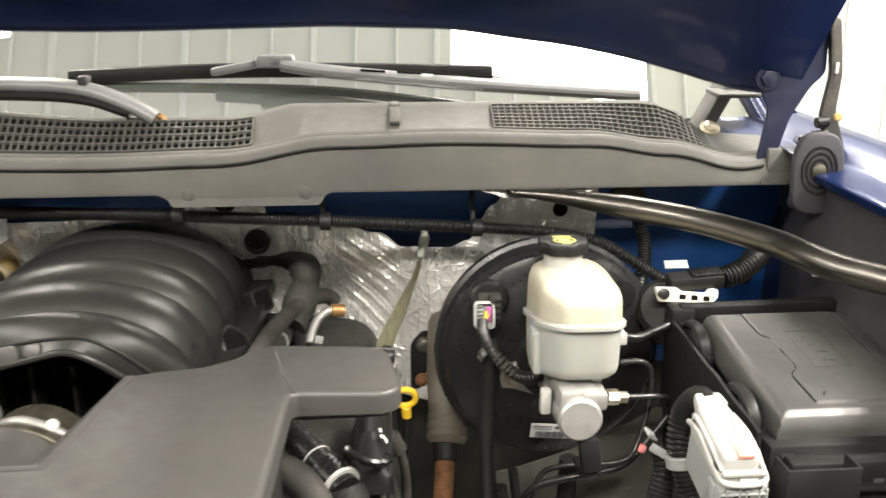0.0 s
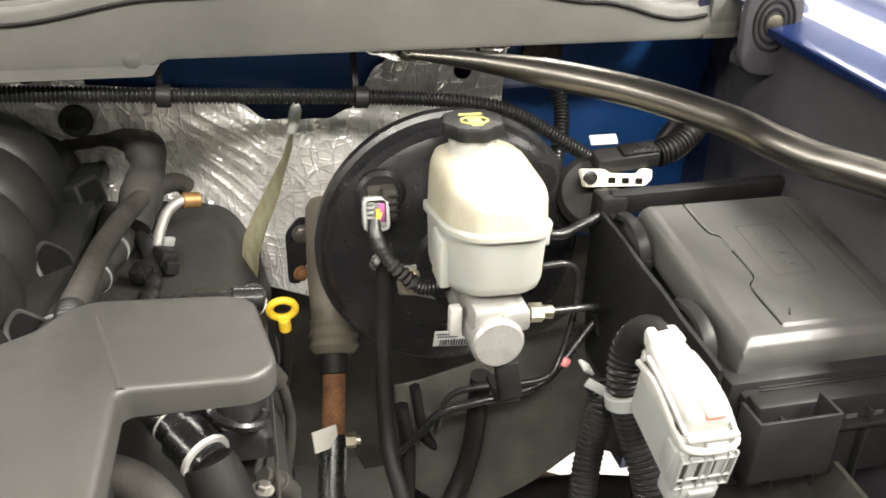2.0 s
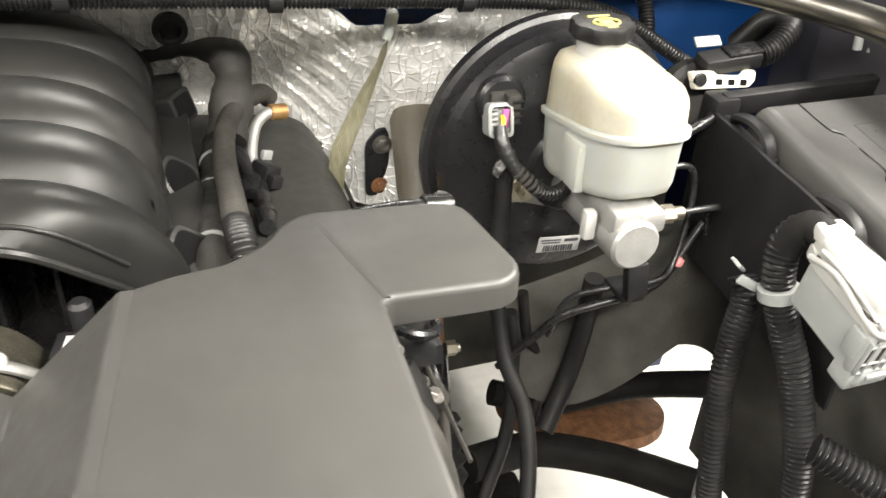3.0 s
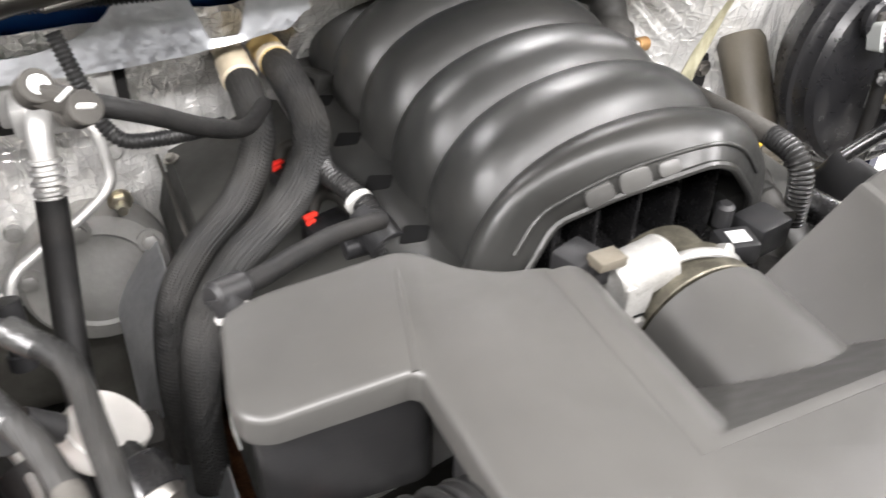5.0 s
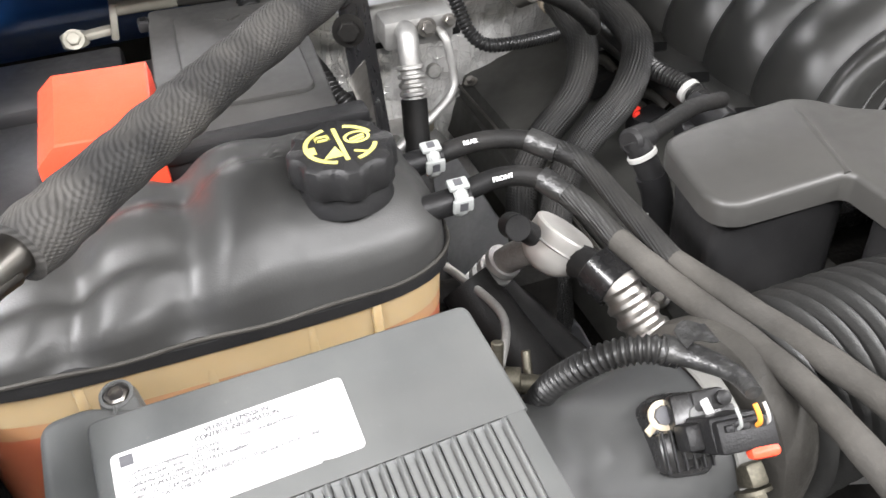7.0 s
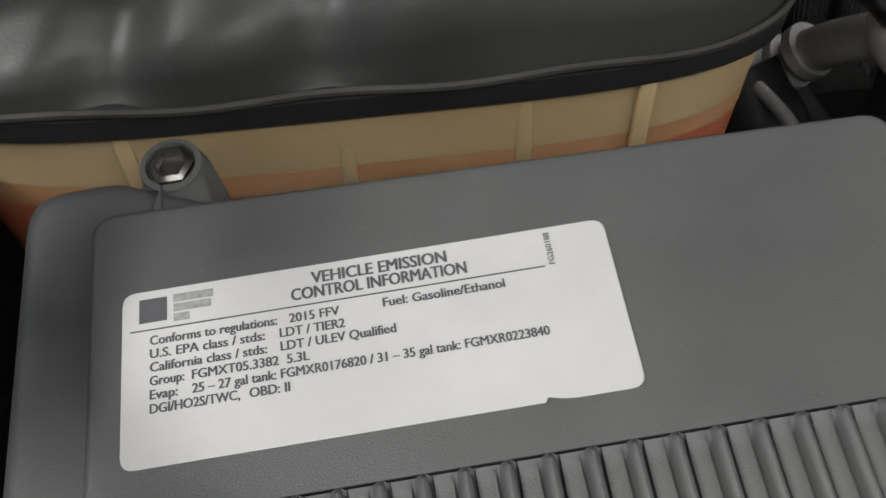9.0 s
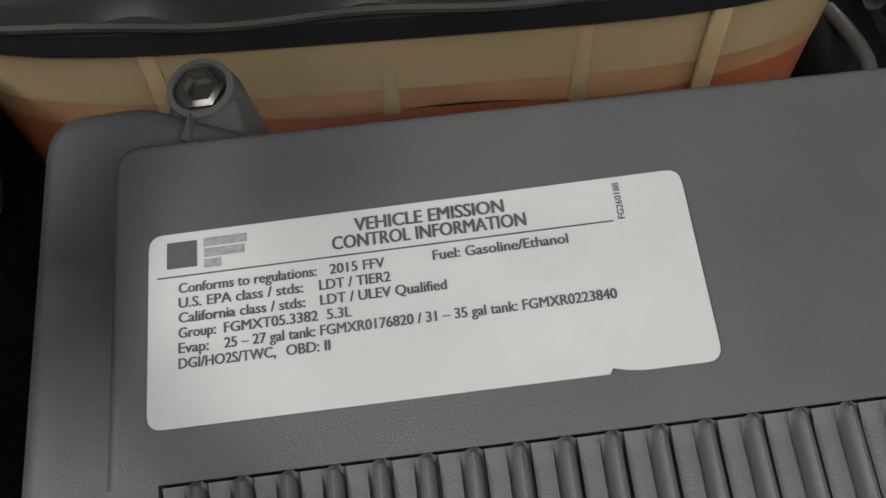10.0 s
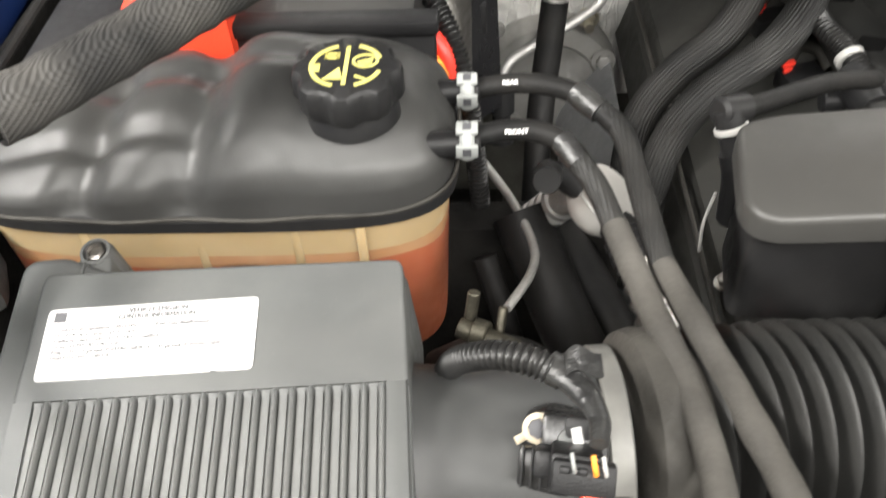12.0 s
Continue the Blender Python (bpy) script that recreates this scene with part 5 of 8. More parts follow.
pr = material("dark_coated_brake_pipe", (0.03, 0.03, 0.03), (0.05, 0.05, 0.05), 30, 0.25, 0.35, metal=0.6)
solo("brake_pipe", tube([(0.60, 0.652, 1.015), (0.635, 0.655, 1.013), (0.650, 0.665, 1.005), (0.660, 0.69, 0.985), (0.672, 0.70, 0.95)], 0.0033, 0.005, 10), pr, "thin dark brake pipe", "pipe", "brake pipes")
solo("brake_pipe", tube([(0.605, 0.70, 1.035), (0.630, 0.70, 1.035), (0.642, 0.70, 1.022), (0.640, 0.692, 0.99), (0.622, 0.675, 0.942), (0.60, 0.665, 0.928), (0.54, 0.675, 0.920), (0.515, 0.69, 0.900), (0.505, 0.70, 0.85)], 0.0033, 0.005, 10), pr, "thin dark brake pipe", "pipe", "brake pipes")
solo("brake_pipe", tube([(0.665, 0.70, 0.965), (0.645, 0.69, 0.948), (0.61, 0.672, 0.922), (0.575, 0.665, 0.915), (0.54, 0.668, 0.908), (0.505, 0.68, 0.890), (0.488, 0.70, 0.85), (0.46, 0.72, 0.80)], 0.0042, 0.005, 10), pr, "thin dark brake pipe", "pipe", "brake pipes")
solo("paint_mark", box((0.628, 0.676, 0.938), (0.010, 0.010, 0.010), 0.003, (0, 30, 20)), material("pink_paint_mark", (0.75, 0.25, 0.25), None, 40, 0.5), "pink paint mark on a brake pipe", "mark")

# steering shaft
st = thing("steering_shaft", (0.41, 0.78, 0.70), "steering shaft with rubber boot and rusty lower section", "steering shaft")
part("boot", lathe([(0.026, 0), (0.031, 0.01), (0.0295, 0.09), (0.0255, 0.138), (0.0285, 0.145), (0.0262, 0.151), (0.0290, 0.158), (0.0262, 0.164), (0.0288, 0.171), (0.0225, 0.180)], align((0.431, 0.950, 1.003), (0.4165, 0.838, 0.862)), 32), M_boot, st, "brown-grey ribbed rubber boot")
part("collar", rod((0.4175, 0.848, 0.876), (0.414, 0.822, 0.846), 0.0165), M_rubber, st)
part("rusty_shaft", rod((0.4145, 0.826, 0.850), (0.406, 0.779, 0.793), 0.0130), M_rust, st, "rusty bare shaft")
part("lower_shaft", rod((0.406, 0.779, 0.796), (0.396, 0.726, 0.737), 0.0155), M_glossblack, st)
part("shaft_bolt", merged(lathe([(0.009, 0), (0.009, 0.012)], align((0.418, 0.772, 0.792), (0.45, 0.772, 0.789)), 6), lathe([(0.005, 0), (0.005, 0.05)], align((0.385, 0.772, 0.792), (0.45, 0.772, 0.789)), 10)), M_zinc, st)
part("paper_tag", box((0.396, 0.762, 0.806), (0.030, 0.003, 0.024), 0.0006, (-20, 5, 25)), material("grey_paper_tag", (0.42, 0.41, 0.37), (0.48, 0.47, 0.43), 40, 0.6), st, "grey paper tag")
part("gaiter", lathe([(0.022, 0), (0.026, 0.006), (0.021, 0.012), (0.028, 0.018), (0.022, 0.026), (0.031, 0.034), (0.024, 0.042), (0.032, 0.050), (0.026, 0.058), (0.033, 0.068), (0.026, 0.08), (0.032, 0.12)], align((0.397, 0.728, 0.738), (0.38, 0.65, 0.62)), 28), M_rubber, st, "black ribbed lower gaiter")

# dipstick
dp = thing("dipstick", (0.36, 0.81, 0.86), "yellow ring-handled oil dipstick in a black tube", "dipstick")
part("ring", tube([(0.362 + 0.0135 * math.cos(a), 0.812 - 0.004 * math.sin(a), 0.946 + 0.013 * math.sin(a)) for a in [2 * math.pi * i / 20 for i in range(21)]], 0.0042, 0.003, 10), M_yellow, dp, "yellow plastic ring")
part("stem", merged(rod((0.363, 0.812, 0.934), (0.364, 0.815, 0.918), 0.0065)), M_yellow, dp)
part("tube", tube([(0.364, 0.815, 0.92), (0.362, 0.825, 0.87), (0.35, 0.84, 0.78)], 0.0065, 0.01, 10), M_rubber, dp)

# ground strap
STRAP = [(0.0, (0.3875, 0.922, 1.100), 0.0030), (0.12, (0.3830, 0.924, 1.078), 0.0060), (0.35, (0.3690, 0.928, 1.044), 0.0098), (0.6, (0.3520, 0.930, 1.004), 0.0140), (0.74, (0.3410, 0.930, 0.980), 0.0142), (0.88, (0.3320, 0.928, 0.945), 0.0110), (1.0, (0.3250, 0.922, 0.890), 0.0090)]


def strap(u, v):
    """A flat braid that fans out below its clip and gathers again lower down."""
    for (a, p, w), (b, q, x) in zip(STRAP, STRAP[1:]):
        if v <= b:
            break
    k = (v - a) / (b - a)
    c, wide = Vector(p).lerp(Vector(q), k), w + (x - w) * k
    return c + Vector((wide * (2 * u - 1), 0.0007 * math.sin(u * 62 + 5 * v) - 0.004 * math.sin(math.pi * u), 0.006 * (2 * u - 1)))


solo("ground_strap", sheet(strap, 48, 60, 0.0012, (0, 1, 0)), M_strap, "olive braided ground strap fanning out over the foil", "ground strap")
solo("strap_clip", merged(lathe([(0.0050, 0), (0.0066, 0.003), (0.0068, 0.012), (0.0056, 0.022), (0.0046, 0.030)], align((0.3955, 0.922, 1.130), (0.3870, 0.921, 1.096)), 20), rod((0.395, 0.945, 1.129), (0.3955, 0.920, 1.128), 0.0046)), M_reserv, "milky plastic clip holding the ground strap", "clip")

# harness along the cowl
conduit([(-0.42, 0.905, 1.185), (-0.1, 0.885, 1.180), (0.10, 0.874, 1.174), (0.267, 0.868, 1.166), (0.46, 0.882, 1.150), (0.56, 0.872, 1.143), (0.62, 0.865, 1.130), (0.68, 0.855, 1.095), (0.72, 0.85, 1.07)], 0.0074, "black split wiring conduit clipped below the cowl", 0.0042, 0.0022, 12)
for x, y, zc in ((0.267, 0.868, 1.166), (0.46, 0.882, 1.150), (0.085, 0.875, 1.175)):
    solo("conduit_clip", merged(lathe([(0.0115, 0), (0.0115, 0.013)], align((x - 0.0065, y, zc), (x + 0.1, y, zc - 0.006)), 18), box((x - 0.004, y + 0.02, zc + 0.022), (0.006, 0.012, 0.045), 0.001, (-25, 0, 0))), M_black, "black plastic clip holding the wiring conduit", "clip", "conduit clips")
conduit([(0.682, 0.958, 1.164), (0.692, 0.945, 1.140), (0.698, 0.928, 1.112), (0.692, 0.905, 1.085), (0.680, 0.885, 1.055)], 0.0085, "short black conduit out of a round firewall grommet", 0.0042, 0.0022, 12)
solo("firewall_grommet", lathe([(0.024, 0), (0.024, 0.006), (0.016, 0.012), (0.012, 0.014)], align((0.682, 0.964, 1.167), (0.684, 0.85, 1.15)), 28), M_oldrubber, "grey rubber grommet in the blue firewall", "grommet")
bar = thing("brace_bar", (0.51, 0.84, 1.2), "bare dark steel brace tube across the engine bay corner", "brace bar", "brace bars")
FLAP = [(0.446, 1.2155), (0.470, 1.2035), (0.497, 1.1960), (0.525, 1.1915), (0.560, 1.1925), (0.585, 1.1975), (0.608, 1.2045)]


def foot_flap(u, v):
    x = 0.446 + 0.162 * u
    z = 1.216 + (lerp_table(x, FLAP) - 1.216) * v
    return (x, 0.872 - 0.022 * v + 0.0035 * noise.noise((x * 60, v * 2.5, 2)) + 0.0016 * math.sin(230 * (x + 0.5 * z)), z + 0.0012 * noise.noise((x * 90, v * 3, 6)))


br = part("foot", sheet(foot_flap, 90, 24, 0.0012, (0, 0.3, -1)), M_foil, bar, "wrinkled silver foot flap", 40)
for x in (0.505, 0.585):
    part("foot_bolt", hexbolt((x, 0.853, 1.200), (0, -0.3, 1), 0.008, 0.007), M_brace, br)
part("tube", tube([(0.505, 0.845, 1.203), (0.56, 0.826, 1.200), (0.615, 0.798, 1.196), (0.690, 0.735, 1.192), (0.745, 0.660, 1.187), (0.764, 0.616, 1.183), (0.784, 0.586, 1.178), (0.815, 0.556, 1.174), (0.850, 0.522, 1.170), (0.93, 0.44, 1.165)], 0.0145, 0.004, 36, taper=lambda t: 0.30 + 0.70 * min(1, t * 4.5)), M_darkbar, bar)
part("flat_end", box((0.520, 0.843, 1.201), (0.04, 0.012, 0.005), 0.002, (0, 3, -20)), M_darkbar, bar)

# ---- fuse box ----
FU = pose(0.706, 0.500, 1.033, 8, 0, 0)


def fb(x, y, zz):
    return FU @ Vector((x, y, zz))


fz = thing("fuse_box", (0.79, 0.61, 0.95), "black underhood fuse box under a wide sloping lid", "fuse box")


LID_X = [(-0.010, 0.0), (-0.0085, 0.012), (-0.005, 0.024), (-0.001, 0.0285), (0.004, 0.030), (0.132, 0.030), (0.139, 0.0285), (0.185, 0.012), (0.190, 0.0)]
LID_Y = [(0.002, 0.0), (0.0035, 0.012), (0.006, 0.019), (0.011, 0.0265), (0.017, 0.030), (0.200, 0.030), (0.205, 0.0285), (0.208, 0.020), (0.210, 0.0)]
LID_STEP = [(0.026, 0.0355), (0.073, 0.0345), (0.0885, 0.0445), (0.130, 0.0438), (0.147, 0.0430), (0.157, 0.0350), (0.208, 0.0330)]


def lid(u, v):
    """Flat lid with a narrow rounded edge, a long slope on its outer side and a raised field past the stepped line."""
    x, y = -0.010 + 0.200 * u, 0.002 + 0.208 * v
    h = min(lerp_table(x, LID_X), lerp_table(y, LID_Y))
    raised = 0.0012 if h > 0.0295 and y > 0.026 and x > lerp_table(y, LID_STEP) else 0.0
    return fb(x, y, h + raised)


part("lid", sheet(lid, 130, 110, 0.003, (0, 0, -1)), M_fuselid, fz, "bevelled black lid", 50)
part("rim", merged(box(fb(0.095, -0.012, -0.006), (0.215, 0.034, 0.014), 0.005, (8, 0, 0)), box(fb(0.085, 0.246, 0.010), (0.215, 0.014, 0.024), 0.003, (8, 0, 2)), box(fb(-0.020, 0.200, 0.000), (0.010, 0.10, 0.012), 0.003, (8, 0, 4)), box(fb(0.198, 0.12, -0.004), (0.008, 0.25, 0.012), 0.003, (8, 0, 0))), M_black, fz)
for i in range(7):
    part("rim_rib", box(fb(0.098, -0.0195 + 0.0033 * i, 0.0012), (0.19, 0.0015, 0.0022), 0.0004, (8, 0, 0)), M_black, fz)
part("body", merged(box((0.795, 0.62, 0.985), (0.22, 0.26, 0.11), 0.008), box((0.795, 0.475, 0.995), (0.20, 0.02, 0.08), 0.004)), M_black, fz)
for i in range(5):
    part("front_web", box((0.715 + 0.037 * i, 0.463, 0.99), (0.003, 0.012, 0.07), 0.001), M_black, fz)
for name, c, size in (("front", (0.7085, 0.4360, 1.020), (0.066, 0.003, 0.055)), ("side", (0.6765, 0.4485, 1.020), (0.003, 0.026, 0.055)), ("side", (0.7405, 0.4485, 1.020), (0.003, 0.026, 0.055))):
    part("pocket_" + name, box(c, size, 0.001), M_black, fz)
# floor coloured near-black to paint the shade inside the pocket
part("pocket_floor_shade", box((0.7085, 0.4485, 0.995), (0.062, 0.024, 0.003), 0), M_holeshade, fz)
part("front_ledge", box((0.80, 0.462, 1.012), (0.13, 0.012, 0.004), 0.001), M_black, fz)
part("sticker", merged(box((0.788, 0.4660, 1.014), (0.040, 0.001, 0.013), 0.0003)), M_paper, fz, "small white printed sticker")
part("sticker_print", merged(box((0.796, 0.4648, 1.0145), (0.018, 0.0008, 0.007), 0), box((0.777, 0.4648, 1.0145), (0.010, 0.0008, 0.007), 0)), M_ink, fz)
part("lid_groove", tube([fb(x, y, 0.0304) for y, x in LID_STEP], 0.0007, 0.004, 6), M_holeshade, fz)
emb = [box(fb(0.0835, yy, 0.0313), (0.040, 0.0008, 0.0006), 0, (8, 0, 0)) for yy in (0.086, 0.158)] + [box(fb(xx, 0.122, 0.0313), (0.0008, 0.072, 0.0006), 0, (8, 0, 0)) for xx in (0.0645, 0.1030)]
for k, yy in enumerate((0.148, 0.132, 0.116, 0.100)):
    emb.append(box(fb(0.0835, yy, 0.0313), (0.014, 0.0009, 0.0007), 0, (8, 0, 40)))
    emb.append(box(fb(0.0835, yy, 0.0313), (0.014, 0.0009, 0.0007), 0, (8, 0, -25 + 60 * (k < 2))))
part("embossed_panel", merged(*emb), M_fuselid, fz, "raised moulded symbols")
for y in (0.175, 0.045):
    latch = part("latch", tube([fb(-0.016, y + 0.045, -0.008), fb(-0.020, y + 0.04, 0.012), fb(-0.021, y + 0.012, 0.022), fb(-0.021, y - 0.012, 0.016), fb(-0.018, y - 0.022, -0.012)], 0.0050, 0.005, 8, flat=1.4, up=(1, 0, 0)), M_black, fz, "curved black latch lever")
part("side_wall", sheet(lambda u, v: (0.672 + 0.0006 * math.sin(20 * u), 0.49 + 0.26 * u, 1.055 + 0.02 * u - 0.16 * v), 20, 6, 0.004, (1, 0, 0)), M_black, fz)
part("rear_corner", merged(box((0.686, 0.742, 1.062), (0.03, 0.03, 0.05), 0.006), box((0.683, 0.715, 1.040), (0.02, 0.05, 0.02), 0.004)), M_black, fz)
part("embossed_arrow", box(fb(0.050, 0.040, 0.0313), (0.010, 0.0015, 0.0008), 0, (0, 0, 60)), M_black, fz)

# white harness connector beside the fuse box
wc = thing("harness_connector", (0.63, 0.47, 0.98), "large pale grey harness connector with white lever lid", "connector")
WM = pose(0.632, 0.472, 1.062, 10, 0, 0)
part("lid", prism(roundpoly([(-0.020, -0.048), (0.020, -0.048), (0.018, 0.030), (0.011, 0.056), (-0.011, 0.056), (-0.018, 0.030)], 0.008, 4), -0.004, 0.014, 0.006, WM, seg=3), M_whitep, wc, "rounded white lid")
part("lid_band", prism(roundpoly([(-0.024, -0.056), (0.024, -0.056), (0.022, 0.03), (0.014, 0.05), (-0.014, 0.05), (-0.022, 0.03)], 0.008, 4), -0.014, -0.002, 0.003, WM), M_whitep, wc)
part("housing", merged(prism(roundpoly([(-0.022, -0.052), (0.022, -0.052), (0.020, 0.035), (-0.020, 0.035)], 0.004, 3), -0.062, -0.014, 0.002, WM), box(WM @ Vector((0, -0.053, -0.036)), (0.050, 0.012, 0.044), 0.003, (10, 0, 0)), box(WM @ Vector((0, -0.046, -0.072)), (0.040, 0.024, 0.022), 0.003, (10, 0, 0))), M_greyp, wc, "pale grey ribbed housing")
for dx in (-0.018, -0.006, 0.006, 0.018):
    part("housing_slot", box(WM @ Vector((dx, -0.0595, -0.036)), (0.004, 0.002, 0.026), 0.0005, (10, 0, 0)), M_oldrubber, wc)
part("lever_arm", tube([WM @ Vector(p) for p in ((-0.023, 0.035, -0.006), (-0.0245, 0.0, 0.004), (-0.024, -0.04, -0.004), (-0.018, -0.060, -0.008), (0.018, -0.060, -0.008), (0.024, -0.04, -0.004), (0.0245, 0.0, 0.004))], 0.003, 0.004, 8), M_whitep, wc)
for dx in (-0.0105, 0.0105):
    part("front_recess", box(WM @ Vector((dx, -0.0592, -0.034)), (0.016, 0.0016, 0.032), 0.0005, (10, 0, 0)), M_greyp, wc)
    part("side_tab", box(WM @ Vector((dx * 2.35, -0.046, -0.030)), (0.006, 0.016, 0.030), 0.002, (10, 0, 0)), M_greyp, wc)
    part("slot_mark", box(WM @ Vector((dx * 1.6, -0.0597, -0.0175)), (0.0022, 0.001, 0.004), 0, (10, 0, 0)), M_ink, wc)
for dx in (-0.0235, -0.0165, -0.0035, 0.0035, 0.0165, 0.0235):
    part("front_rib", box(WM @ Vector((dx, -0.0605, -0.036)), (0.0016, 0.0035, 0.040), 0.0005, (10, 0, 0)), M_greyp, wc)
for zz in (-0.0215, -0.043, -0.054):
    part("front_ledge", box(WM @ Vector((0, -0.0605, zz)), (0.047, 0.0035, 0.0018), 0.0005, (10, 0, 0)), M_greyp, wc)
for dx in (-0.0045, 0.0085):
    part("lid_seam", box(WM @ Vector((dx, -0.012, 0.0141)), (0.0008, 0.050, 0.0006), 0, (10, 0, 0)), M_oldrubber, wc)
part("lid_collar", prism(roundpoly([(-0.017, 0.034), (0.017, 0.034), (0.014, 0.054), (-0.014, 0.054)], 0.004, 3), 0.004, 0.0165, 0.003, WM), M_whitep, wc)
for dx in (-0.0215, 0.0215):
    part("lever_rail", tube([WM @ Vector(q) for q in ((dx * 0.92, 0.028, 0.006), (dx, 0.0, 0.0085), (dx * 1.02, -0.03, 0.006), (dx * 0.95, -0.052, 0.000))], 0.0022, 0.004, 8), M_whitep, wc)
part("lever_foot", merged(box(WM @ Vector((0, -0.056, 0.0)), (0.044, 0.006, 0.005), 0.0015, (10, 0, 0)), box(WM @ Vector((0.004, -0.058, -0.008)), (0.018, 0.005, 0.006), 0.001, (10, 0, 0))), M_whitep, wc)
part("foot_block", merged(box(WM @ Vector((0.002, -0.055, -0.066)), (0.034, 0.014, 0.018), 0.003, (10, 0, 0)), box(WM @ Vector((0.002, -0.0625, -0.062)), (0.022, 0.004, 0.006), 0.001, (10, 0, 0))), M_greyp, wc)
part("lid_groove", tube([WM @ Vector(p) for p in ((-0.0205, 0.03, -0.0015), (-0.0225, -0.02, -0.0015), (-0.0195, -0.0505, -0.0015), (0.0195, -0.0505, -0.0015), (0.0225, -0.02, -0.0015), (0.0205, 0.03, -0.0015))], 0.0013, 0.004, 6), M_oldrubber, wc)
part("red_lock", box(WM @ Vector((0.003, -0.040, 0.0135)), (0.016, 0.018, 0.004), 0.001, (10, 0, 0)), material("faded_red_plastic", (0.72, 0.20, 0.15), None, 40, 0.45), wc, "faded red locking tab")
part("wire_boot", tube([WM @ Vector(p) for p in ((0.0, 0.046, 0.003), (-0.003, 0.064, 0.000), (-0.010, 0.072, -0.020), (-0.013, 0.070, -0.048))], 0.0150, 0.005, 18), M_rubber, wc)
wc.scale, wc.location.z = (0.87, 0.87, 0.87), 0.991
conduit([(0.632, 0.528, 1.066), (0.628, 0.536, 1.062), (0.6225, 0.540, 1.048), (0.6190, 0.536, 1.028), (0.6207, 0.530, 1.006), (0.6290, 0.520, 0.974), (0.6387, 0.500, 0.931), (0.645, 0.47, 0.85), (0.64, 0.45, 0.74)], 0.0130, "thick black conduit from the pale connector", 0.0050, 0.0026, 18)
conduit([(0.612, 0.566, 0.999), (0.6125, 0.556, 0.983), (0.6056, 0.550, 0.942), (0.5994, 0.540, 0.901), (0.596, 0.52, 0.82), (0.60, 0.50, 0.72)], 0.0112, "black conduit hanging beside the liner", 0.0050, 0.0026, 18)
conduit([(0.63, 0.45, 0.90), (0.68, 0.40, 0.885), (0.74, 0.37, 0.91), (0.80, 0.36, 0.95)], 0.0130, "black conduit running towards the fender", 0.0055, 0.003, 16)
solo("conduit_tie", merged(lathe([(0.0160, 0), (0.0172, 0.001), (0.0172, 0.011), (0.0160, 0.012)], align((0.6200, 0.532, 1.012), (0.6235, 0.5265, 0.990)), 24), box((0.6035, 0.548, 1.006), (0.020, 0.003, 0.009), 0.001, (0, 25, -25)), box((0.5965, 0.558, 1.020), (0.014, 0.012, 0.003), 0.001, (20, 40, 20))), M_greyp, "grey tape tie round the conduit", "tie")
ab = thing("abs_connector", (0.74, 0.86, 1.06), "black ribbed plug with a cream lever on a round motor", "connector")
part("motor", rod((0.72, 0.885, 1.045), (0.71, 0.84, 1.075), 0.038, bev=0.006, seg=32), M_rubber, ab)
LV = pose(0.735, 0.835, 1.090, 70, 6, 0)
lever = part("lever", merged(prism(roundpoly([(-0.040, -0.010), (0.026, -0.007), (0.033, 0.000), (0.033, 0.010), (0.022, 0.011), (0.018, 0.005), (-0.014, 0.005), (-0.020, 0.009), (-0.046, 0.008)], 0.003, 3), 0, 0.008, 0.0015, LV)), material("cream_plastic", (0.58, 0.56, 0.47), (0.64, 0.62, 0.54), 30, 0.45), ab, "cream locking lever")
# black patches on the solid lever paint the shade of its slots
for dx in (-0.012, 0.003, 0.018):
    part("lever_slot_shade", prism(roundpoly([(dx - 0.004, -0.005), (dx + 0.004, -0.005), (dx + 0.004, 0.001), (dx - 0.004, 0.001)], 0.0015), 0.0075, 0.0086, 0, LV), M_holeshade, lever)
part("lever_pivot", lathe([(0.007, 0), (0.007, 0.011), (0.004, 0.012)], LV @ pose(-0.036, 0.0, 0), 18), M_glossblack, lever)
part("plug_cover", box((0.758, 0.846, 1.1165), (0.040, 0.020, 0.004), 0.001, (10, -4, 0)), M_glossblack, ab)
part("plug", box((0.745, 0.848, 1.106), (0.068, 0.026, 0.018), 0.004, (10, -4, 0)), M_black, ab)
part("sleeve", tube([(0.78, 0.848, 1.108), (0.80, 0.852, 1.113), (0.828, 0.868, 1.124), (0.852, 0.905, 1.122), (0.866, 0.955, 1.100), (0.872, 1.0, 1.06)], 0.0130, pitch=0.005, amp=0.0026, seg=16), M_corrugated, ab)
part("label_clip", box((0.725, 0.862, 1.122), (0.03, 0.012, 0.003), 0.001, (40, 0, 0)), M_greyp, ab)
ab.location += Vector((-0.026, -0.060, -0.004))
solo("tether_clip", merged(rod((0.86, 0.77, 1.14), (0.86, 0.765, 1.11), 0.005), rod((0.885, 0.77, 1.14), (0.88, 0.765, 1.105), 0.005)), M_greyp, "two small pale hanging clips under the brace", "clip")
solo("level_lead", merged(tube([(0.615, 0.72, 1.058), (0.632, 0.722, 1.056), (0.65, 0.725, 1.062), (0.668, 0.73, 1.066), (0.68, 0.74, 1.07)], 0.0055, 0.004, 10, uneven=0.4)), M_tape, "taped lead from the reservoir level sensor", "cable")

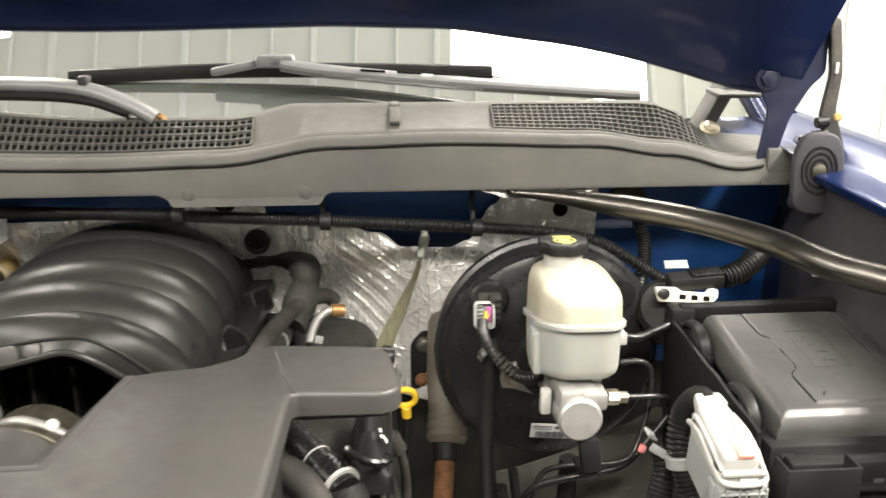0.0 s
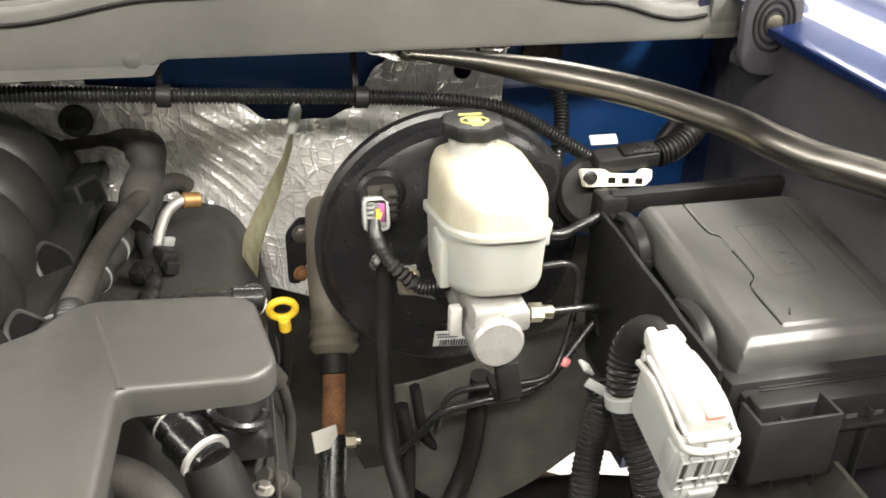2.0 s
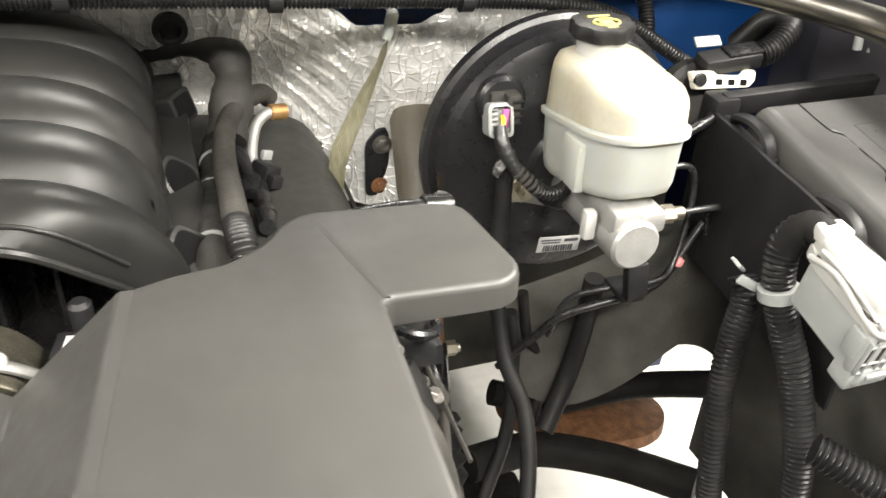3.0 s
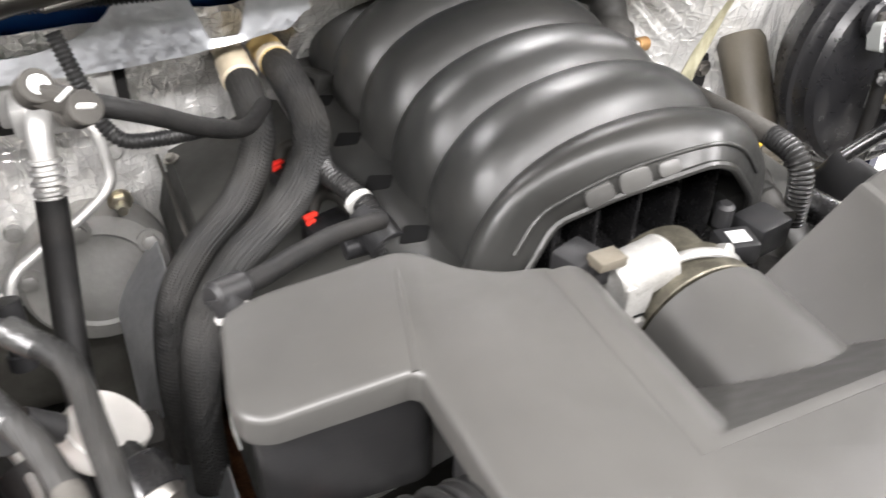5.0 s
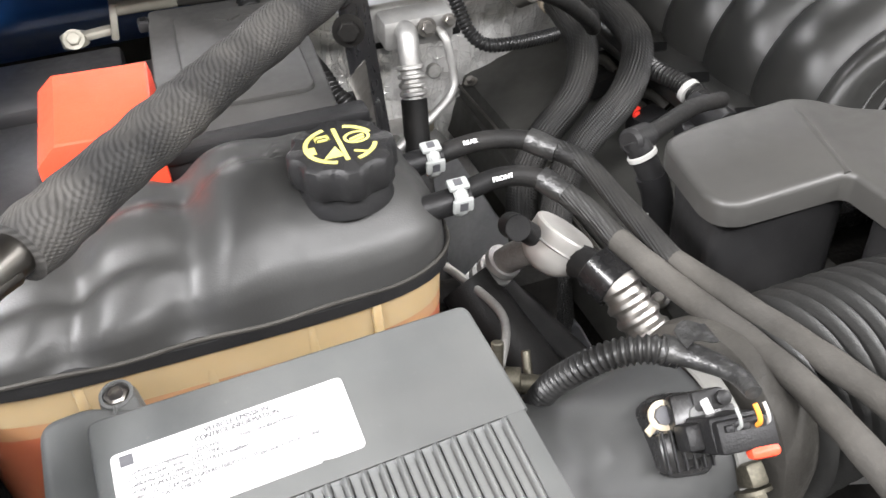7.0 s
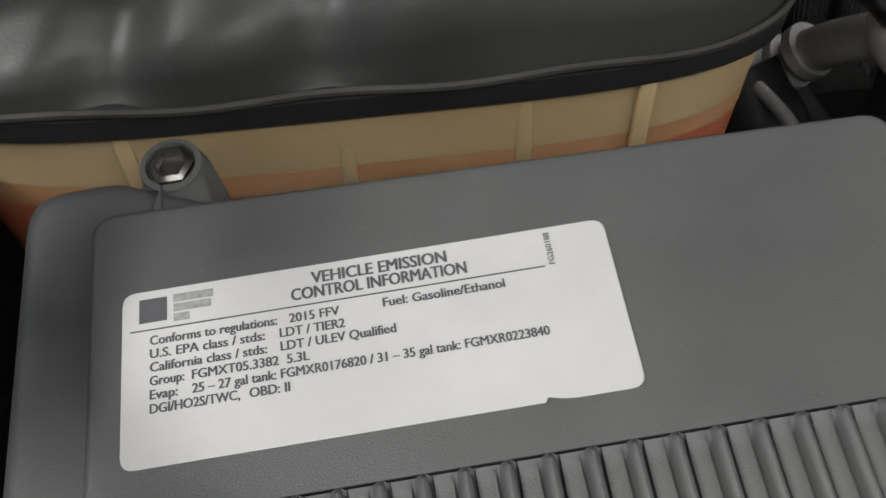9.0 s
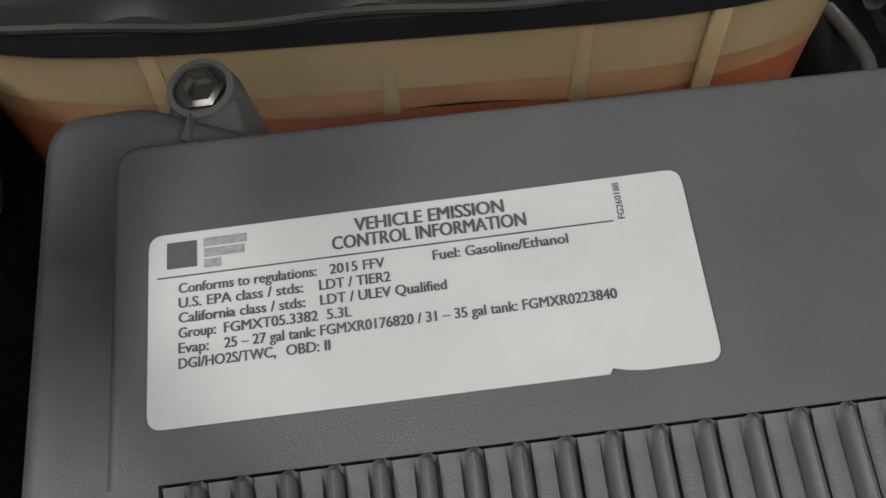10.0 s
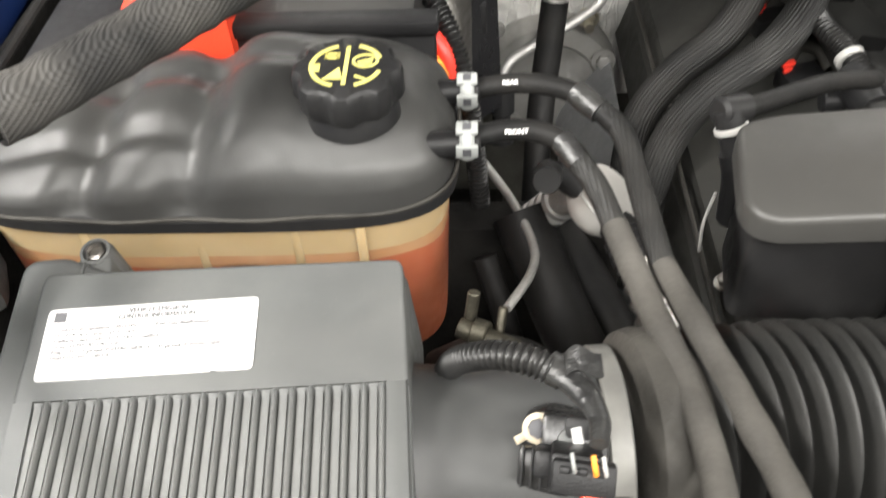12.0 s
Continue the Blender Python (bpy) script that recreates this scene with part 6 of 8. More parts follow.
# driver side of the manifold: harness, fuel line and breather
solo("engine_harness", tube([(0.120, 1.01, 1.070), (0.160, 1.005, 1.088), (0.197, 0.998, 1.090), (0.222, 0.982, 1.080), (0.231, 0.966, 1.062), (0.226, 0.945, 1.040), (0.212, 0.90, 1.012)], 0.0215, 0.006, 14, uneven=0.18), M_wrap, "wrapped black engine harness behind the manifold", "cable")
sc = thing("vent_hose", (0.25, 0.945, 1.04), "slim grey-black rubber hose along the manifold", "hose")
part("hose", tube([(0.268, 0.975, 1.022), (0.258, 0.966, 1.033), (0.238, 0.940, 1.038), (0.219, 0.905, 1.037), (0.207, 0.850, 1.040), (0.201, 0.780, 1.050), (0.199, 0.715, 1.059), (0.197, 0.645, 1.068)], 0.0108, 0.006, 18), M_oldrubber, sc)
part("corrugated_end", tube([(0.197, 0.648, 1.068), (0.198, 0.618, 1.064), (0.200, 0.605, 1.045), (0.200, 0.60, 1.00)], 0.0108, pitch=0.0042, amp=0.002, seg=14), M_corrugated, sc, "corrugated lower end")
solo("engine_harness", tube([(0.205, 0.93, 1.000), (0.196, 0.85, 1.008), (0.185, 0.75, 1.022), (0.178, 0.66, 1.036), (0.170, 0.59, 1.015)], 0.0145, 0.005, 14, uneven=0.35), M_wrap, "bundled black engine harness beside the manifold", "cable")
for x, y, hz in ((0.197, 0.86, 1.007), (0.189, 0.785, 1.017), (0.1785, 0.665, 1.0355)):
    solo("harness_band", lathe([(0.0166, 0), (0.0166, 0.0032)], align((x, y, hz), (x + 0.014, y + 0.1, hz - 0.012)), 20), M_greyp, "grey band round the engine harness", "band", "harness bands")
fl = thing("fuel_line", (0.26, 0.93, 1.0), "short steel fuel line with a brass nut", "fuel line")
part("line", tube([(0.236, 0.895, 0.985), (0.238, 0.910, 0.996), (0.246, 0.932, 1.010), (0.258, 0.944, 1.017), (0.270, 0.950, 1.018)], 0.0062, 0.004, 12), M_alu, fl)
part("nut", rod((0.264, 0.947, 1.018), (0.282, 0.953, 1.015), 0.0090), M_brass, fl, "brass nut")
part("quick_connector", merged(rod((0.240, 0.89, 0.985), (0.235, 0.862, 0.965), 0.009), box((0.232, 0.855, 0.962), (0.02, 0.02, 0.02), 0.003)), M_black, fl)
sh = thing("sensor_harness", (0.235, 0.90, 0.98), "taped black sensor harness with small connectors beside the manifold", "cable")
part("trunk", tube([(0.218, 0.915, 1.005), (0.226, 0.885, 0.992), (0.232, 0.850, 0.985), (0.236, 0.810, 0.985), (0.232, 0.760, 0.990)], 0.0085, 0.004, 12, uneven=0.35), M_tape, sh)
part("connector", merged(box((0.246, 0.868, 0.990), (0.020, 0.026, 0.018), 0.003, (0, 20, 30)), box((0.252, 0.852, 0.986), (0.014, 0.012, 0.014), 0.002, (0, 20, 30))), M_black, sh)
part("connector", merged(box((0.226, 0.826, 0.998), (0.018, 0.022, 0.016), 0.003, (15, 0, -20))), M_glossblack, sh)
part("grey_clip", box((0.250, 0.884, 1.000), (0.012, 0.006, 0.010), 0.001, (0, 20, 30)), M_greyp, sh, "pale grey lock")
for k, (y, r) in enumerate(((0.905, 0.0098), (0.84, 0.0094), (0.79, 0.0094))):
    part("tape_turn", lathe([(r, 0), (r * 1.04, 0.002), (r, 0.007)], align((0.222 + 0.012 * min(1, k), y, 0.998 - 0.010 * min(1, k)), (0.228 + 0.012 * min(1, k), y - 0.05, 0.985)), 14), M_tape, sh)

bh = thing("breather_pipe", (0.30, 0.575, 1.09), "glossy black breather pipe with a white ring", "pipe")
part("pipe", tube([(0.225, 0.590, 1.072), (0.250, 0.578, 1.098), (0.268, 0.573, 1.106), (0.300, 0.575, 1.107), (0.332, 0.578, 1.104)], 0.0068, 0.005, 12), M_glossblack, bh)
part("elbow", merged(rod((0.322, 0.577, 1.105), (0.344, 0.579, 1.102), 0.0092), rod((0.338, 0.579, 1.106), (0.336, 0.606, 1.078), 0.0092)), M_glossblack, bh)
part("white_ring", lathe([(0.0108, 0), (0.0108, 0.003)], align((0.3365, 0.598, 1.088), (0.336, 0.608, 1.083)), 20), M_whitep, bh)
oc = thing("oil_filler", (0.30, 0.58, 0.97), "black oil filler moulding with a white oil can mark", "oil filler")
part("moulding", sheet(lambda u, v: (0.300 + 0.044 * u, 0.575 + 0.11 * v, 0.975 + 0.042 * math.sin(math.pi * min(1, max(0, u * 1.15))) ** 0.7 * min(1, 6 * v, 6 * (1 - v)) - (0.02 if u > 0.97 else 0)), 30, 30, 0.02, (0, 0, -1)), M_black, oc, "rounded black moulding", 60)
part("filler_lip", tube([(0.318 + 0.020 * math.cos(a), 0.578 + 0.016 * math.sin(a), 1.000 - 0.006 * math.cos(a)) for a in [math.pi * (1.0 + 1.1 * i / 16) for i in range(17)]], 0.0045, 0.004, 8), M_glossblack, oc)
part("mark", merged(box((0.3325, 0.592, 1.0105), (0.004, 0.005, 0.001), 0, (0, 30, 10)), box((0.336, 0.588, 1.0082), (0.0016, 0.010, 0.001), 0, (0, 30, 10)), box((0.3305, 0.603, 1.0118), (0.002, 0.007, 0.001), 0, (0, 30, 10))), M_whiteink, oc, "white printed oil can mark")
cl = thing("coolant_pipe", (0.27, 0.59, 0.97), "black quick-joint pipe with white rings", "pipe")
pa, pb = Vector((0.232, 0.640, 0.999)), Vector((0.296, 0.553, 0.974))
part("pipe", rod(pa, pb, 0.0165, seg=28), M_glossblack, cl)
part("socket", rod(pa.lerp(pb, 0.66), pa.lerp(pb, 0.92), 0.0200, seg=28), M_glossblack, cl)
part("ring", lathe([(0.0170, 0), (0.0170, 0.0020)], align(pa.lerp(pb, 0.52), pb), 26), M_whitep, cl)
part("clip_ring", lathe([(0.0208, 0), (0.0208, 0.0040)], align(pa.lerp(pb, 0.90), pb), 26), M_whitep, cl, "cream locking clip")
part("boot", lathe([(0.020, 0), (0.0215, 0.008), (0.0225, 0.022), (0.0225, 0.05)], align(pa.lerp(pb, 0.95), pb + Vector((0.004, -0.006, -0.02))), 28), M_rubber, cl)
solo("heater_hose_low", tube([(0.205, 0.475, 1.046), (0.235, 0.470, 1.052), (0.262, 0.458, 1.046), (0.282, 0.440, 1.022), (0.293, 0.425, 0.975), (0.297, 0.415, 0.90), (0.297, 0.41, 0.78)], 0.0135, 0.008, 16), M_oldrubber, "grey rubber hose bending down beside the cover", "hose")
solo("yellow_tie", tube([(0.262, 0.50, 0.93), (0.268, 0.49, 0.915), (0.264, 0.485, 0.90)], 0.0022, 0.003, 6), M_yellowink, "small yellow cable tie end below the cover", "cable tie")
for q, d, r in ((Vector((0.341, 0.703, 0.951)), Vector((0, 0, 0)), 0.0055), (Vector((0.343, 0.600, 0.905)), Vector((-0.004, -0.03, -0.01)), 0.0055)):
    solo("plug_lead", tube([q + Vector((0.010, 0.006, -0.018)), q + Vector((0.016, 0.010, -0.045)), q + Vector((0.018, 0.014, -0.090)) + d, q + Vector((0.008, 0.010, -0.16)) + d * 2], r, 0.006, 10), M_oldrubber, "grey spark plug lead", "cable", "spark plug leads")
    solo("plug_boot", merged(rod(q, q + Vector((0.010, 0.006, -0.022)), 0.0105), rod(q + Vector((-0.012, -0.004, 0.012)), q + Vector((0.004, 0.002, -0.008)), 0.0085)), M_oldrubber, "grey spark plug boot", "boot", "spark plug boots")
# lower right: frame, hub, hoses
lo = thing("front_suspension", (0.66, 0.85, 0.42), "rusty hub and dark suspension parts below the booster", "suspension")
part("hub", lathe([(0.10, 0), (0.13, 0.012), (0.13, 0.03), (0.085, 0.045), (0.06, 0.05)], pose(0.70, 0.92, 0.46, -18, 8, 0), 40), M_rust, lo, "rusty round hub")
part("arm", tube([(0.46, 0.78, 0.58), (0.56, 0.80, 0.56), (0.66, 0.76, 0.55), (0.74, 0.68, 0.56)], 0.024, 0.02, 12), M_block, lo)
part("spring_seat", tube([(0.52, 0.86, 0.62), (0.60, 0.84, 0.60), (0.70, 0.80, 0.64), (0.76, 0.72, 0.70)], 0.018, 0.02, 12), M_rubber, lo)
part("frame_rail", box((0.52, 0.20, 0.40), (0.09, 1.3, 0.14), 0.01), M_block, lo)
solo("frame_rail", box((-0.50, 0.5, 0.50), (0.09, 1.4, 0.14), 0.01), M_block, "dirty black steel frame rail", "frame rail")
for pts, r in (([(0.475, 0.735, 0.86), (0.482, 0.73, 0.80), (0.47, 0.70, 0.72), (0.43, 0.66, 0.66)], 0.008), ([(0.49, 0.74, 0.88), (0.50, 0.735, 0.82), (0.52, 0.73, 0.78), (0.50, 0.70, 0.70)], 0.006), ([(0.55, 0.70, 0.915), (0.548, 0.705, 0.84), (0.535, 0.70, 0.78), (0.50, 0.67, 0.74)], 0.011)):
    solo("brake_hose", tube(pts, r, 0.008, 10), M_rubber, "black hose below the master cylinder", "hose", "lower hoses")

# ---- passenger side: coolant tank ----
TKX0, TKX1, TKY0, TKY1, TKZ = -0.815, -0.508, 0.455, 0.605, 1.124


def tank_ring(a, k=1.0, scallop=0.0):
    """Rounded oblong outline of the tank at the angle a."""
    cx, cy, hx, hy = (TKX0 + TKX1) / 2, (TKY0 + TKY1) / 2, (TKX1 - TKX0) / 2, (TKY1 - TKY0) / 2
    c, s = math.cos(a), math.sin(a)
    n = 4.2
    r = (abs(c) ** n + abs(s) ** n) ** (-1 / n)
    x, y = cx + hx * r * c * k, cy + hy * r * s * k
    if scallop:
        for g, w in ((-0.734, 1.0), (-0.668, 1.0), (-0.603, 0.25)):
            y += (1 if y < cy else -1) * scallop * w * math.exp(-((x - g) / 0.014) ** 2)
    return x, y


TANK_SIDE = [(0.0, 1.0, 0.0), (0.10, 1.0, 0.10), (0.30, 0.985, 0.36), (0.42, 0.93, 0.52), (0.60, 0.72, 0.76), (0.75, 0.50, 0.90), (0.9, 0.2, 0.985), (1.0, 0.0, 1.0)]


def tank_top(u, v):
    a = 2 * math.pi * u
    k = sum(lerp_table(min(1, max(0, v + d)), [(t, q) for t, q, h in TANK_SIDE]) for d in (-0.06, -0.03, 0, 0.03, 0.06)) / 5 if 0 < v < 1 else 1.0 - v
    rise = sum(lerp_table(min(1, max(0, v + d)), [(t, h) for t, q, h in TANK_SIDE]) for d in (-0.06, -0.03, 0, 0.03, 0.06)) / 5 if 0 < v < 1 else v
    x1, y1 = tank_ring(a, 1.0, 0.011 * math.sin(math.pi * min(1, v * 1.1 + 0.06)))
    x = -0.6615 + (x1 + 0.6615) * (0.66 + 0.34 * k)
    y = 0.530 + (y1 - 0.530) * k
    top = 0.058 + 0.008 * math.sin((x + 0.70) * 20)
    top -= 0.014 * max(0, min(1, (-0.72 - x) / 0.09)) ** 1.3
    k_ = min(1.0, max(0.0, (-0.618 - x) / 0.05))
    top -= 0.010 * k_ * k_ * (3 - 2 * k_)
    lean = 0.012 * rise
    for g, d in ((-0.734, 0.012), (-0.668, 0.011), (-0.603, 0.003)):
        top -= d * math.exp(-((x - g - lean) / 0.014) ** 2)
    if x < -0.655 and v > 0.3:
        # a stepped shoulder runs along the two outer lobes
        top -= 0.006 * math.exp(-((y - 0.492) / 0.008) ** 2) * min(1, (-0.655 - x) / 0.02)
    top -= 0.006 * math.exp(-((y - 0.545) / 0.012) ** 2) * (1 if x < -0.60 else 0)
    return (x, y, TKZ + top * rise)


tk = thing("coolant_tank", (-0.66, 0.53, 1.0), "coolant surge tank, black lobed top on amber translucent base", "coolant tank")
part("upper_shell", sheet(tank_top, 220, 60), material("satin_black_tank_plastic", (0.025, 0.025, 0.0243), (0.034, 0.034, 0.033), 10, 0.41, 0.51, bump=0.12, bump_scale=900, dust=0.03), tk, "glossy black blow-moulded top", 70)
part("seam_flange", loft([[(*tank_ring(2 * math.pi * i / 96, k), zz) for i in range(96)] for k, zz in ((0.985, TKZ - 0.007), (1.014, TKZ - 0.006), (1.016, TKZ - 0.002), (1.012, TKZ + 0.002), (0.99, TKZ + 0.003))]), M_black, tk, "moulded seam flange")
part("seam_line", tube([(*tank_ring(2 * math.pi * i / 96, 1.015), TKZ + 0.0035 + 0.0022 * math.sin(40 * tank_ring(2 * math.pi * i / 96)[0]) ** 2) for i in range(97)], 0.0014, 0.006, 6), M_oldrubber, tk)
part("amber_base", loft([[(*tank_ring(2 * math.pi * i / 96, k), zz) for i in range(96)] for k, zz in ((0.969, 1.094), (0.973, 1.102), (0.978, TKZ - 0.006))]), M_tank, tk, "amber translucent wall")
part("stained_band", loft([[(*tank_ring(2 * math.pi * i / 96, k), zz + 0.0015 * math.sin(i * 0.7)) for i in range(96)] for k, zz in ((0.966, 1.084), (0.969, 1.095))]), M_stain, tk, "brownish stained band at the coolant level")
part("coolant_level", loft([[(*tank_ring(2 * math.pi * i / 96, k), zz) for i in range(96)] for k, zz in ((0.88, 0.975), (0.935, 0.985), (0.9655, 1.086))]), M_coolant, tk, "orange coolant behind the wall")
for x in (-0.735, -0.665, -0.605, -0.565):
    part("wall_rib", box((x, 0.4585, 1.100), (0.006, 0.003, 0.036), 0.0012), M_tank, tk)
part("filler_neck", lathe([(0.028, 0), (0.026, 0.012), (0.0245, 0.014)], pose(-0.566, 0.498, 1.172), 32), M_black, tk)
cap = part("cap", lathe([(0.024, 0), (0.029, 0.002), (0.0305, 0.005), (0.0305, 0.016), (0.0295, 0.0200), (0.0275, 0.0215), (0.004, 0.0215)], pose(-0.566, 0.496, 1.1845), 96, wave=lambda a, h: 1 + 0.060 * max(-1.0, min(0.5, 1.3 * math.cos(8 * a)))), M_black, tk, "black eight-lobed pressure cap with yellow symbols")
zc = 1.2063
ci = Vector((-0.566, 0.496, zc))


def arc(r, a0, a1, w):
    return tube([ci + Vector((r * math.cos(radians(a0 + (a1 - a0) * i / 14)), r * math.sin(radians(a0 + (a1 - a0) * i / 14)), 0)) for i in range(15)], w, 0.0015, 6, flat=0.3)


prints = [arc(0.0195, 20, 72, 0.0015), arc(0.0195, 108, 165, 0.0015), arc(0.0195, 165, 252, 0.0015), arc(0.0195, 288, 342, 0.0015),
          box(ci + Vector((0, 0, 0)), (0.0024, 0.036, 0.0006), 0), tube([ci + Vector((0.0105 + 0.0068 * math.cos(i * math.pi / 10), 0.004 + 0.0058 * math.sin(i * math.pi / 10), 0)) for i in range(21)], 0.0010, 0.0015, 6, flat=0.3),
          box(ci + Vector((0.0105, 0.004, 0)), (0.009, 0.0018, 0.0006), 0, (0, 0, 20)), box(ci + Vector((0.0105, 0.001, 0)), (0.008, 0.0014, 0.0006), 0, (0, 0, 20)),
          prism([(-0.012, -0.013), (-0.001, -0.013), (-0.0035, -0.002)], -0.0003, 0.0004, 0, Matrix.Translation(ci)),
          box(ci + Vector((-0.0085, 0.0075, 0)), (0.008, 0.002, 0.0006), 0), box(ci + Vector((-0.0085, 0.0115, 0)), (0.008, 0.0016, 0.0006), 0), box(ci + Vector((-0.012, 0.0095, 0)), (0.0014, 0.006, 0.0006), 0), box(ci + Vector((-0.005, 0.0095, 0)), (0.0014, 0.006, 0.0006), 0),
          box(ci + Vector((-0.0165, -0.002, 0)), (0.004, 0.007, 0.0006), 0), box(ci + Vector((0.009, -0.012, 0)), (0.008, 0.0014, 0.0006), 0, (0, 0, -30))]
part("cap_print", merged(*prints), M_yellowink, cap, "yellow printed warning symbols")
for y in (0.543, 0.492):
    part("hose_port", rod((-0.53, y, 1.151), (-0.492, y, 1.153), 0.0085), M_black, tk)
part("side_bracket", box((-0.818, 0.46, 1.09), (0.03, 0.05, 0.07), 0.012, (0, 0, 25)), M_airbox, tk, "grey mounting lug")

# tank hoses
for pts, sleeve, word, yy in (
    ([(-0.508, 0.543, 1.152), (-0.465, 0.546, 1.156), (-0.430, 0.536, 1.153), (-0.407, 0.510, 1.146), (-0.400, 0.465, 1.137), (-0.394, 0.413, 1.129), (-0.382, 0.366, 1.130), (-0.369, 0.315, 1.131), (-0.358, 0.270, 1.129), (-0.345, 0.20, 1.12), (-0.335, 0.12, 1.09)], 5, "REAR", 0.543),
    ([(-0.508, 0.492, 1.154), (-0.470, 0.497, 1.158), (-0.443, 0.490, 1.153), (-0.427, 0.466, 1.143), (-0.417, 0.440, 1.133), (-0.406, 0.390, 1.130), (-0.396, 0.340, 1.131), (-0.391, 0.295, 1.132), (-0.390, 0.23, 1.125), (-0.392, 0.13, 1.09)], 4, "FRONT", 0.492)):
    hs = thing("coolant_hose", pts[0], "black rubber coolant hose with braided and foam sleeves", "hose", "coolant tank hoses")
    part("rubber", tube(pts[:4], 0.0066, 0.004, 16), M_rubber, hs, "smooth black rubber end")
    part("braid", tube(pts[2:sleeve + 1], 0.0072, 0.004, 18, uneven=0.05), M_weave, hs, "braided fabric sleeve")
    part("tape_band", tube([Vector(pts[2]).lerp(Vector(pts[3]), f) for f in (-0.1, 0.2, 0.5)], 0.0076, 0.002, 20, uneven=0.15), M_wrinkle, hs)
    part("foam_sleeve", tube(pts[sleeve:], 0.0077, 0.005, 18, uneven=0.08), M_foam, hs, "dusty grey foam sleeve")
    p = Vector(pts[0])
    cp = part("spring_clamp", merged(tube([p + Vector((0.008, 0.0098 * math.cos(i * math.pi / 10), 0.0098 * math.sin(i * math.pi / 10))) for i in range(21)], 0.0022, 0.003, 8, flat=2.0, up=(1, 0, 0)), box(p + Vector((0.008, -0.002, 0.0112)), (0.013, 0.009, 0.003), 0.001, (15, 0, 0)), box(p + Vector((0.008, -0.0105, 0.001)), (0.013, 0.003, 0.010), 0.001, (10, 0, 0)), box(p + Vector((0.008, -0.0075, 0.0075)), (0.005, 0.009, 0.003), 0.001, (45, 0, 0))), M_greyp, hs, "pale steel spring clamp")
    part("clamp_slot", merged(box(p + Vector((0.008, -0.002, 0.0129)), (0.005, 0.005, 0.0006), 0, (15, 0, 0)), box(p + Vector((0.008, -0.0122, 0.001)), (0.005, 0.0006, 0.006), 0, (10, 0, 0))), M_ink, cp)
    tm = pose(p.x + 0.030, p.y - 0.0045, p.z + 0.0082, 40, 0, 2)
    part("print", text_mesh(word, 0.0042, tm, 0.0001, 0.00012), M_whiteink, hs, "white printed word")

# ---- airbox ----
AB = pose(-0.6329, 0.3301, 1.1446, 11.5, -2.7, 1.9)



ax = thing("air_filter_box", (-0.63, 0.27, 1.0), "grey plastic air filter box with a ribbed lid and sticker", "air filter box")
RIB_Y, RIB_P, RIB_X = -0.0070, 0.00847, -0.0675
lid_edge = roundpoly([(-0.0850, 0.0648), (0.1030, 0.0595), (0.1060, -0.02), (0.110, -0.22), (-0.072, -0.22), (-0.083, -0.05)], 0.006, 4)
part("lid_base", prism(lid_edge, -0.05, -0.0072, 0.001, AB), M_airbox, ax)
lid_bm = prism(roundpoly([(-0.0850, 0.0648), (0.1030, 0.0595), (0.1056, RIB_Y), (-0.0842, RIB_Y)], [0.006, 0.006, 0.0005, 0.0005], 4), -0.0075, 0.0, 0.0022, seg=3)
for v in lid_bm.verts:
    if v.co.y < RIB_Y + 0.0028 and v.co.z > -0.005:
        v.co.y, v.co.z = RIB_Y, 0.0
bmesh.ops.remove_doubles(lid_bm, verts=lid_bm.verts, dist=0.00005)
bmesh.ops.transform(lid_bm, matrix=AB, verts=lid_bm.verts)
part("lid", lid_bm, M_airbox, ax, "flat grey lid")
part("lid_border", prism([(-0.0842, RIB_Y + 0.003), (-0.0748, RIB_Y + 0.003), (-0.0670, -0.22), (-0.0725, -0.22), (-0.083, -0.05)], -0.0075, -0.0001, 0.0, AB), M_airbox, ax)
part("lid_border", prism([(0.0945, RIB_Y + 0.003), (0.1045, RIB_Y + 0.003), (0.110, -0.22), (0.0945, -0.22)], -0.0075, -0.0001, 0.0015, AB), M_airbox, ax)
part("lower_flange", prism(roundpoly([(-0.1125, 0.0885), (-0.088, 0.0890), (-0.060, 0.0765), (0.0, 0.0700), (0.103, 0.0655), (0.112, -0.22), (-0.116, -0.22)], [0.013, 0.004, 0.006, 0.004, 0.008, 0.004, 0.004], 5), -0.10, -0.020, 0.006, AB, seg=4), M_airbox, ax, "rounded lower rim of the housing")
BOSS = AB @ pose(-0.0745, 0.0935, -0.0255)
part("screw_boss", merged(lathe([(0.0105, -0.04), (0.0098, -0.006), (0.0086, 0.0), (0.0070, 0.0004), (0.0066, -0.004)], BOSS, 32, caps=False), prism(roundpoly([(-0.086, 0.070), (-0.062, 0.070), (-0.0655, 0.092), (-0.0835, 0.092)], 0.004), -0.05, -0.0265, 0.003, AB)), M_airbox, ax, "rounded screw boss", 50)
part("screw", merged(lathe([(0.0064, -0.004), (0.0064, 0.0002), (0.0050, 0.0012), (0.0040, 0.0012), (0.0036, -0.002)], BOSS, 6), lathe([(0.0068, -0.005), (0.0068, -0.0012), (0.003, -0.0011)], BOSS, 24)), M_brace, ax, "dirty hex socket screw")
part("boss_gusset", prism([(-0.0775, 0.0755), (-0.0745, 0.0740), (-0.0750, 0.0830)], -0.03, -0.0185, 0.0008, AB), M_airbox, ax)
RIBS = 20
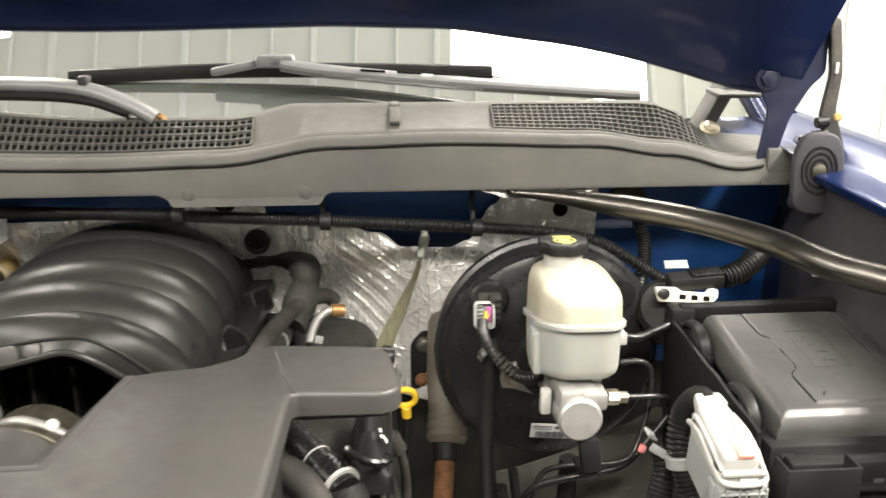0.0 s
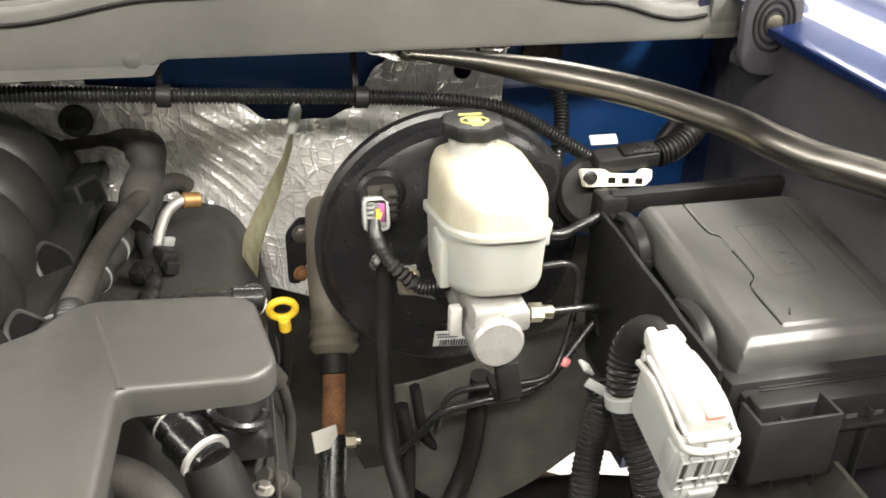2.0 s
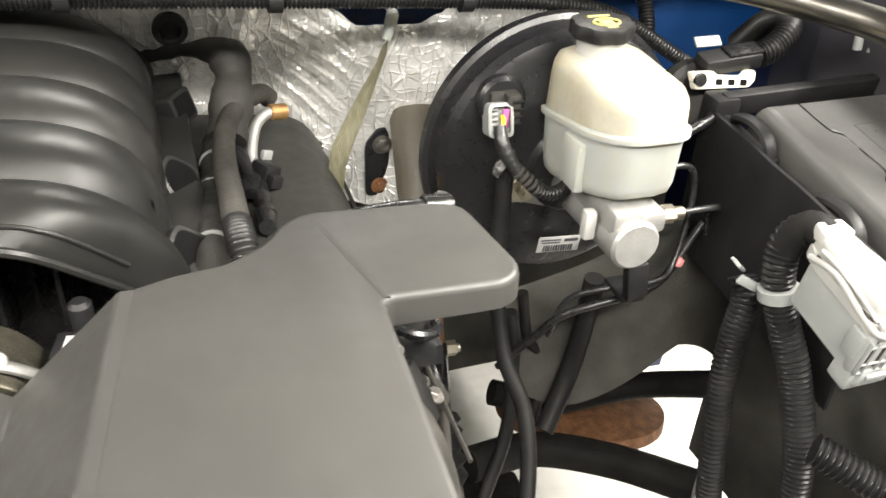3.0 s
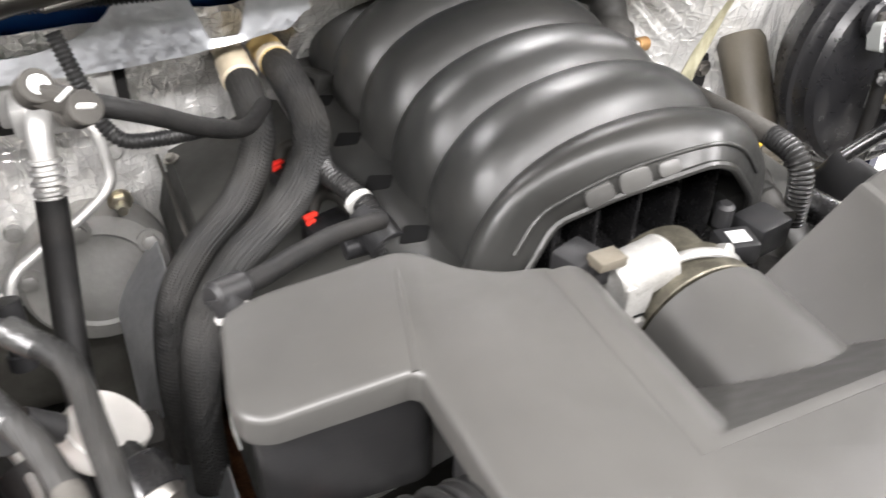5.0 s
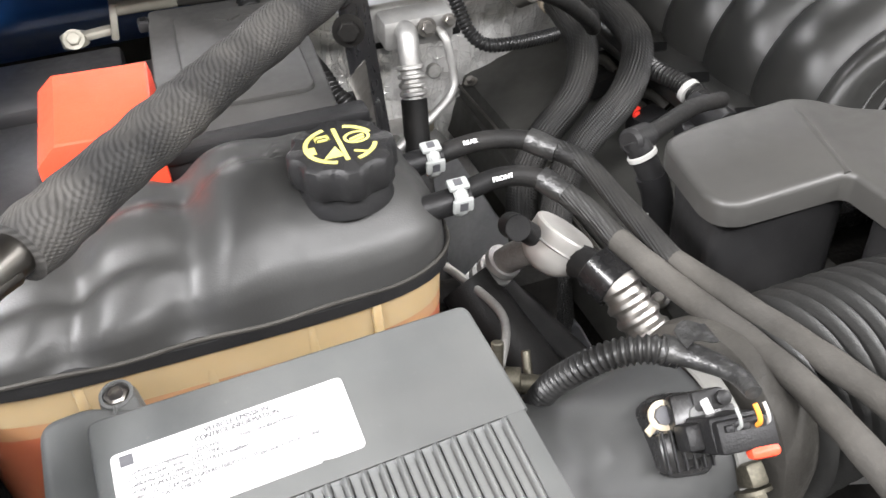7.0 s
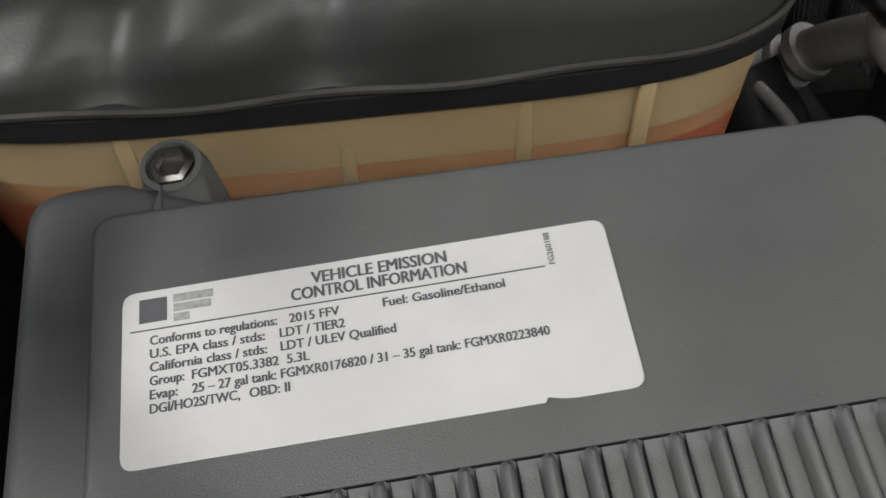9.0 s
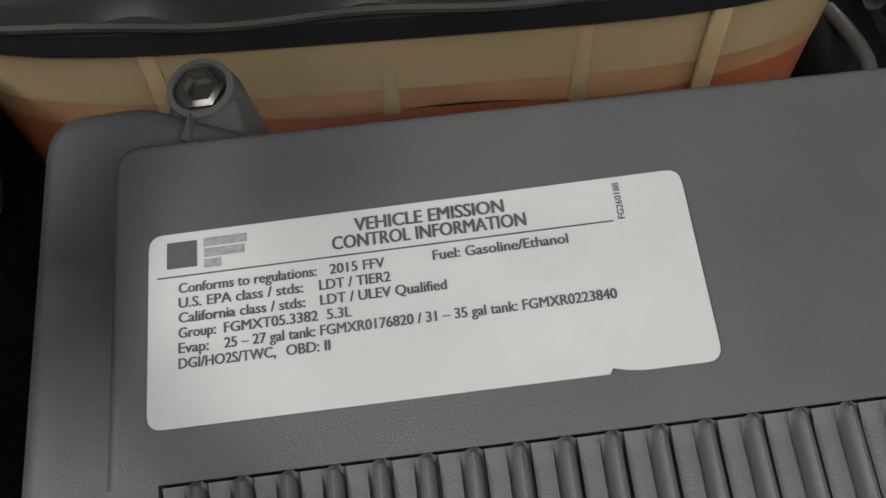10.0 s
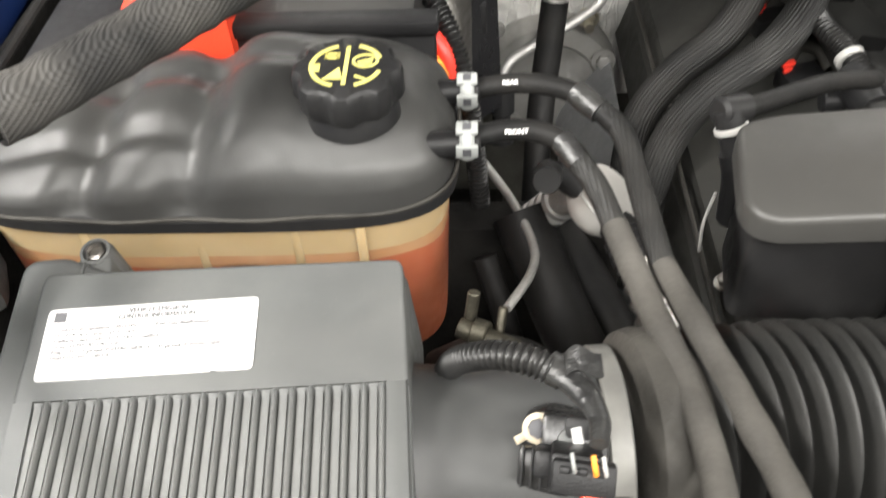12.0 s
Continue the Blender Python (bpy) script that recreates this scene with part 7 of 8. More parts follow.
PROFILE = [(-0.0066, -0.0040), (-0.0064, -0.0013), (-0.0026, -0.0012), (-0.0023, -0.0024), (-0.0019, -0.0022), (-0.0015, -0.0002), (-0.0009, 0.0010), (0.0, 0.0014), (0.0008, 0.0010), (0.0012, -0.0002), (0.0014, -0.0042), (0.0018, -0.0042)]


def rib_cell(u, v):
    """One ridge with its groove and the sunken strip beside it; its upper end tapers to a peak."""
    x, h = PROFILE[round(u * (len(PROFILE) - 1))]
    steps = (0.0, 0.0012, 0.0026, 0.0045, 0.20)
    d = steps[round(v * 4)]
    ridge = -0.0015 < x < 0.0013
    grow = min(1.0, d / (0.0012 if ridge else 0.0035)) if d else 0.0
    return (x * (0.55 + 0.45 * min(1, d / 0.0026)) if ridge else x, -d if ridge else -d - 0.0006, -0.0003 + (h + 0.0003) * grow)


rb = sheet(rib_cell, len(PROFILE) - 1, 4)
rib_mesh = bpy.data.meshes.new("lid_rib")
rb.to_mesh(rib_mesh)
rb.free()
finish(rib_mesh, 45)
rib_mesh.materials.append(M_airbox)
for i in range(RIBS):
    o = new("lid_rib", rib_mesh)
    o.parent = ax
    o.matrix_parent_inverse = Matrix.Translation(-ax.location)
    o.matrix_basis = AB @ pose(RIB_X + RIB_P * i, RIB_Y, 0.0)
# emission sticker
LM = AB @ pose(-0.0228, 0.0226, 0.0006)
SW, SH = 0.1078, 0.0394


def lab(x, y, zz=0.0):
    """Sticker coordinates: x from its left edge, y down from its top edge, in metres."""
    return LM @ pose(1.019 * x - SW / 2, SH / 2 - 1.04 * y, zz)


sk = part("sticker", prism(roundpoly([(-SW / 2, -SH / 2), (0.0330, -SH / 2), (0.0337, 0.0011 - SH / 2), (0.0362, 0.0004 - SH / 2), (0.0393, -SH / 2), (SW / 2, -SH / 2), (SW / 2, SH / 2), (-SW / 2, SH / 2)],
                                     [0.003, 0.0002, 0.0002, 0.001, 0.001, 0.003, 0.003, 0.003], 4), -0.0004, 0.0, 0.0, LM), M_paper, ax, "white emission information sticker with torn lower edge")


def line(words, x0, x1, y, size=0.00275, bold=0.00009, turn=0):
    """One printed run of letters set between x0 and x1 (millimetres from the sticker's left edge)."""
    flat = text_mesh(words, size, Matrix.Identity(4), 0.00004, bold)
    lo, hi = min(v.co.x for v in flat.verts), max(v.co.x for v in flat.verts)
    fit = Matrix.Diagonal((1.019 * (x1 - x0) / 1000 / (hi - lo), 1.04, 1, 1)) @ Matrix.Translation((-lo, 0, 0))
    bmesh.ops.transform(flat, matrix=lab(x0 / 1000, y / 1000, 0.00012) @ pose(0, 0, 0, 0, 0, turn) @ fit, verts=flat.verts)
    part("print", flat, M_ink, sk)


line("VEHICLE EMISSION", 41.0, 70.7, 4.3, 0.0039, 0.00015)
line("CONTROL INFORMATION", 36.4, 74.6, 7.6, 0.0039, 0.00015)
line("Fuel: Gasoline/Ethanol", 55.7, 82.0, 12.25, 0.0029)
for k, (head, h1, rest, r0, r1) in enumerate((("Conforms to regulations:", 33.1, "2015 FFV", 35.6, 46.4), ("U.S. EPA class / stds:", 30.3, "LDT / TIER2", 33.4, 47.3),
                                              ("California class / stds:", 30.6, "LDT / ULEV Qualified", 33.4, 57.8), ("Group:", 13.2, "FGMXT05.3382  5.3L", 14.7, 39.3),
                                              ("Evap:", 11.8, "25 \u2013 27 gal tank: FGMXR0176820 / 31 \u2013 35 gal tank: FGMXR0223840", 14.7, 89.2), ("DGI/HO2S/TWC,", 24.5, "OBD: II", 26.4, 34.8))):
    line(head, 5.95, h1, 12.4 + 2.94 * k, 0.0029)
    line(rest, r0, r1, 12.4 + 2.94 * k, 0.0029)
flat_code = text_mesh("FG260188", 0.0019, Matrix.Identity(4), 0.00004, 0.00002)
bmesh.ops.transform(flat_code, matrix=lab(0.0935, 0.0089, 0.00012) @ pose(0, 0, 0, 0, 0, 90), verts=flat_code.verts)
part("print", flat_code, M_ink, sk)


def stroke(x0, y0, x1, y1):
    """A printed bar between two corners (millimetres on the sticker)."""
    b = box((0, 0, 0), (1.019 * (x1 - x0) / 1000, 1.04 * (y1 - y0) / 1000, 0.0002), 0)
    bmesh.ops.transform(b, matrix=lab((x0 + x1) / 2000, (y0 + y1) / 2000, 0.0001), verts=b.verts)
    return b


part("printed_badge", stroke(3.7, 1.9, 9.6, 7.25), M_ink, sk, "dark square badge")
part("printed_badge", merged(stroke(11.0, 1.7, 19.6, 3.4), stroke(11.1, 3.9, 19.1, 5.6), stroke(11.1, 6.1, 14.4, 7.8)), M_greyink, sk, "grey bars of small print beside the badge")
part("printed_rule", stroke(1.8, 8.85, 91.2, 9.10), M_ink, sk)

# ---- air duct ----
DY, DZ = 0.333, 1.080
md = thing("air_duct", (-0.47, DY, 1.03), "grey air meter duct with black sensor plug", "air duct")
part("duct", lathe([(0.058, 0), (0.056, 0.006), (0.052, 0.016), (0.0480, 0.04), (0.0465, 0.085), (0.0485, 0.088), (0.0485, 0.10)], align((-0.535, DY - 0.014, DZ), (-0.42, DY + 0.002, DZ)), 56), M_duct, md, "smooth grey duct")
part("band_clamp", lathe([(0.0505, 0), (0.0515, 0.001), (0.0515, 0.011), (0.0505, 0.012)], align((-0.436, DY, DZ), (-0.35, DY + 0.006, DZ)), 56, caps=False), M_dullclamp, md, "pale steel band clamp")
part("clamp_screw", merged(box((-0.428, 0.285, 1.102), (0.010, 0.016, 0.012), 0.002, (-50, 0, 0)), hexbolt((-0.428, 0.281, 1.096), (0, -1, -0.9), 0.006, 0.008)), M_dullzinc, md)
SM = pose(-0.462, 0.293, 1.128, 42, 0, -8)
SR = (42, 0, -8)


def sm(x, y, zz):
    return SM @ Vector((x, y, zz))


part("sensor_foot", prism(roundpoly([(-0.012, -0.012), (0.010, -0.014), (0.022, 0.008), (0.018, 0.024), (-0.004, 0.026), (-0.015, 0.020)], 0.005, 3), -0.020, -0.001, 0.002, SM), M_glossblack, md, "black sensor foot")
sb = part("sensor_body", merged(box(sm(0.007, 0.010, 0.003), (0.026, 0.030, 0.013), 0.0025, SR), box(sm(-0.006, 0.000, 0.002), (0.018, 0.018, 0.012), 0.002, SR)), M_glossblack, md, "black air meter sensor")
for i in range(6):
    part("body_rib", box(sm(-0.013 + 0.0042 * i, 0.0005, 0.0088), (0.0011, 0.019, 0.003), 0.0004, SR), M_black, sb)
part("body_step", merged(box(sm(0.012, 0.020, 0.006), (0.016, 0.010, 0.010), 0.002, SR), box(sm(0.020, 0.006, 0.004), (0.008, 0.022, 0.012), 0.002, SR), lathe([(0.0035, 0), (0.0035, 0.006), (0.002, 0.007)], SM @ pose(0.018, 0.020, 0.008), 14)), M_black, sb)
pl = part("sensor_plug", merged(box(sm(0.010, 0.006, 0.022), (0.022, 0.016, 0.028), 0.002, SR), box(sm(0.013, 0.005, 0.036), (0.026, 0.014, 0.010), 0.0015, SR), box(sm(-0.003, 0.006, 0.018), (0.010, 0.012, 0.016), 0.002, SR)), M_black, md, "black wire plug")
for i in range(3):
    part("plug_ridge", box(sm(0.005 + 0.007 * i, 0.0085, 0.0415), (0.004, 0.003, 0.003), 0.0005, SR), M_black, pl)
part("sensor_screw", merged(lathe([(0.0072, 0), (0.0072, 0.0015), (0.0046, 0.0016)], SM @ pose(-0.0075, 0.0165, 0.0000), 28), box(sm(-0.0145, 0.0115, 0.0008), (0.007, 0.004, 0.0012), 0.0003, (42, 0, 30))), M_tan, md, "bright screw washer")
part("screw_core", lathe([(0.005, 0), (0.0045, 0.003), (0.002, 0.0035)], SM @ pose(-0.0075, 0.0165, 0.0004), 8), M_ink, md)
part("red_lock", box(sm(0.019, -0.0035, 0.0375), (0.014, 0.006, 0.008), 0.003, SR), M_red, pl, "orange-red locking clip")
for name, x, r, m_ in (("yellow_wire", 0.0175, 0.0011, M_orange), ("white_wire", 0.0215, 0.0008, M_whitep), ("grey_wire", 0.0090, 0.0008, M_greyp)):
    part(name, tube([sm(x, 0.0075, 0.0400), sm(x, 0.009, 0.0445), sm(x - 0.001, 0.0125, 0.0475), sm(x - 0.002, 0.017, 0.0480)], r, 0.002, 8), m_, pl)
part("white_tag", box(sm(0.010, 0.0165, 0.0115), (0.005, 0.009, 0.0015), 0.0005, (42, 10, 20)), M_paper, md)
part("blue_dot", lathe([(0.0048, 0), (0.0043, 0.001)], SM @ pose(0.006, 0.0145, 0.0094), 20), M_airbox, md)
tl = thing("taped_lead", (-0.445, 0.305, 1.16), "shiny taped wires into the air meter plug", "cable")
part("wrap", tube([(-0.464, 0.320, 1.169), (-0.455, 0.313, 1.168), (-0.448, 0.301, 1.170), (-0.445, 0.288, 1.173), (-0.447, 0.276, 1.176)], 0.0076, 0.0018, 24, uneven=0.14, flat=0.8, taper=lambda t: 1 - 0.5 * t), M_wrinkle, tl)
part("loose_flap", sheet(lambda u, v: (-0.457 + 0.016 * u, 0.322 - 0.012 * v + 0.002 * math.sin(6 * u), 1.1745 + 0.004 * math.sin(3.1 * u) * (1 - 0.5 * v)), 14, 10, 0.0006, (0, 0, -1)), M_wrinkle, tl, "loose end of the tape", 60)
solo("lead_sleeve", tube([(-0.524, 0.368, 1.060), (-0.520, 0.364, 1.084), (-0.513, 0.358, 1.104), (-0.509, 0.352, 1.118)], 0.0070, 0.004, 16), M_oldrubber, "smooth grey sleeve on the air meter lead", "cable sleeve")
conduit([(-0.513, 0.358, 1.104), (-0.507, 0.346, 1.134), (-0.497, 0.336, 1.153), (-0.483, 0.328, 1.165), (-0.469, 0.321, 1.169), (-0.457, 0.316, 1.166)], 0.0064, "black corrugated conduit arching to the air meter", 0.0034, 0.0015, 14)
ib = thing("intake_bellows", (-0.33, 0.34, 1.03), "black ribbed rubber intake bellows", "intake hose")
part("front_cuff", lathe([(0.0525, 0), (0.057, 0.003), (0.059, 0.010), (0.058, 0.020), (0.054, 0.028), (0.052, 0.032)], align((-0.421, DY + 0.002, DZ), (-0.32, 0.35, 1.07)), 56), M_oldrubber, ib, "dusty grey rubber cuff")
part("bellows", tube([(-0.394, 0.337, 1.077), (-0.35, 0.345, 1.072), (-0.29, 0.352, 1.066), (-0.235, 0.356, 1.060)], 0.0590, 0.0011, 56, taper=lambda t: 1 - 0.24 * abs(math.cos(math.pi * 12.2 * t)) ** 1.7), M_bellows, ib, "deep-ribbed rubber bellows", 40)
part("rear_cuff", lathe([(0.055, 0), (0.058, 0.003), (0.058, 0.018), (0.055, 0.02)], align((-0.252, 0.354, 1.062), (-0.20, 0.360, 1.056)), 48), M_black, ib)

# ---- battery side ----
ba = thing("battery", (-0.68, 0.72, 0.95), "black battery with covered terminals and a fuse lid on top", "battery")
part("case", box((-0.685, 0.74, 1.04), (0.30, 0.24, 0.17), 0.008), M_black, ba)
lidm = pose(-0.595, 0.728, 1.150, 2, 0, -2)
part("fuse_lid", merged(prism(roundpoly([(-0.068, -0.098), (0.060, -0.098), (0.064, 0.135), (-0.066, 0.140)], 0.008), -0.02, 0.008, 0.003, lidm), prism(roundpoly([(-0.045, -0.06), (0.05, -0.06), (0.05, 0.11), (-0.045, 0.11)], 0.012), 0.007, 0.012, 0.003, lidm)), M_batlid, ba, "black fuse block lid")
part("lid_front", merged(box((-0.595, 0.622, 1.112), (0.145, 0.012, 0.085), 0.003, (-8, 0, 0)), box((-0.595, 0.626, 1.152), (0.15, 0.02, 0.012), 0.003)), M_black, ba)
for k in range(4):
    part("lid_emboss", box(lidm @ Vector((-0.005 + 0.012 * k, 0.085, 0.0125)), (0.012, 0.0012, 0.0012), 0, (0, 0, 40 if k % 2 else -40)), M_batlid, ba)
for dy in (0.12, -0.005, -0.07):
    part("lid_hinge", box(lidm @ Vector((-0.070, dy, 0.004)), (0.010, 0.014, 0.010), 0.002), M_black, ba)
    # black patch on the hinge paints the shade in its slot
    part("hinge_slot_shade", box(lidm @ Vector((-0.070, dy, 0.0095)), (0.005, 0.007, 0.001), 0), M_holeshade, ba)
rc = part("terminal_cover", merged(loft([[(-0.7435, 0.612, 1.105), (-0.664, 0.609, 1.105), (-0.660, 0.700, 1.105), (-0.742, 0.705, 1.105)], [(-0.741, 0.612, 1.168), (-0.6645, 0.609, 1.170), (-0.6605, 0.697, 1.180), (-0.739, 0.702, 1.180)], [(-0.7285, 0.6135, 1.1795), (-0.6655, 0.6105, 1.1790), (-0.662, 0.694, 1.1905), (-0.727, 0.698, 1.1910)], [(-0.7270, 0.6150, 1.1805), (-0.6670, 0.6120, 1.1800), (-0.6635, 0.692, 1.1915), (-0.7255, 0.696, 1.1920)]])), M_red, ba, "orange-red positive terminal cover", 20)
cp = part("clamp", merged(lathe([(0.0125, 0), (0.0125, 0.009)], pose(-0.727, 0.922, 1.124), 24), box((-0.708, 0.922, 1.131), (0.034, 0.013, 0.008), 0.003, (0, -4, 0)), box((-0.688, 0.921, 1.142), (0.007, 0.020, 0.036), 0.002, (0, 10, 0))), M_zinc_dull, ba, "dull tinned negative terminal clamp")
part("clamp_bolt", hexbolt((-0.727, 0.913, 1.132), (0, -0.8, 0.6), 0.0065, 0.007), M_zinc_dull, cp)
part("top_panel", box((-0.755, 0.82, 1.128), (0.14, 0.10, 0.02), 0.006), M_black, ba)
gc = thing("ground_cable", (-0.63, 0.92, 1.15), "grey battery cable with a pale sleeved end along the firewall", "cable")
part("sleeved_end", tube([(-0.688, 0.920, 1.152), (-0.660, 0.921, 1.1515), (-0.628, 0.922, 1.150)], 0.0072, 0.006, 16), M_zinc_dull, gc, "pale tinned sleeve end")
part("cable", tube([(-0.632, 0.922, 1.150), (-0.580, 0.922, 1.1475), (-0.52, 0.922, 1.150), (-0.45, 0.922, 1.165), (-0.36, 0.93, 1.185)], 0.0064, 0.008, 14), M_oldrubber, gc)
conduit([(-0.568, 0.84, 1.155), (-0.566, 0.86, 1.175), (-0.545, 0.885, 1.195), (-0.50, 0.89, 1.20), (-0.44, 0.89, 1.20), (-0.36, 0.90, 1.195)], 0.0095, "black conduit rising from the fuse lid", 0.0044, 0.0018, 12)
conduit([(-0.545, 0.76, 1.152), (-0.536, 0.715, 1.146), (-0.5300, 0.695, 1.135), (-0.5211, 0.680, 1.1256), (-0.5103, 0.660, 1.108), (-0.500, 0.64, 1.07), (-0.492, 0.62, 0.98)], 0.0076, "black conduit dropping beside the battery", 0.0042, 0.0022, 12)
solo("red_cable", tube([(-0.555, 0.672, 1.132), (-0.533, 0.664, 1.122), (-0.517, 0.652, 1.104), (-0.512, 0.645, 1.07)], 0.0068, 0.004, 12), M_redclip, "red battery cable with orange tape", "cable")
solo("orange_cable", tube([(-0.552, 0.656, 1.124), (-0.533, 0.650, 1.112), (-0.520, 0.642, 1.094), (-0.516, 0.636, 1.06)], 0.0050, 0.004, 10), M_orange, "orange wire beside the red battery cable", "cable")
solo("battery_lead", tube([(-0.553, 0.760, 1.166), (-0.5517, 0.740, 1.1575), (-0.5463, 0.710, 1.1385), (-0.5429, 0.680, 1.1165), (-0.540, 0.655, 1.08), (-0.538, 0.64, 1.02)], 0.0066, 0.005, 14), M_rubber, "smooth black lead bending down beside the battery lid", "cable")
post = thing("brace_post", (-0.50, 0.72, 1.0), "black steel post plate carrying the brace bar", "bracket")
part("plate", sheet(lambda u, v: (-0.485 - 0.035 * u + 0.01 * v, 0.76 - 0.06 * u - 0.02 * v, 1.225 - 0.235 * v + 0.02 * u), 6, 12, 0.004, (1, 0.5, 0)), M_booster, post)
part("dull_patch", sheet(lambda u, v: (-0.4995 - 0.020 * u * (1 - v), 0.712 - 0.026 * u - 0.02 * v, 1.150 - 0.075 * v), 4, 6, 0.002, (1, 0.5, 0)), M_steel, post, "dull grey rubbed patch")
part("stud", hexbolt((-0.512, 0.695, 1.185), (-0.02, -0.08, 0.015), 0.0085, 0.009, 1.5), M_block, post, "oily bolt head")
part("relay", box((-0.50, 0.74, 1.09), (0.03, 0.03, 0.03), 0.003), M_black, post)
part("purple_lock", box((-0.512, 0.722, 1.092), (0.016, 0.010, 0.006), 0.001, (0, 0, 25)), M_magenta, post, "purple connector lock")
bar2 = thing("brace_bar", (-0.37, 0.87, 1.2), "dark steel brace tube in a grey braided sleeve", "brace bar", "brace bars")
part("tube", tube([(-0.36, 0.868, 1.205), (-0.40, 0.815, 1.222), (-0.455, 0.742, 1.235), (-0.53, 0.648, 1.239), (-0.66, 0.492, 1.239), (-0.742, 0.392, 1.236)], 0.0105, 0.01, 16), M_darkbar, bar2)
part("sleeve", tube([(-0.524, 0.655, 1.239), (-0.56, 0.611, 1.240), (-0.62, 0.540, 1.239), (-0.68, 0.466, 1.238), (-0.723, 0.413, 1.237)], 0.0152, 0.003, 22, uneven=0.09, taper=lambda t: 1.0 + 0.10 * math.exp(-((t - 0.60) / 0.018) ** 2) + 0.05 * math.exp(-((t - 0.30) / 0.03) ** 2)), M_sleeve, bar2, "grey braided fabric sleeve")
part("frayed_cuff", tube([(-0.512, 0.670, 1.239), (-0.520, 0.660, 1.239), (-0.532, 0.645, 1.239)], 0.0168, pitch=0.003, amp=0.0012, seg=20), M_sleeve, bar2, "gathered frayed cuff")
part("flat_foot", box((-0.372, 0.862, 1.203), (0.05, 0.04, 0.006), 0.002, (6, 8, 40)), M_brace, bar2)
part("flat_end", box((-0.750, 0.388, 1.236), (0.06, 0.030, 0.007), 0.003, (0, 6, 50)), M_darkbar, bar2)
fm = thing("fender_mount", (-0.785, 0.37, 1.1), "bright blue painted mount plate under the brace end", "bracket")
part("plate", sheet(lambda u, v: (-0.752 - 0.050 * u, 0.335 + 0.108 * v - 0.02 * u * v, 1.178 + 0.056 * v - 0.004 * math.cos(math.pi * 2 * u)), 8, 12, 0.003, (0, 0, -1)), M_blue, fm)
part("folded_edge", tube([(-0.753, 0.335, 1.177), (-0.752, 0.39, 1.206), (-0.753, 0.436, 1.231), (-0.760, 0.443, 1.234), (-0.80, 0.423, 1.232)], 0.0038, 0.02, 8), M_blue, fm)
part("mount_bolt", hexbolt((-0.782, 0.392, 1.211), (0.1, -0.3, 1), 0.008, 0.007), M_steel, fm, "steel mounting bolt")
rd = thing("hood_release_rod", (-0.78, 0.36, 1.19), "dull steel rod crossing beside the air filter box", "rod")
part("rod", tube([(-0.800, 0.385, 1.195), (-0.778, 0.358, 1.192), (-0.728, 0.296, 1.187), (-0.678, 0.235, 1.181), (-0.60, 0.136, 1.173)], 0.0045, 0.01, 20), M_brace, rd)

# ---- air conditioning lines ----
al = thing("ac_line", (-0.40, 0.92, 1.05), "aluminium air conditioning block with pipes at the firewall", "ac pipe")
part("block", merged(box((-0.392, 0.925, 1.078), (0.078, 0.034, 0.034), 0.005, (6, 0, 0)), box((-0.390, 0.948, 1.080), (0.105, 0.012, 0.048), 0.004, (6, 0, 0))), M_alu, al, "machined aluminium block")
part("gasket", box((-0.388, 0.962, 1.076), (0.125, 0.012, 0.070), 0.005, (6, 0, 0)), M_rubber, al)
part("pipe", tube([(-0.408, 0.916, 1.080), (-0.409, 0.898, 1.082), (-0.411, 0.888, 1.068), (-0.413, 0.880, 1.045), (-0.416, 0.868, 1.020)], 0.0112, 0.004, 18), M_alu, al, "thick bent aluminium pipe")
for k in range(4):
    q = Vector((-0.4122 - 0.0006 * k, 0.8835 - 0.0035 * k, 1.054 - 0.0085 * k))
    part("crimp_ring", lathe([(0.0135, 0), (0.0150, 0.001), (0.0150, 0.004), (0.0135, 0.005)], align(q, q + Vector((-0.05, -0.35, -0.85))), 22), M_alu, al)
part("rubber_hose", tube([(-0.4155, 0.868, 1.022), (-0.420, 0.852, 0.985), (-0.428, 0.82, 0.93), (-0.435, 0.76, 0.87), (-0.44, 0.68, 0.83)], 0.0140, 0.006, 16), M_rubber, al, "black rubber hose")
part("thin_pipe", tube([(-0.372, 0.912, 1.076), (-0.366, 0.900, 1.066), (-0.362, 0.893, 1.035), (-0.366, 0.885, 1.012), (-0.395, 0.872, 0.995), (-0.440, 0.850, 0.980), (-0.462, 0.835, 0.972), (-0.470, 0.825, 0.95), (-0.470, 0.81, 0.91)], 0.0050, 0.005, 12), M_alu, al, "thin bent aluminium pipe")
part("block_bolt", merged(hexbolt((-0.385, 0.905, 1.082), (0, -1, 0.2), 0.007, 0.008), hexbolt((-0.36, 0.905, 1.085), (0, -1, 0.2), 0.005, 0.006)), M_steel, al)
part("pressure_switch", merged(rod((-0.470, 0.80, 0.975), (-0.470, 0.79, 0.945), 0.013), lathe([(0.009, 0), (0.009, 0.02), (0.012, 0.021), (0.012, 0.035)], align((-0.470, 0.79, 0.948), (-0.47, 0.775, 0.89)), 20)), M_black, al)
tg = thing("cable_tag", (-0.385, 0.69, 1.19), "grey plastic cable junction with white marks", "cable junction")
part("body", merged(rod((-0.397, 0.698, 1.205), (-0.391, 0.688, 1.214), 0.0115, seg=24), rod((-0.374, 0.692, 1.190), (-0.367, 0.680, 1.198), 0.0115, seg=24), box((-0.382, 0.690, 1.202), (0.03, 0.016, 0.016), 0.004, (0, 30, 0))), M_oldrubber, tg)
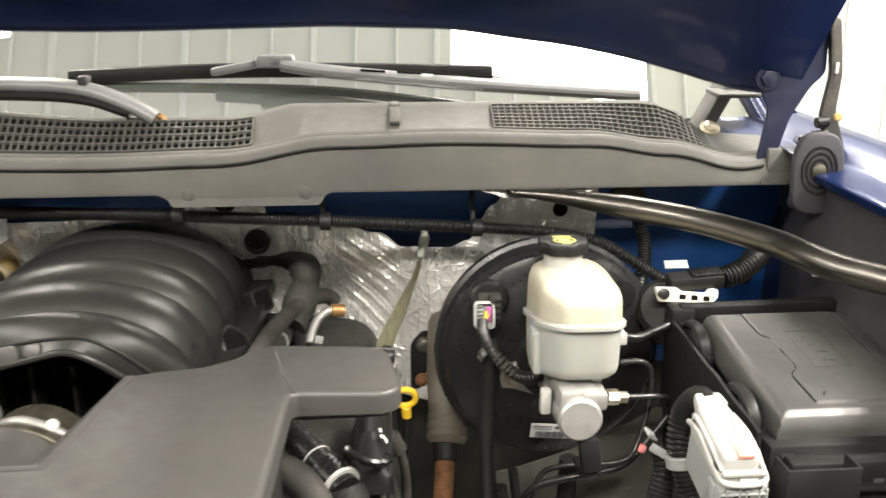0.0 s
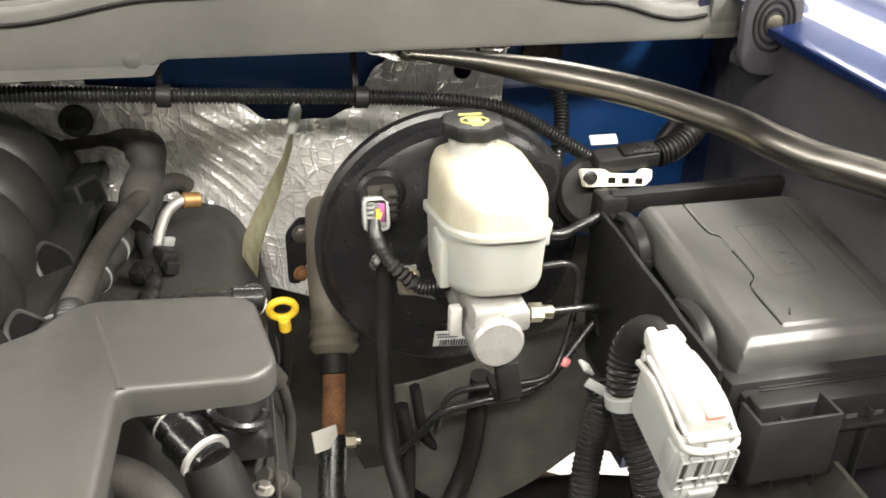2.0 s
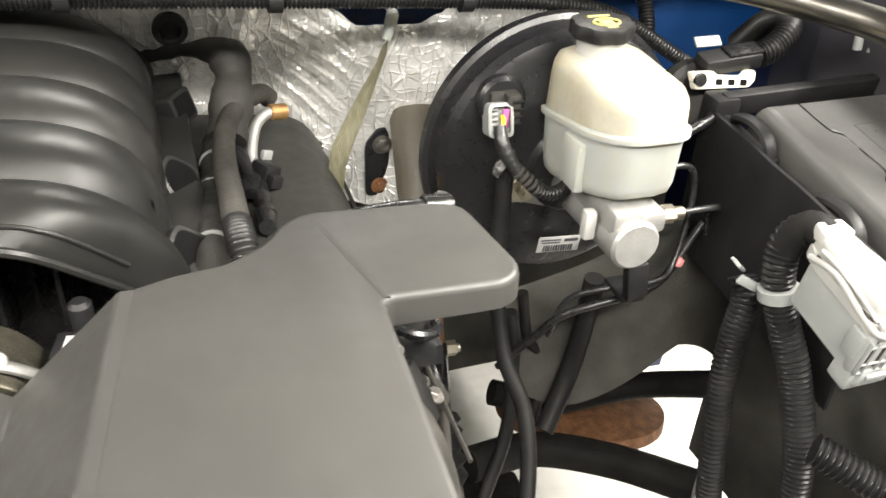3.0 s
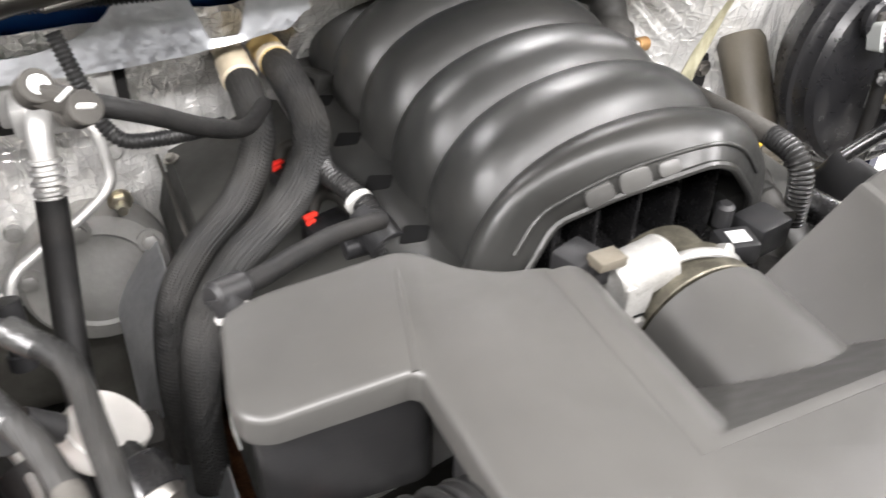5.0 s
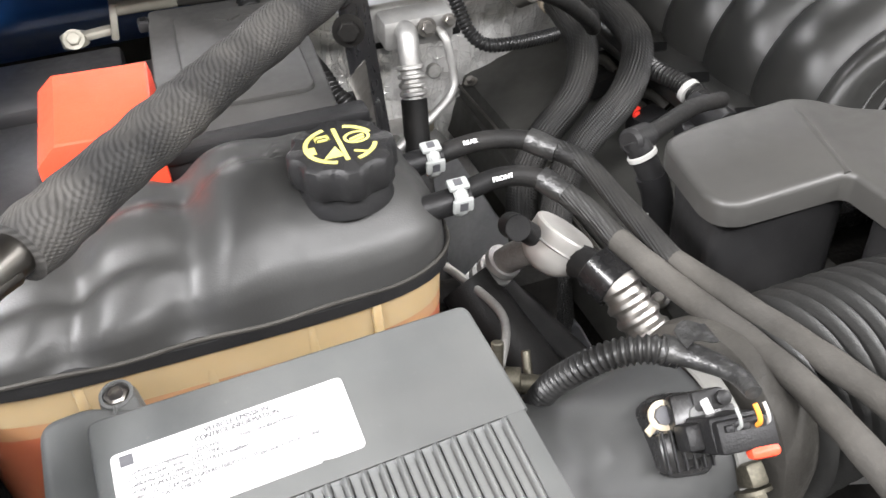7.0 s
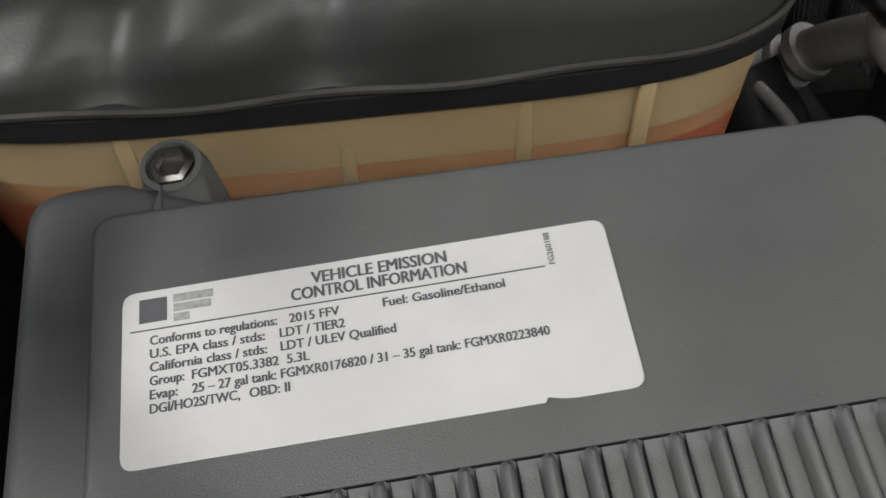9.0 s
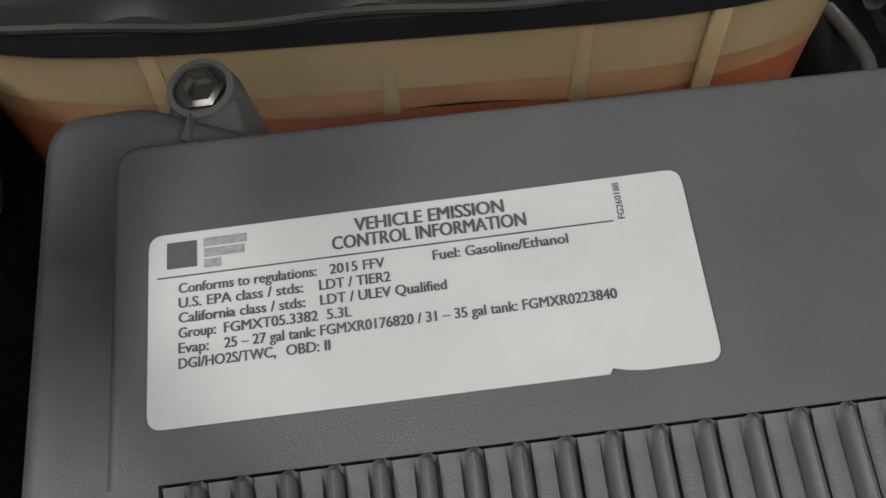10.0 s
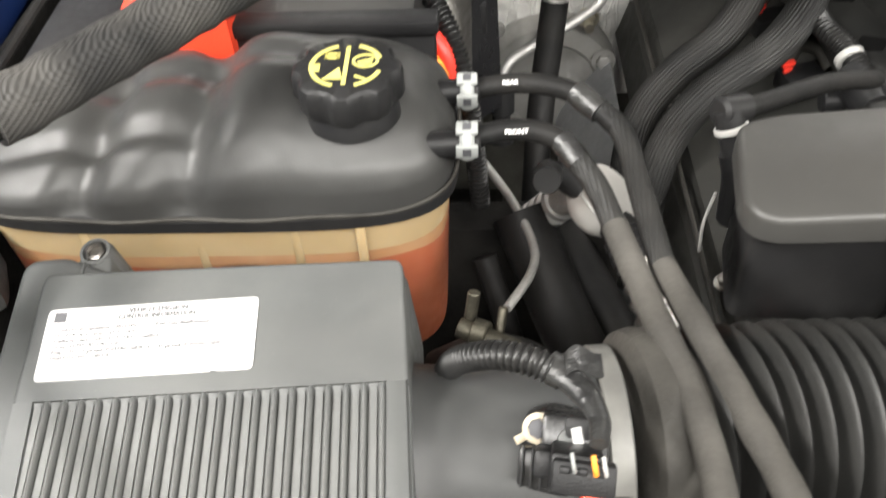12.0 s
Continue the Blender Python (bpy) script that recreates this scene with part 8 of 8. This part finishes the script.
part("white_dot", lathe([(0.0065, 0), (0.0065, 0.001)], align((-0.3905, 0.6875, 1.2145), (-0.384, 0.678, 1.223)), 16), M_whiteink, tg)
part("white_patch", box((-0.3675, 0.6795, 1.1985), (0.011, 0.006, 0.002), 0.0005, (-55, 20, 20)), M_whiteink, tg)
part("white_stroke", box((-0.378, 0.6825, 1.2075), (0.012, 0.003, 0.002), 0.0005, (-55, -30, 20)), M_whiteink, tg)
part("cable", tube([(-0.365, 0.69, 1.195), (-0.33, 0.70, 1.175), (-0.29, 0.73, 1.14), (-0.25, 0.79, 1.10), (-0.22, 0.85, 1.085)], 0.0075, 0.006, 12), M_rubber, tg)
solo("firewall_harness", tube([(-0.378, 0.885, 1.165), (-0.3695, 0.868, 1.1345), (-0.3638, 0.860, 1.1146), (-0.3572, 0.850, 1.0930), (-0.3433, 0.840, 1.0805), (-0.3124, 0.840, 1.0760), (-0.280, 0.850, 1.071), (-0.2562, 0.862, 1.0660)], 0.0068, pitch=0.0042, amp=0.0014, seg=14), M_corrugated, "black conduit arching below the foil shield", "cable")

# heater hoses
for pts, mat, ring in (
    ([(-0.224, 0.938, 1.075), (-0.224, 0.90, 1.068), (-0.231, 0.845, 1.052), (-0.262, 0.800, 1.025), (-0.305, 0.785, 0.992), (-0.338, 0.760, 0.958), (-0.352, 0.72, 0.91), (-0.355, 0.69, 0.84)], M_whitep, "white"),
    ([(-0.183, 0.958, 1.076), (-0.181, 0.90, 1.076), (-0.189, 0.81, 1.068), (-0.228, 0.755, 1.042), (-0.285, 0.735, 1.005), (-0.322, 0.710, 0.965), (-0.340, 0.675, 0.91), (-0.345, 0.65, 0.84)], M_ochre, "ochre")):
    hh = thing("heater_hose", pts[0], f"black braided heater hose with a {ring} quick connector", "hose", "heater hoses")
    part("hose", tube(pts, 0.0160, 0.006, 120, flutes=30), M_weave, hh, "hose with fine lengthwise ribs", 80)
    d = (Vector(pts[0]) - Vector(pts[1])).normalized()
    p = Vector(pts[0])
    part("quick_connector", merged(rod(p - d * 0.012, p + d * 0.026, 0.0170), rod(p + d * 0.022, p + d * 0.075, 0.0155)), M_tan if ring == "white" else mat, hh)
    part("connector_band", lathe([(0.0172, 0), (0.0180, 0.001), (0.0180, 0.011), (0.0172, 0.012)], align(p - d * 0.010, p), 24), M_tan, hh, "pale tan collar")

# passenger valve cover: coils, plugs, purge line
ck = thing("injector_harness", (-0.20, 0.76, 1.0), "black engine harness with red connector locks", "cable")
part("conduit", tube([(-0.165, 0.93, 1.035), (-0.178, 0.84, 1.045), (-0.190, 0.775, 1.052), (-0.177, 0.735, 1.048), (-0.170, 0.70, 1.040), (-0.175, 0.66, 1.03)], 0.0095, pitch=0.0042, amp=0.002, seg=12), M_corrugated, ck)
part("white_band", lathe([(0.0125, 0), (0.0125, 0.006)], align((-0.1765, 0.728, 1.046), (-0.172, 0.705, 1.040)), 22), M_whitep, ck)
part("purge_valve", merged(rod((-0.175, 0.715, 1.035), (-0.168, 0.672, 1.03), 0.017), rod((-0.20, 0.70, 1.02), (-0.155, 0.70, 1.02), 0.010)), M_black, ck)
for x, y, zz in ((-0.208, 0.770, 1.004), (-0.209, 0.877, 0.998)):
    part("plug", merged(box((x + 0.012, y - 0.008, zz - 0.006), (0.040, 0.026, 0.020), 0.003, (0, 0, 15))), M_black, ck)
    part("red_lock", merged(box((x, y, zz + 0.006), (0.014, 0.006, 0.004), 0.001, (0, 0, 20)), box((x - 0.002, y - 0.008, zz + 0.005), (0.010, 0.004, 0.004), 0.001, (0, 0, 30))), M_redclip, ck, "bright red connector lock")
    part("loop", tube([(x + 0.005, y + 0.012, zz), (x + 0.015, y + 0.022, zz + 0.010), (x + 0.032, y + 0.018, zz + 0.008), (x + 0.04, y, zz)], 0.006, 0.004, 10), M_oldrubber, ck)
pc = thing("purge_pipe", (-0.27, 0.61, 1.03), "glossy black pipe and elbow at the cover wing", "pipe")
part("pipe", tube([(-0.175, 0.675, 1.060), (-0.220, 0.650, 1.076), (-0.255, 0.628, 1.084), (-0.285, 0.608, 1.090), (-0.312, 0.592, 1.095)], 0.0076, 0.005, 16), M_rubber, pc)
part("elbow", merged(rod((-0.300, 0.599, 1.093), (-0.325, 0.586, 1.099), 0.0110, bev=0.003), rod((-0.318, 0.590, 1.099), (-0.306, 0.574, 1.066), 0.0105)), M_black, pc, "dull black elbow")
part("white_ring", lathe([(0.0116, 0), (0.0122, 0.0006), (0.0122, 0.0040), (0.0116, 0.0046)], align((-0.3140, 0.5846, 1.088), (-0.306, 0.574, 1.066)), 24), M_whitep, pc)
part("stub", tube([(-0.308, 0.577, 1.070), (-0.303, 0.571, 1.050), (-0.300, 0.570, 1.010)], 0.0125, 0.005, 16), M_black, pc)
solo("white_wire", tube([(-0.325, 0.55, 1.055), (-0.330, 0.545, 1.03), (-0.328, 0.545, 1.0)], 0.0012, 0.005, 6), M_whitep, "thin pale wire hanging by the cover wing", "wire")

# dryer and lines below the hoses
ad = thing("ac_muffler", (-0.38, 0.56, 1.0), "white aluminium muffler of the air conditioning line", "ac pipe")
FACE, AXIS = Vector((-0.397, 0.545, 1.064)), Vector((0.608, 0.038, 0.793))
part("can", lathe([(0.010, -0.036), (0.016, -0.033), (0.0235, -0.026), (0.0250, -0.020), (0.0250, -0.0015), (0.0236, 0.0), (0.002, 0.0003)], align(FACE, FACE + AXIS), 40), material("chalky_white_aluminium", (0.36, 0.35, 0.33), (0.45, 0.435, 0.41), 20, 0.40, 0.5, metal=0.35), ad, "chalky white can with a flat end")
part("weld_bead", tube([FACE - AXIS * 0.012 + AXIS.orthogonal().normalized() * 0.0251 * math.cos(k * math.pi / 16) + AXIS.cross(AXIS.orthogonal()).normalized() * 0.0251 * math.sin(k * math.pi / 16) for k in range(33)], 0.0011, 0.003, 6), M_motor, ad)
part("inlet_pipe", tube([FACE - AXIS * 0.022, Vector((-0.416, 0.556, 1.044)), Vector((-0.424, 0.574, 1.028)), Vector((-0.430, 0.592, 1.008))], 0.0115, 0.004, 18), M_motor, ad, "short bare aluminium inlet pipe")
part("service_cap", merged(rod((-0.446, 0.537, 1.088), (-0.449, 0.516, 1.100), 0.0095, seg=20), rod((-0.420, 0.545, 1.062), (-0.443, 0.541, 1.086), 0.0085)), M_black, ad, "black service port cap")
for k in range(4):
    part("fin", lathe([(0.0125, 0), (0.0155, 0.001), (0.0155, 0.007), (0.0125, 0.0085)], align(Vector((-0.428, 0.590, 1.012)) + Vector((-0.0055, 0.005, -0.011)) * k, Vector((-0.52, 0.67, 0.83))), 24), M_alu, ad)
part("crimp_sleeve", lathe([(0.0130, 0), (0.0160, 0.001), (0.0165, 0.003), (0.0165, 0.009), (0.0142, 0.012), (0.0142, 0.016), (0.0168, 0.019), (0.0168, 0.022), (0.0142, 0.025), (0.0142, 0.028), (0.0168, 0.031), (0.0168, 0.034), (0.0142, 0.037), (0.0142, 0.040), (0.0170, 0.043), (0.0172, 0.054), (0.0145, 0.057)], align((-0.386, 0.492, 1.054), (-0.370, 0.450, 1.016)), 32), M_steel, ad, "dull crimped sleeve with swaged rings", 30)
part("lower_hose", tube([(-0.372, 0.452, 1.025), (-0.360, 0.425, 1.00), (-0.345, 0.39, 0.96), (-0.33, 0.35, 0.90)], 0.0165, 0.006, 16), M_bellows, ad)
part("collar", rod((-0.392, 0.508, 1.056), (-0.384, 0.486, 1.049), 0.0185, seg=24), M_glossblack, ad, "black collar")
part("rear_link", tube([(-0.400, 0.535, 1.045), (-0.395, 0.515, 1.052), (-0.386, 0.492, 1.054)], 0.013, 0.005, 14), M_rubber, ad)
for pts, r, m_ in (([(-0.46, 0.60, 0.99), (-0.43, 0.54, 0.94), (-0.40, 0.48, 0.90), (-0.38, 0.40, 0.86)], 0.024, M_rubber), ([(-0.43, 0.62, 0.96), (-0.39, 0.55, 0.92), (-0.36, 0.47, 0.90), (-0.33, 0.40, 0.86)], 0.020, M_rubber), ([(-0.49, 0.64, 1.01), (-0.467, 0.603, 1.0), (-0.452, 0.552, 1.0), (-0.456, 0.523, 1.0), (-0.474, 0.491, 1.0)], 0.0036, M_motor), ([(-0.49, 0.56, 0.98), (-0.47, 0.52, 0.93), (-0.46, 0.47, 0.90)], 0.010, M_rubber)):
    solo("lower_hose", tube(pts, r, 0.008, 14), m_, "hose deep beside the coolant tank", "hose", "lower hoses")
ft = thing("pipe_fitting", (-0.49, 0.46, 1.0), "brass and zinc pipe fitting behind the air filter box", "fitting")
part("body", merged(rod((-0.507, 0.427, 1.060), (-0.470, 0.411, 1.056), 0.0065), rod((-0.498, 0.424, 1.060), (-0.489, 0.420, 1.060), 0.0085), rod((-0.500, 0.432, 1.060), (-0.497, 0.438, 1.080), 0.004), rod((-0.482, 0.424, 1.056), (-0.479, 0.436, 1.068), 0.003)), M_dullzinc, ft)
part("sleeve", tube([(-0.52, 0.42, 1.02), (-0.49, 0.418, 1.04), (-0.462, 0.425, 1.02), (-0.45, 0.43, 0.98)], 0.016, 0.006, 14), M_rubber, ft)
solo("alternator", merged(lathe([(0.055, 0), (0.065, 0.01), (0.065, 0.08), (0.05, 0.09)], align((-0.27, 0.42, 0.955), (-0.20, 0.40, 0.95)), 32), *[box((-0.262 + 0.0, 0.42 + 0.045 * math.cos(a), 0.955 + 0.045 * math.sin(a)), (0.02, 0.012, 0.012), 0.002) for a in (0, 0.8, 1.6, 2.4, 3.1)]), M_alu, "dirty cast alternator below the cover wing", "alternator")
solo("orange_wire", tube([(-0.300, 0.445, 1.025), (-0.290, 0.438, 1.012), (-0.285, 0.43, 1.0)], 0.006, 0.003, 8), M_redclip, "short red and orange wire under the cover", "wire")
solo("radiator_shroud", merged(box((0, 0.02, 0.80), (1.3, 0.05, 0.55), 0.01), box((0, 0.0, 1.08), (1.6, 0.16, 0.03), 0.008)), M_black, "black plastic radiator shroud and top panel", "shroud")
solo("splash_pan", sheet(lambda u, v: (-0.45 + 0.86 * u, 0.06 + 0.70 * v, 0.50 + 0.01 * math.sin(7 * u)), 10, 10, 0.004), M_block, "dirty black splash pan under the engine", "pan")
solo("inner_wall_left", box((-0.60, 0.62, 0.76), (0.46, 0.04, 0.42), 0.01), M_block, "dark bulkhead under the battery tray", "panel")
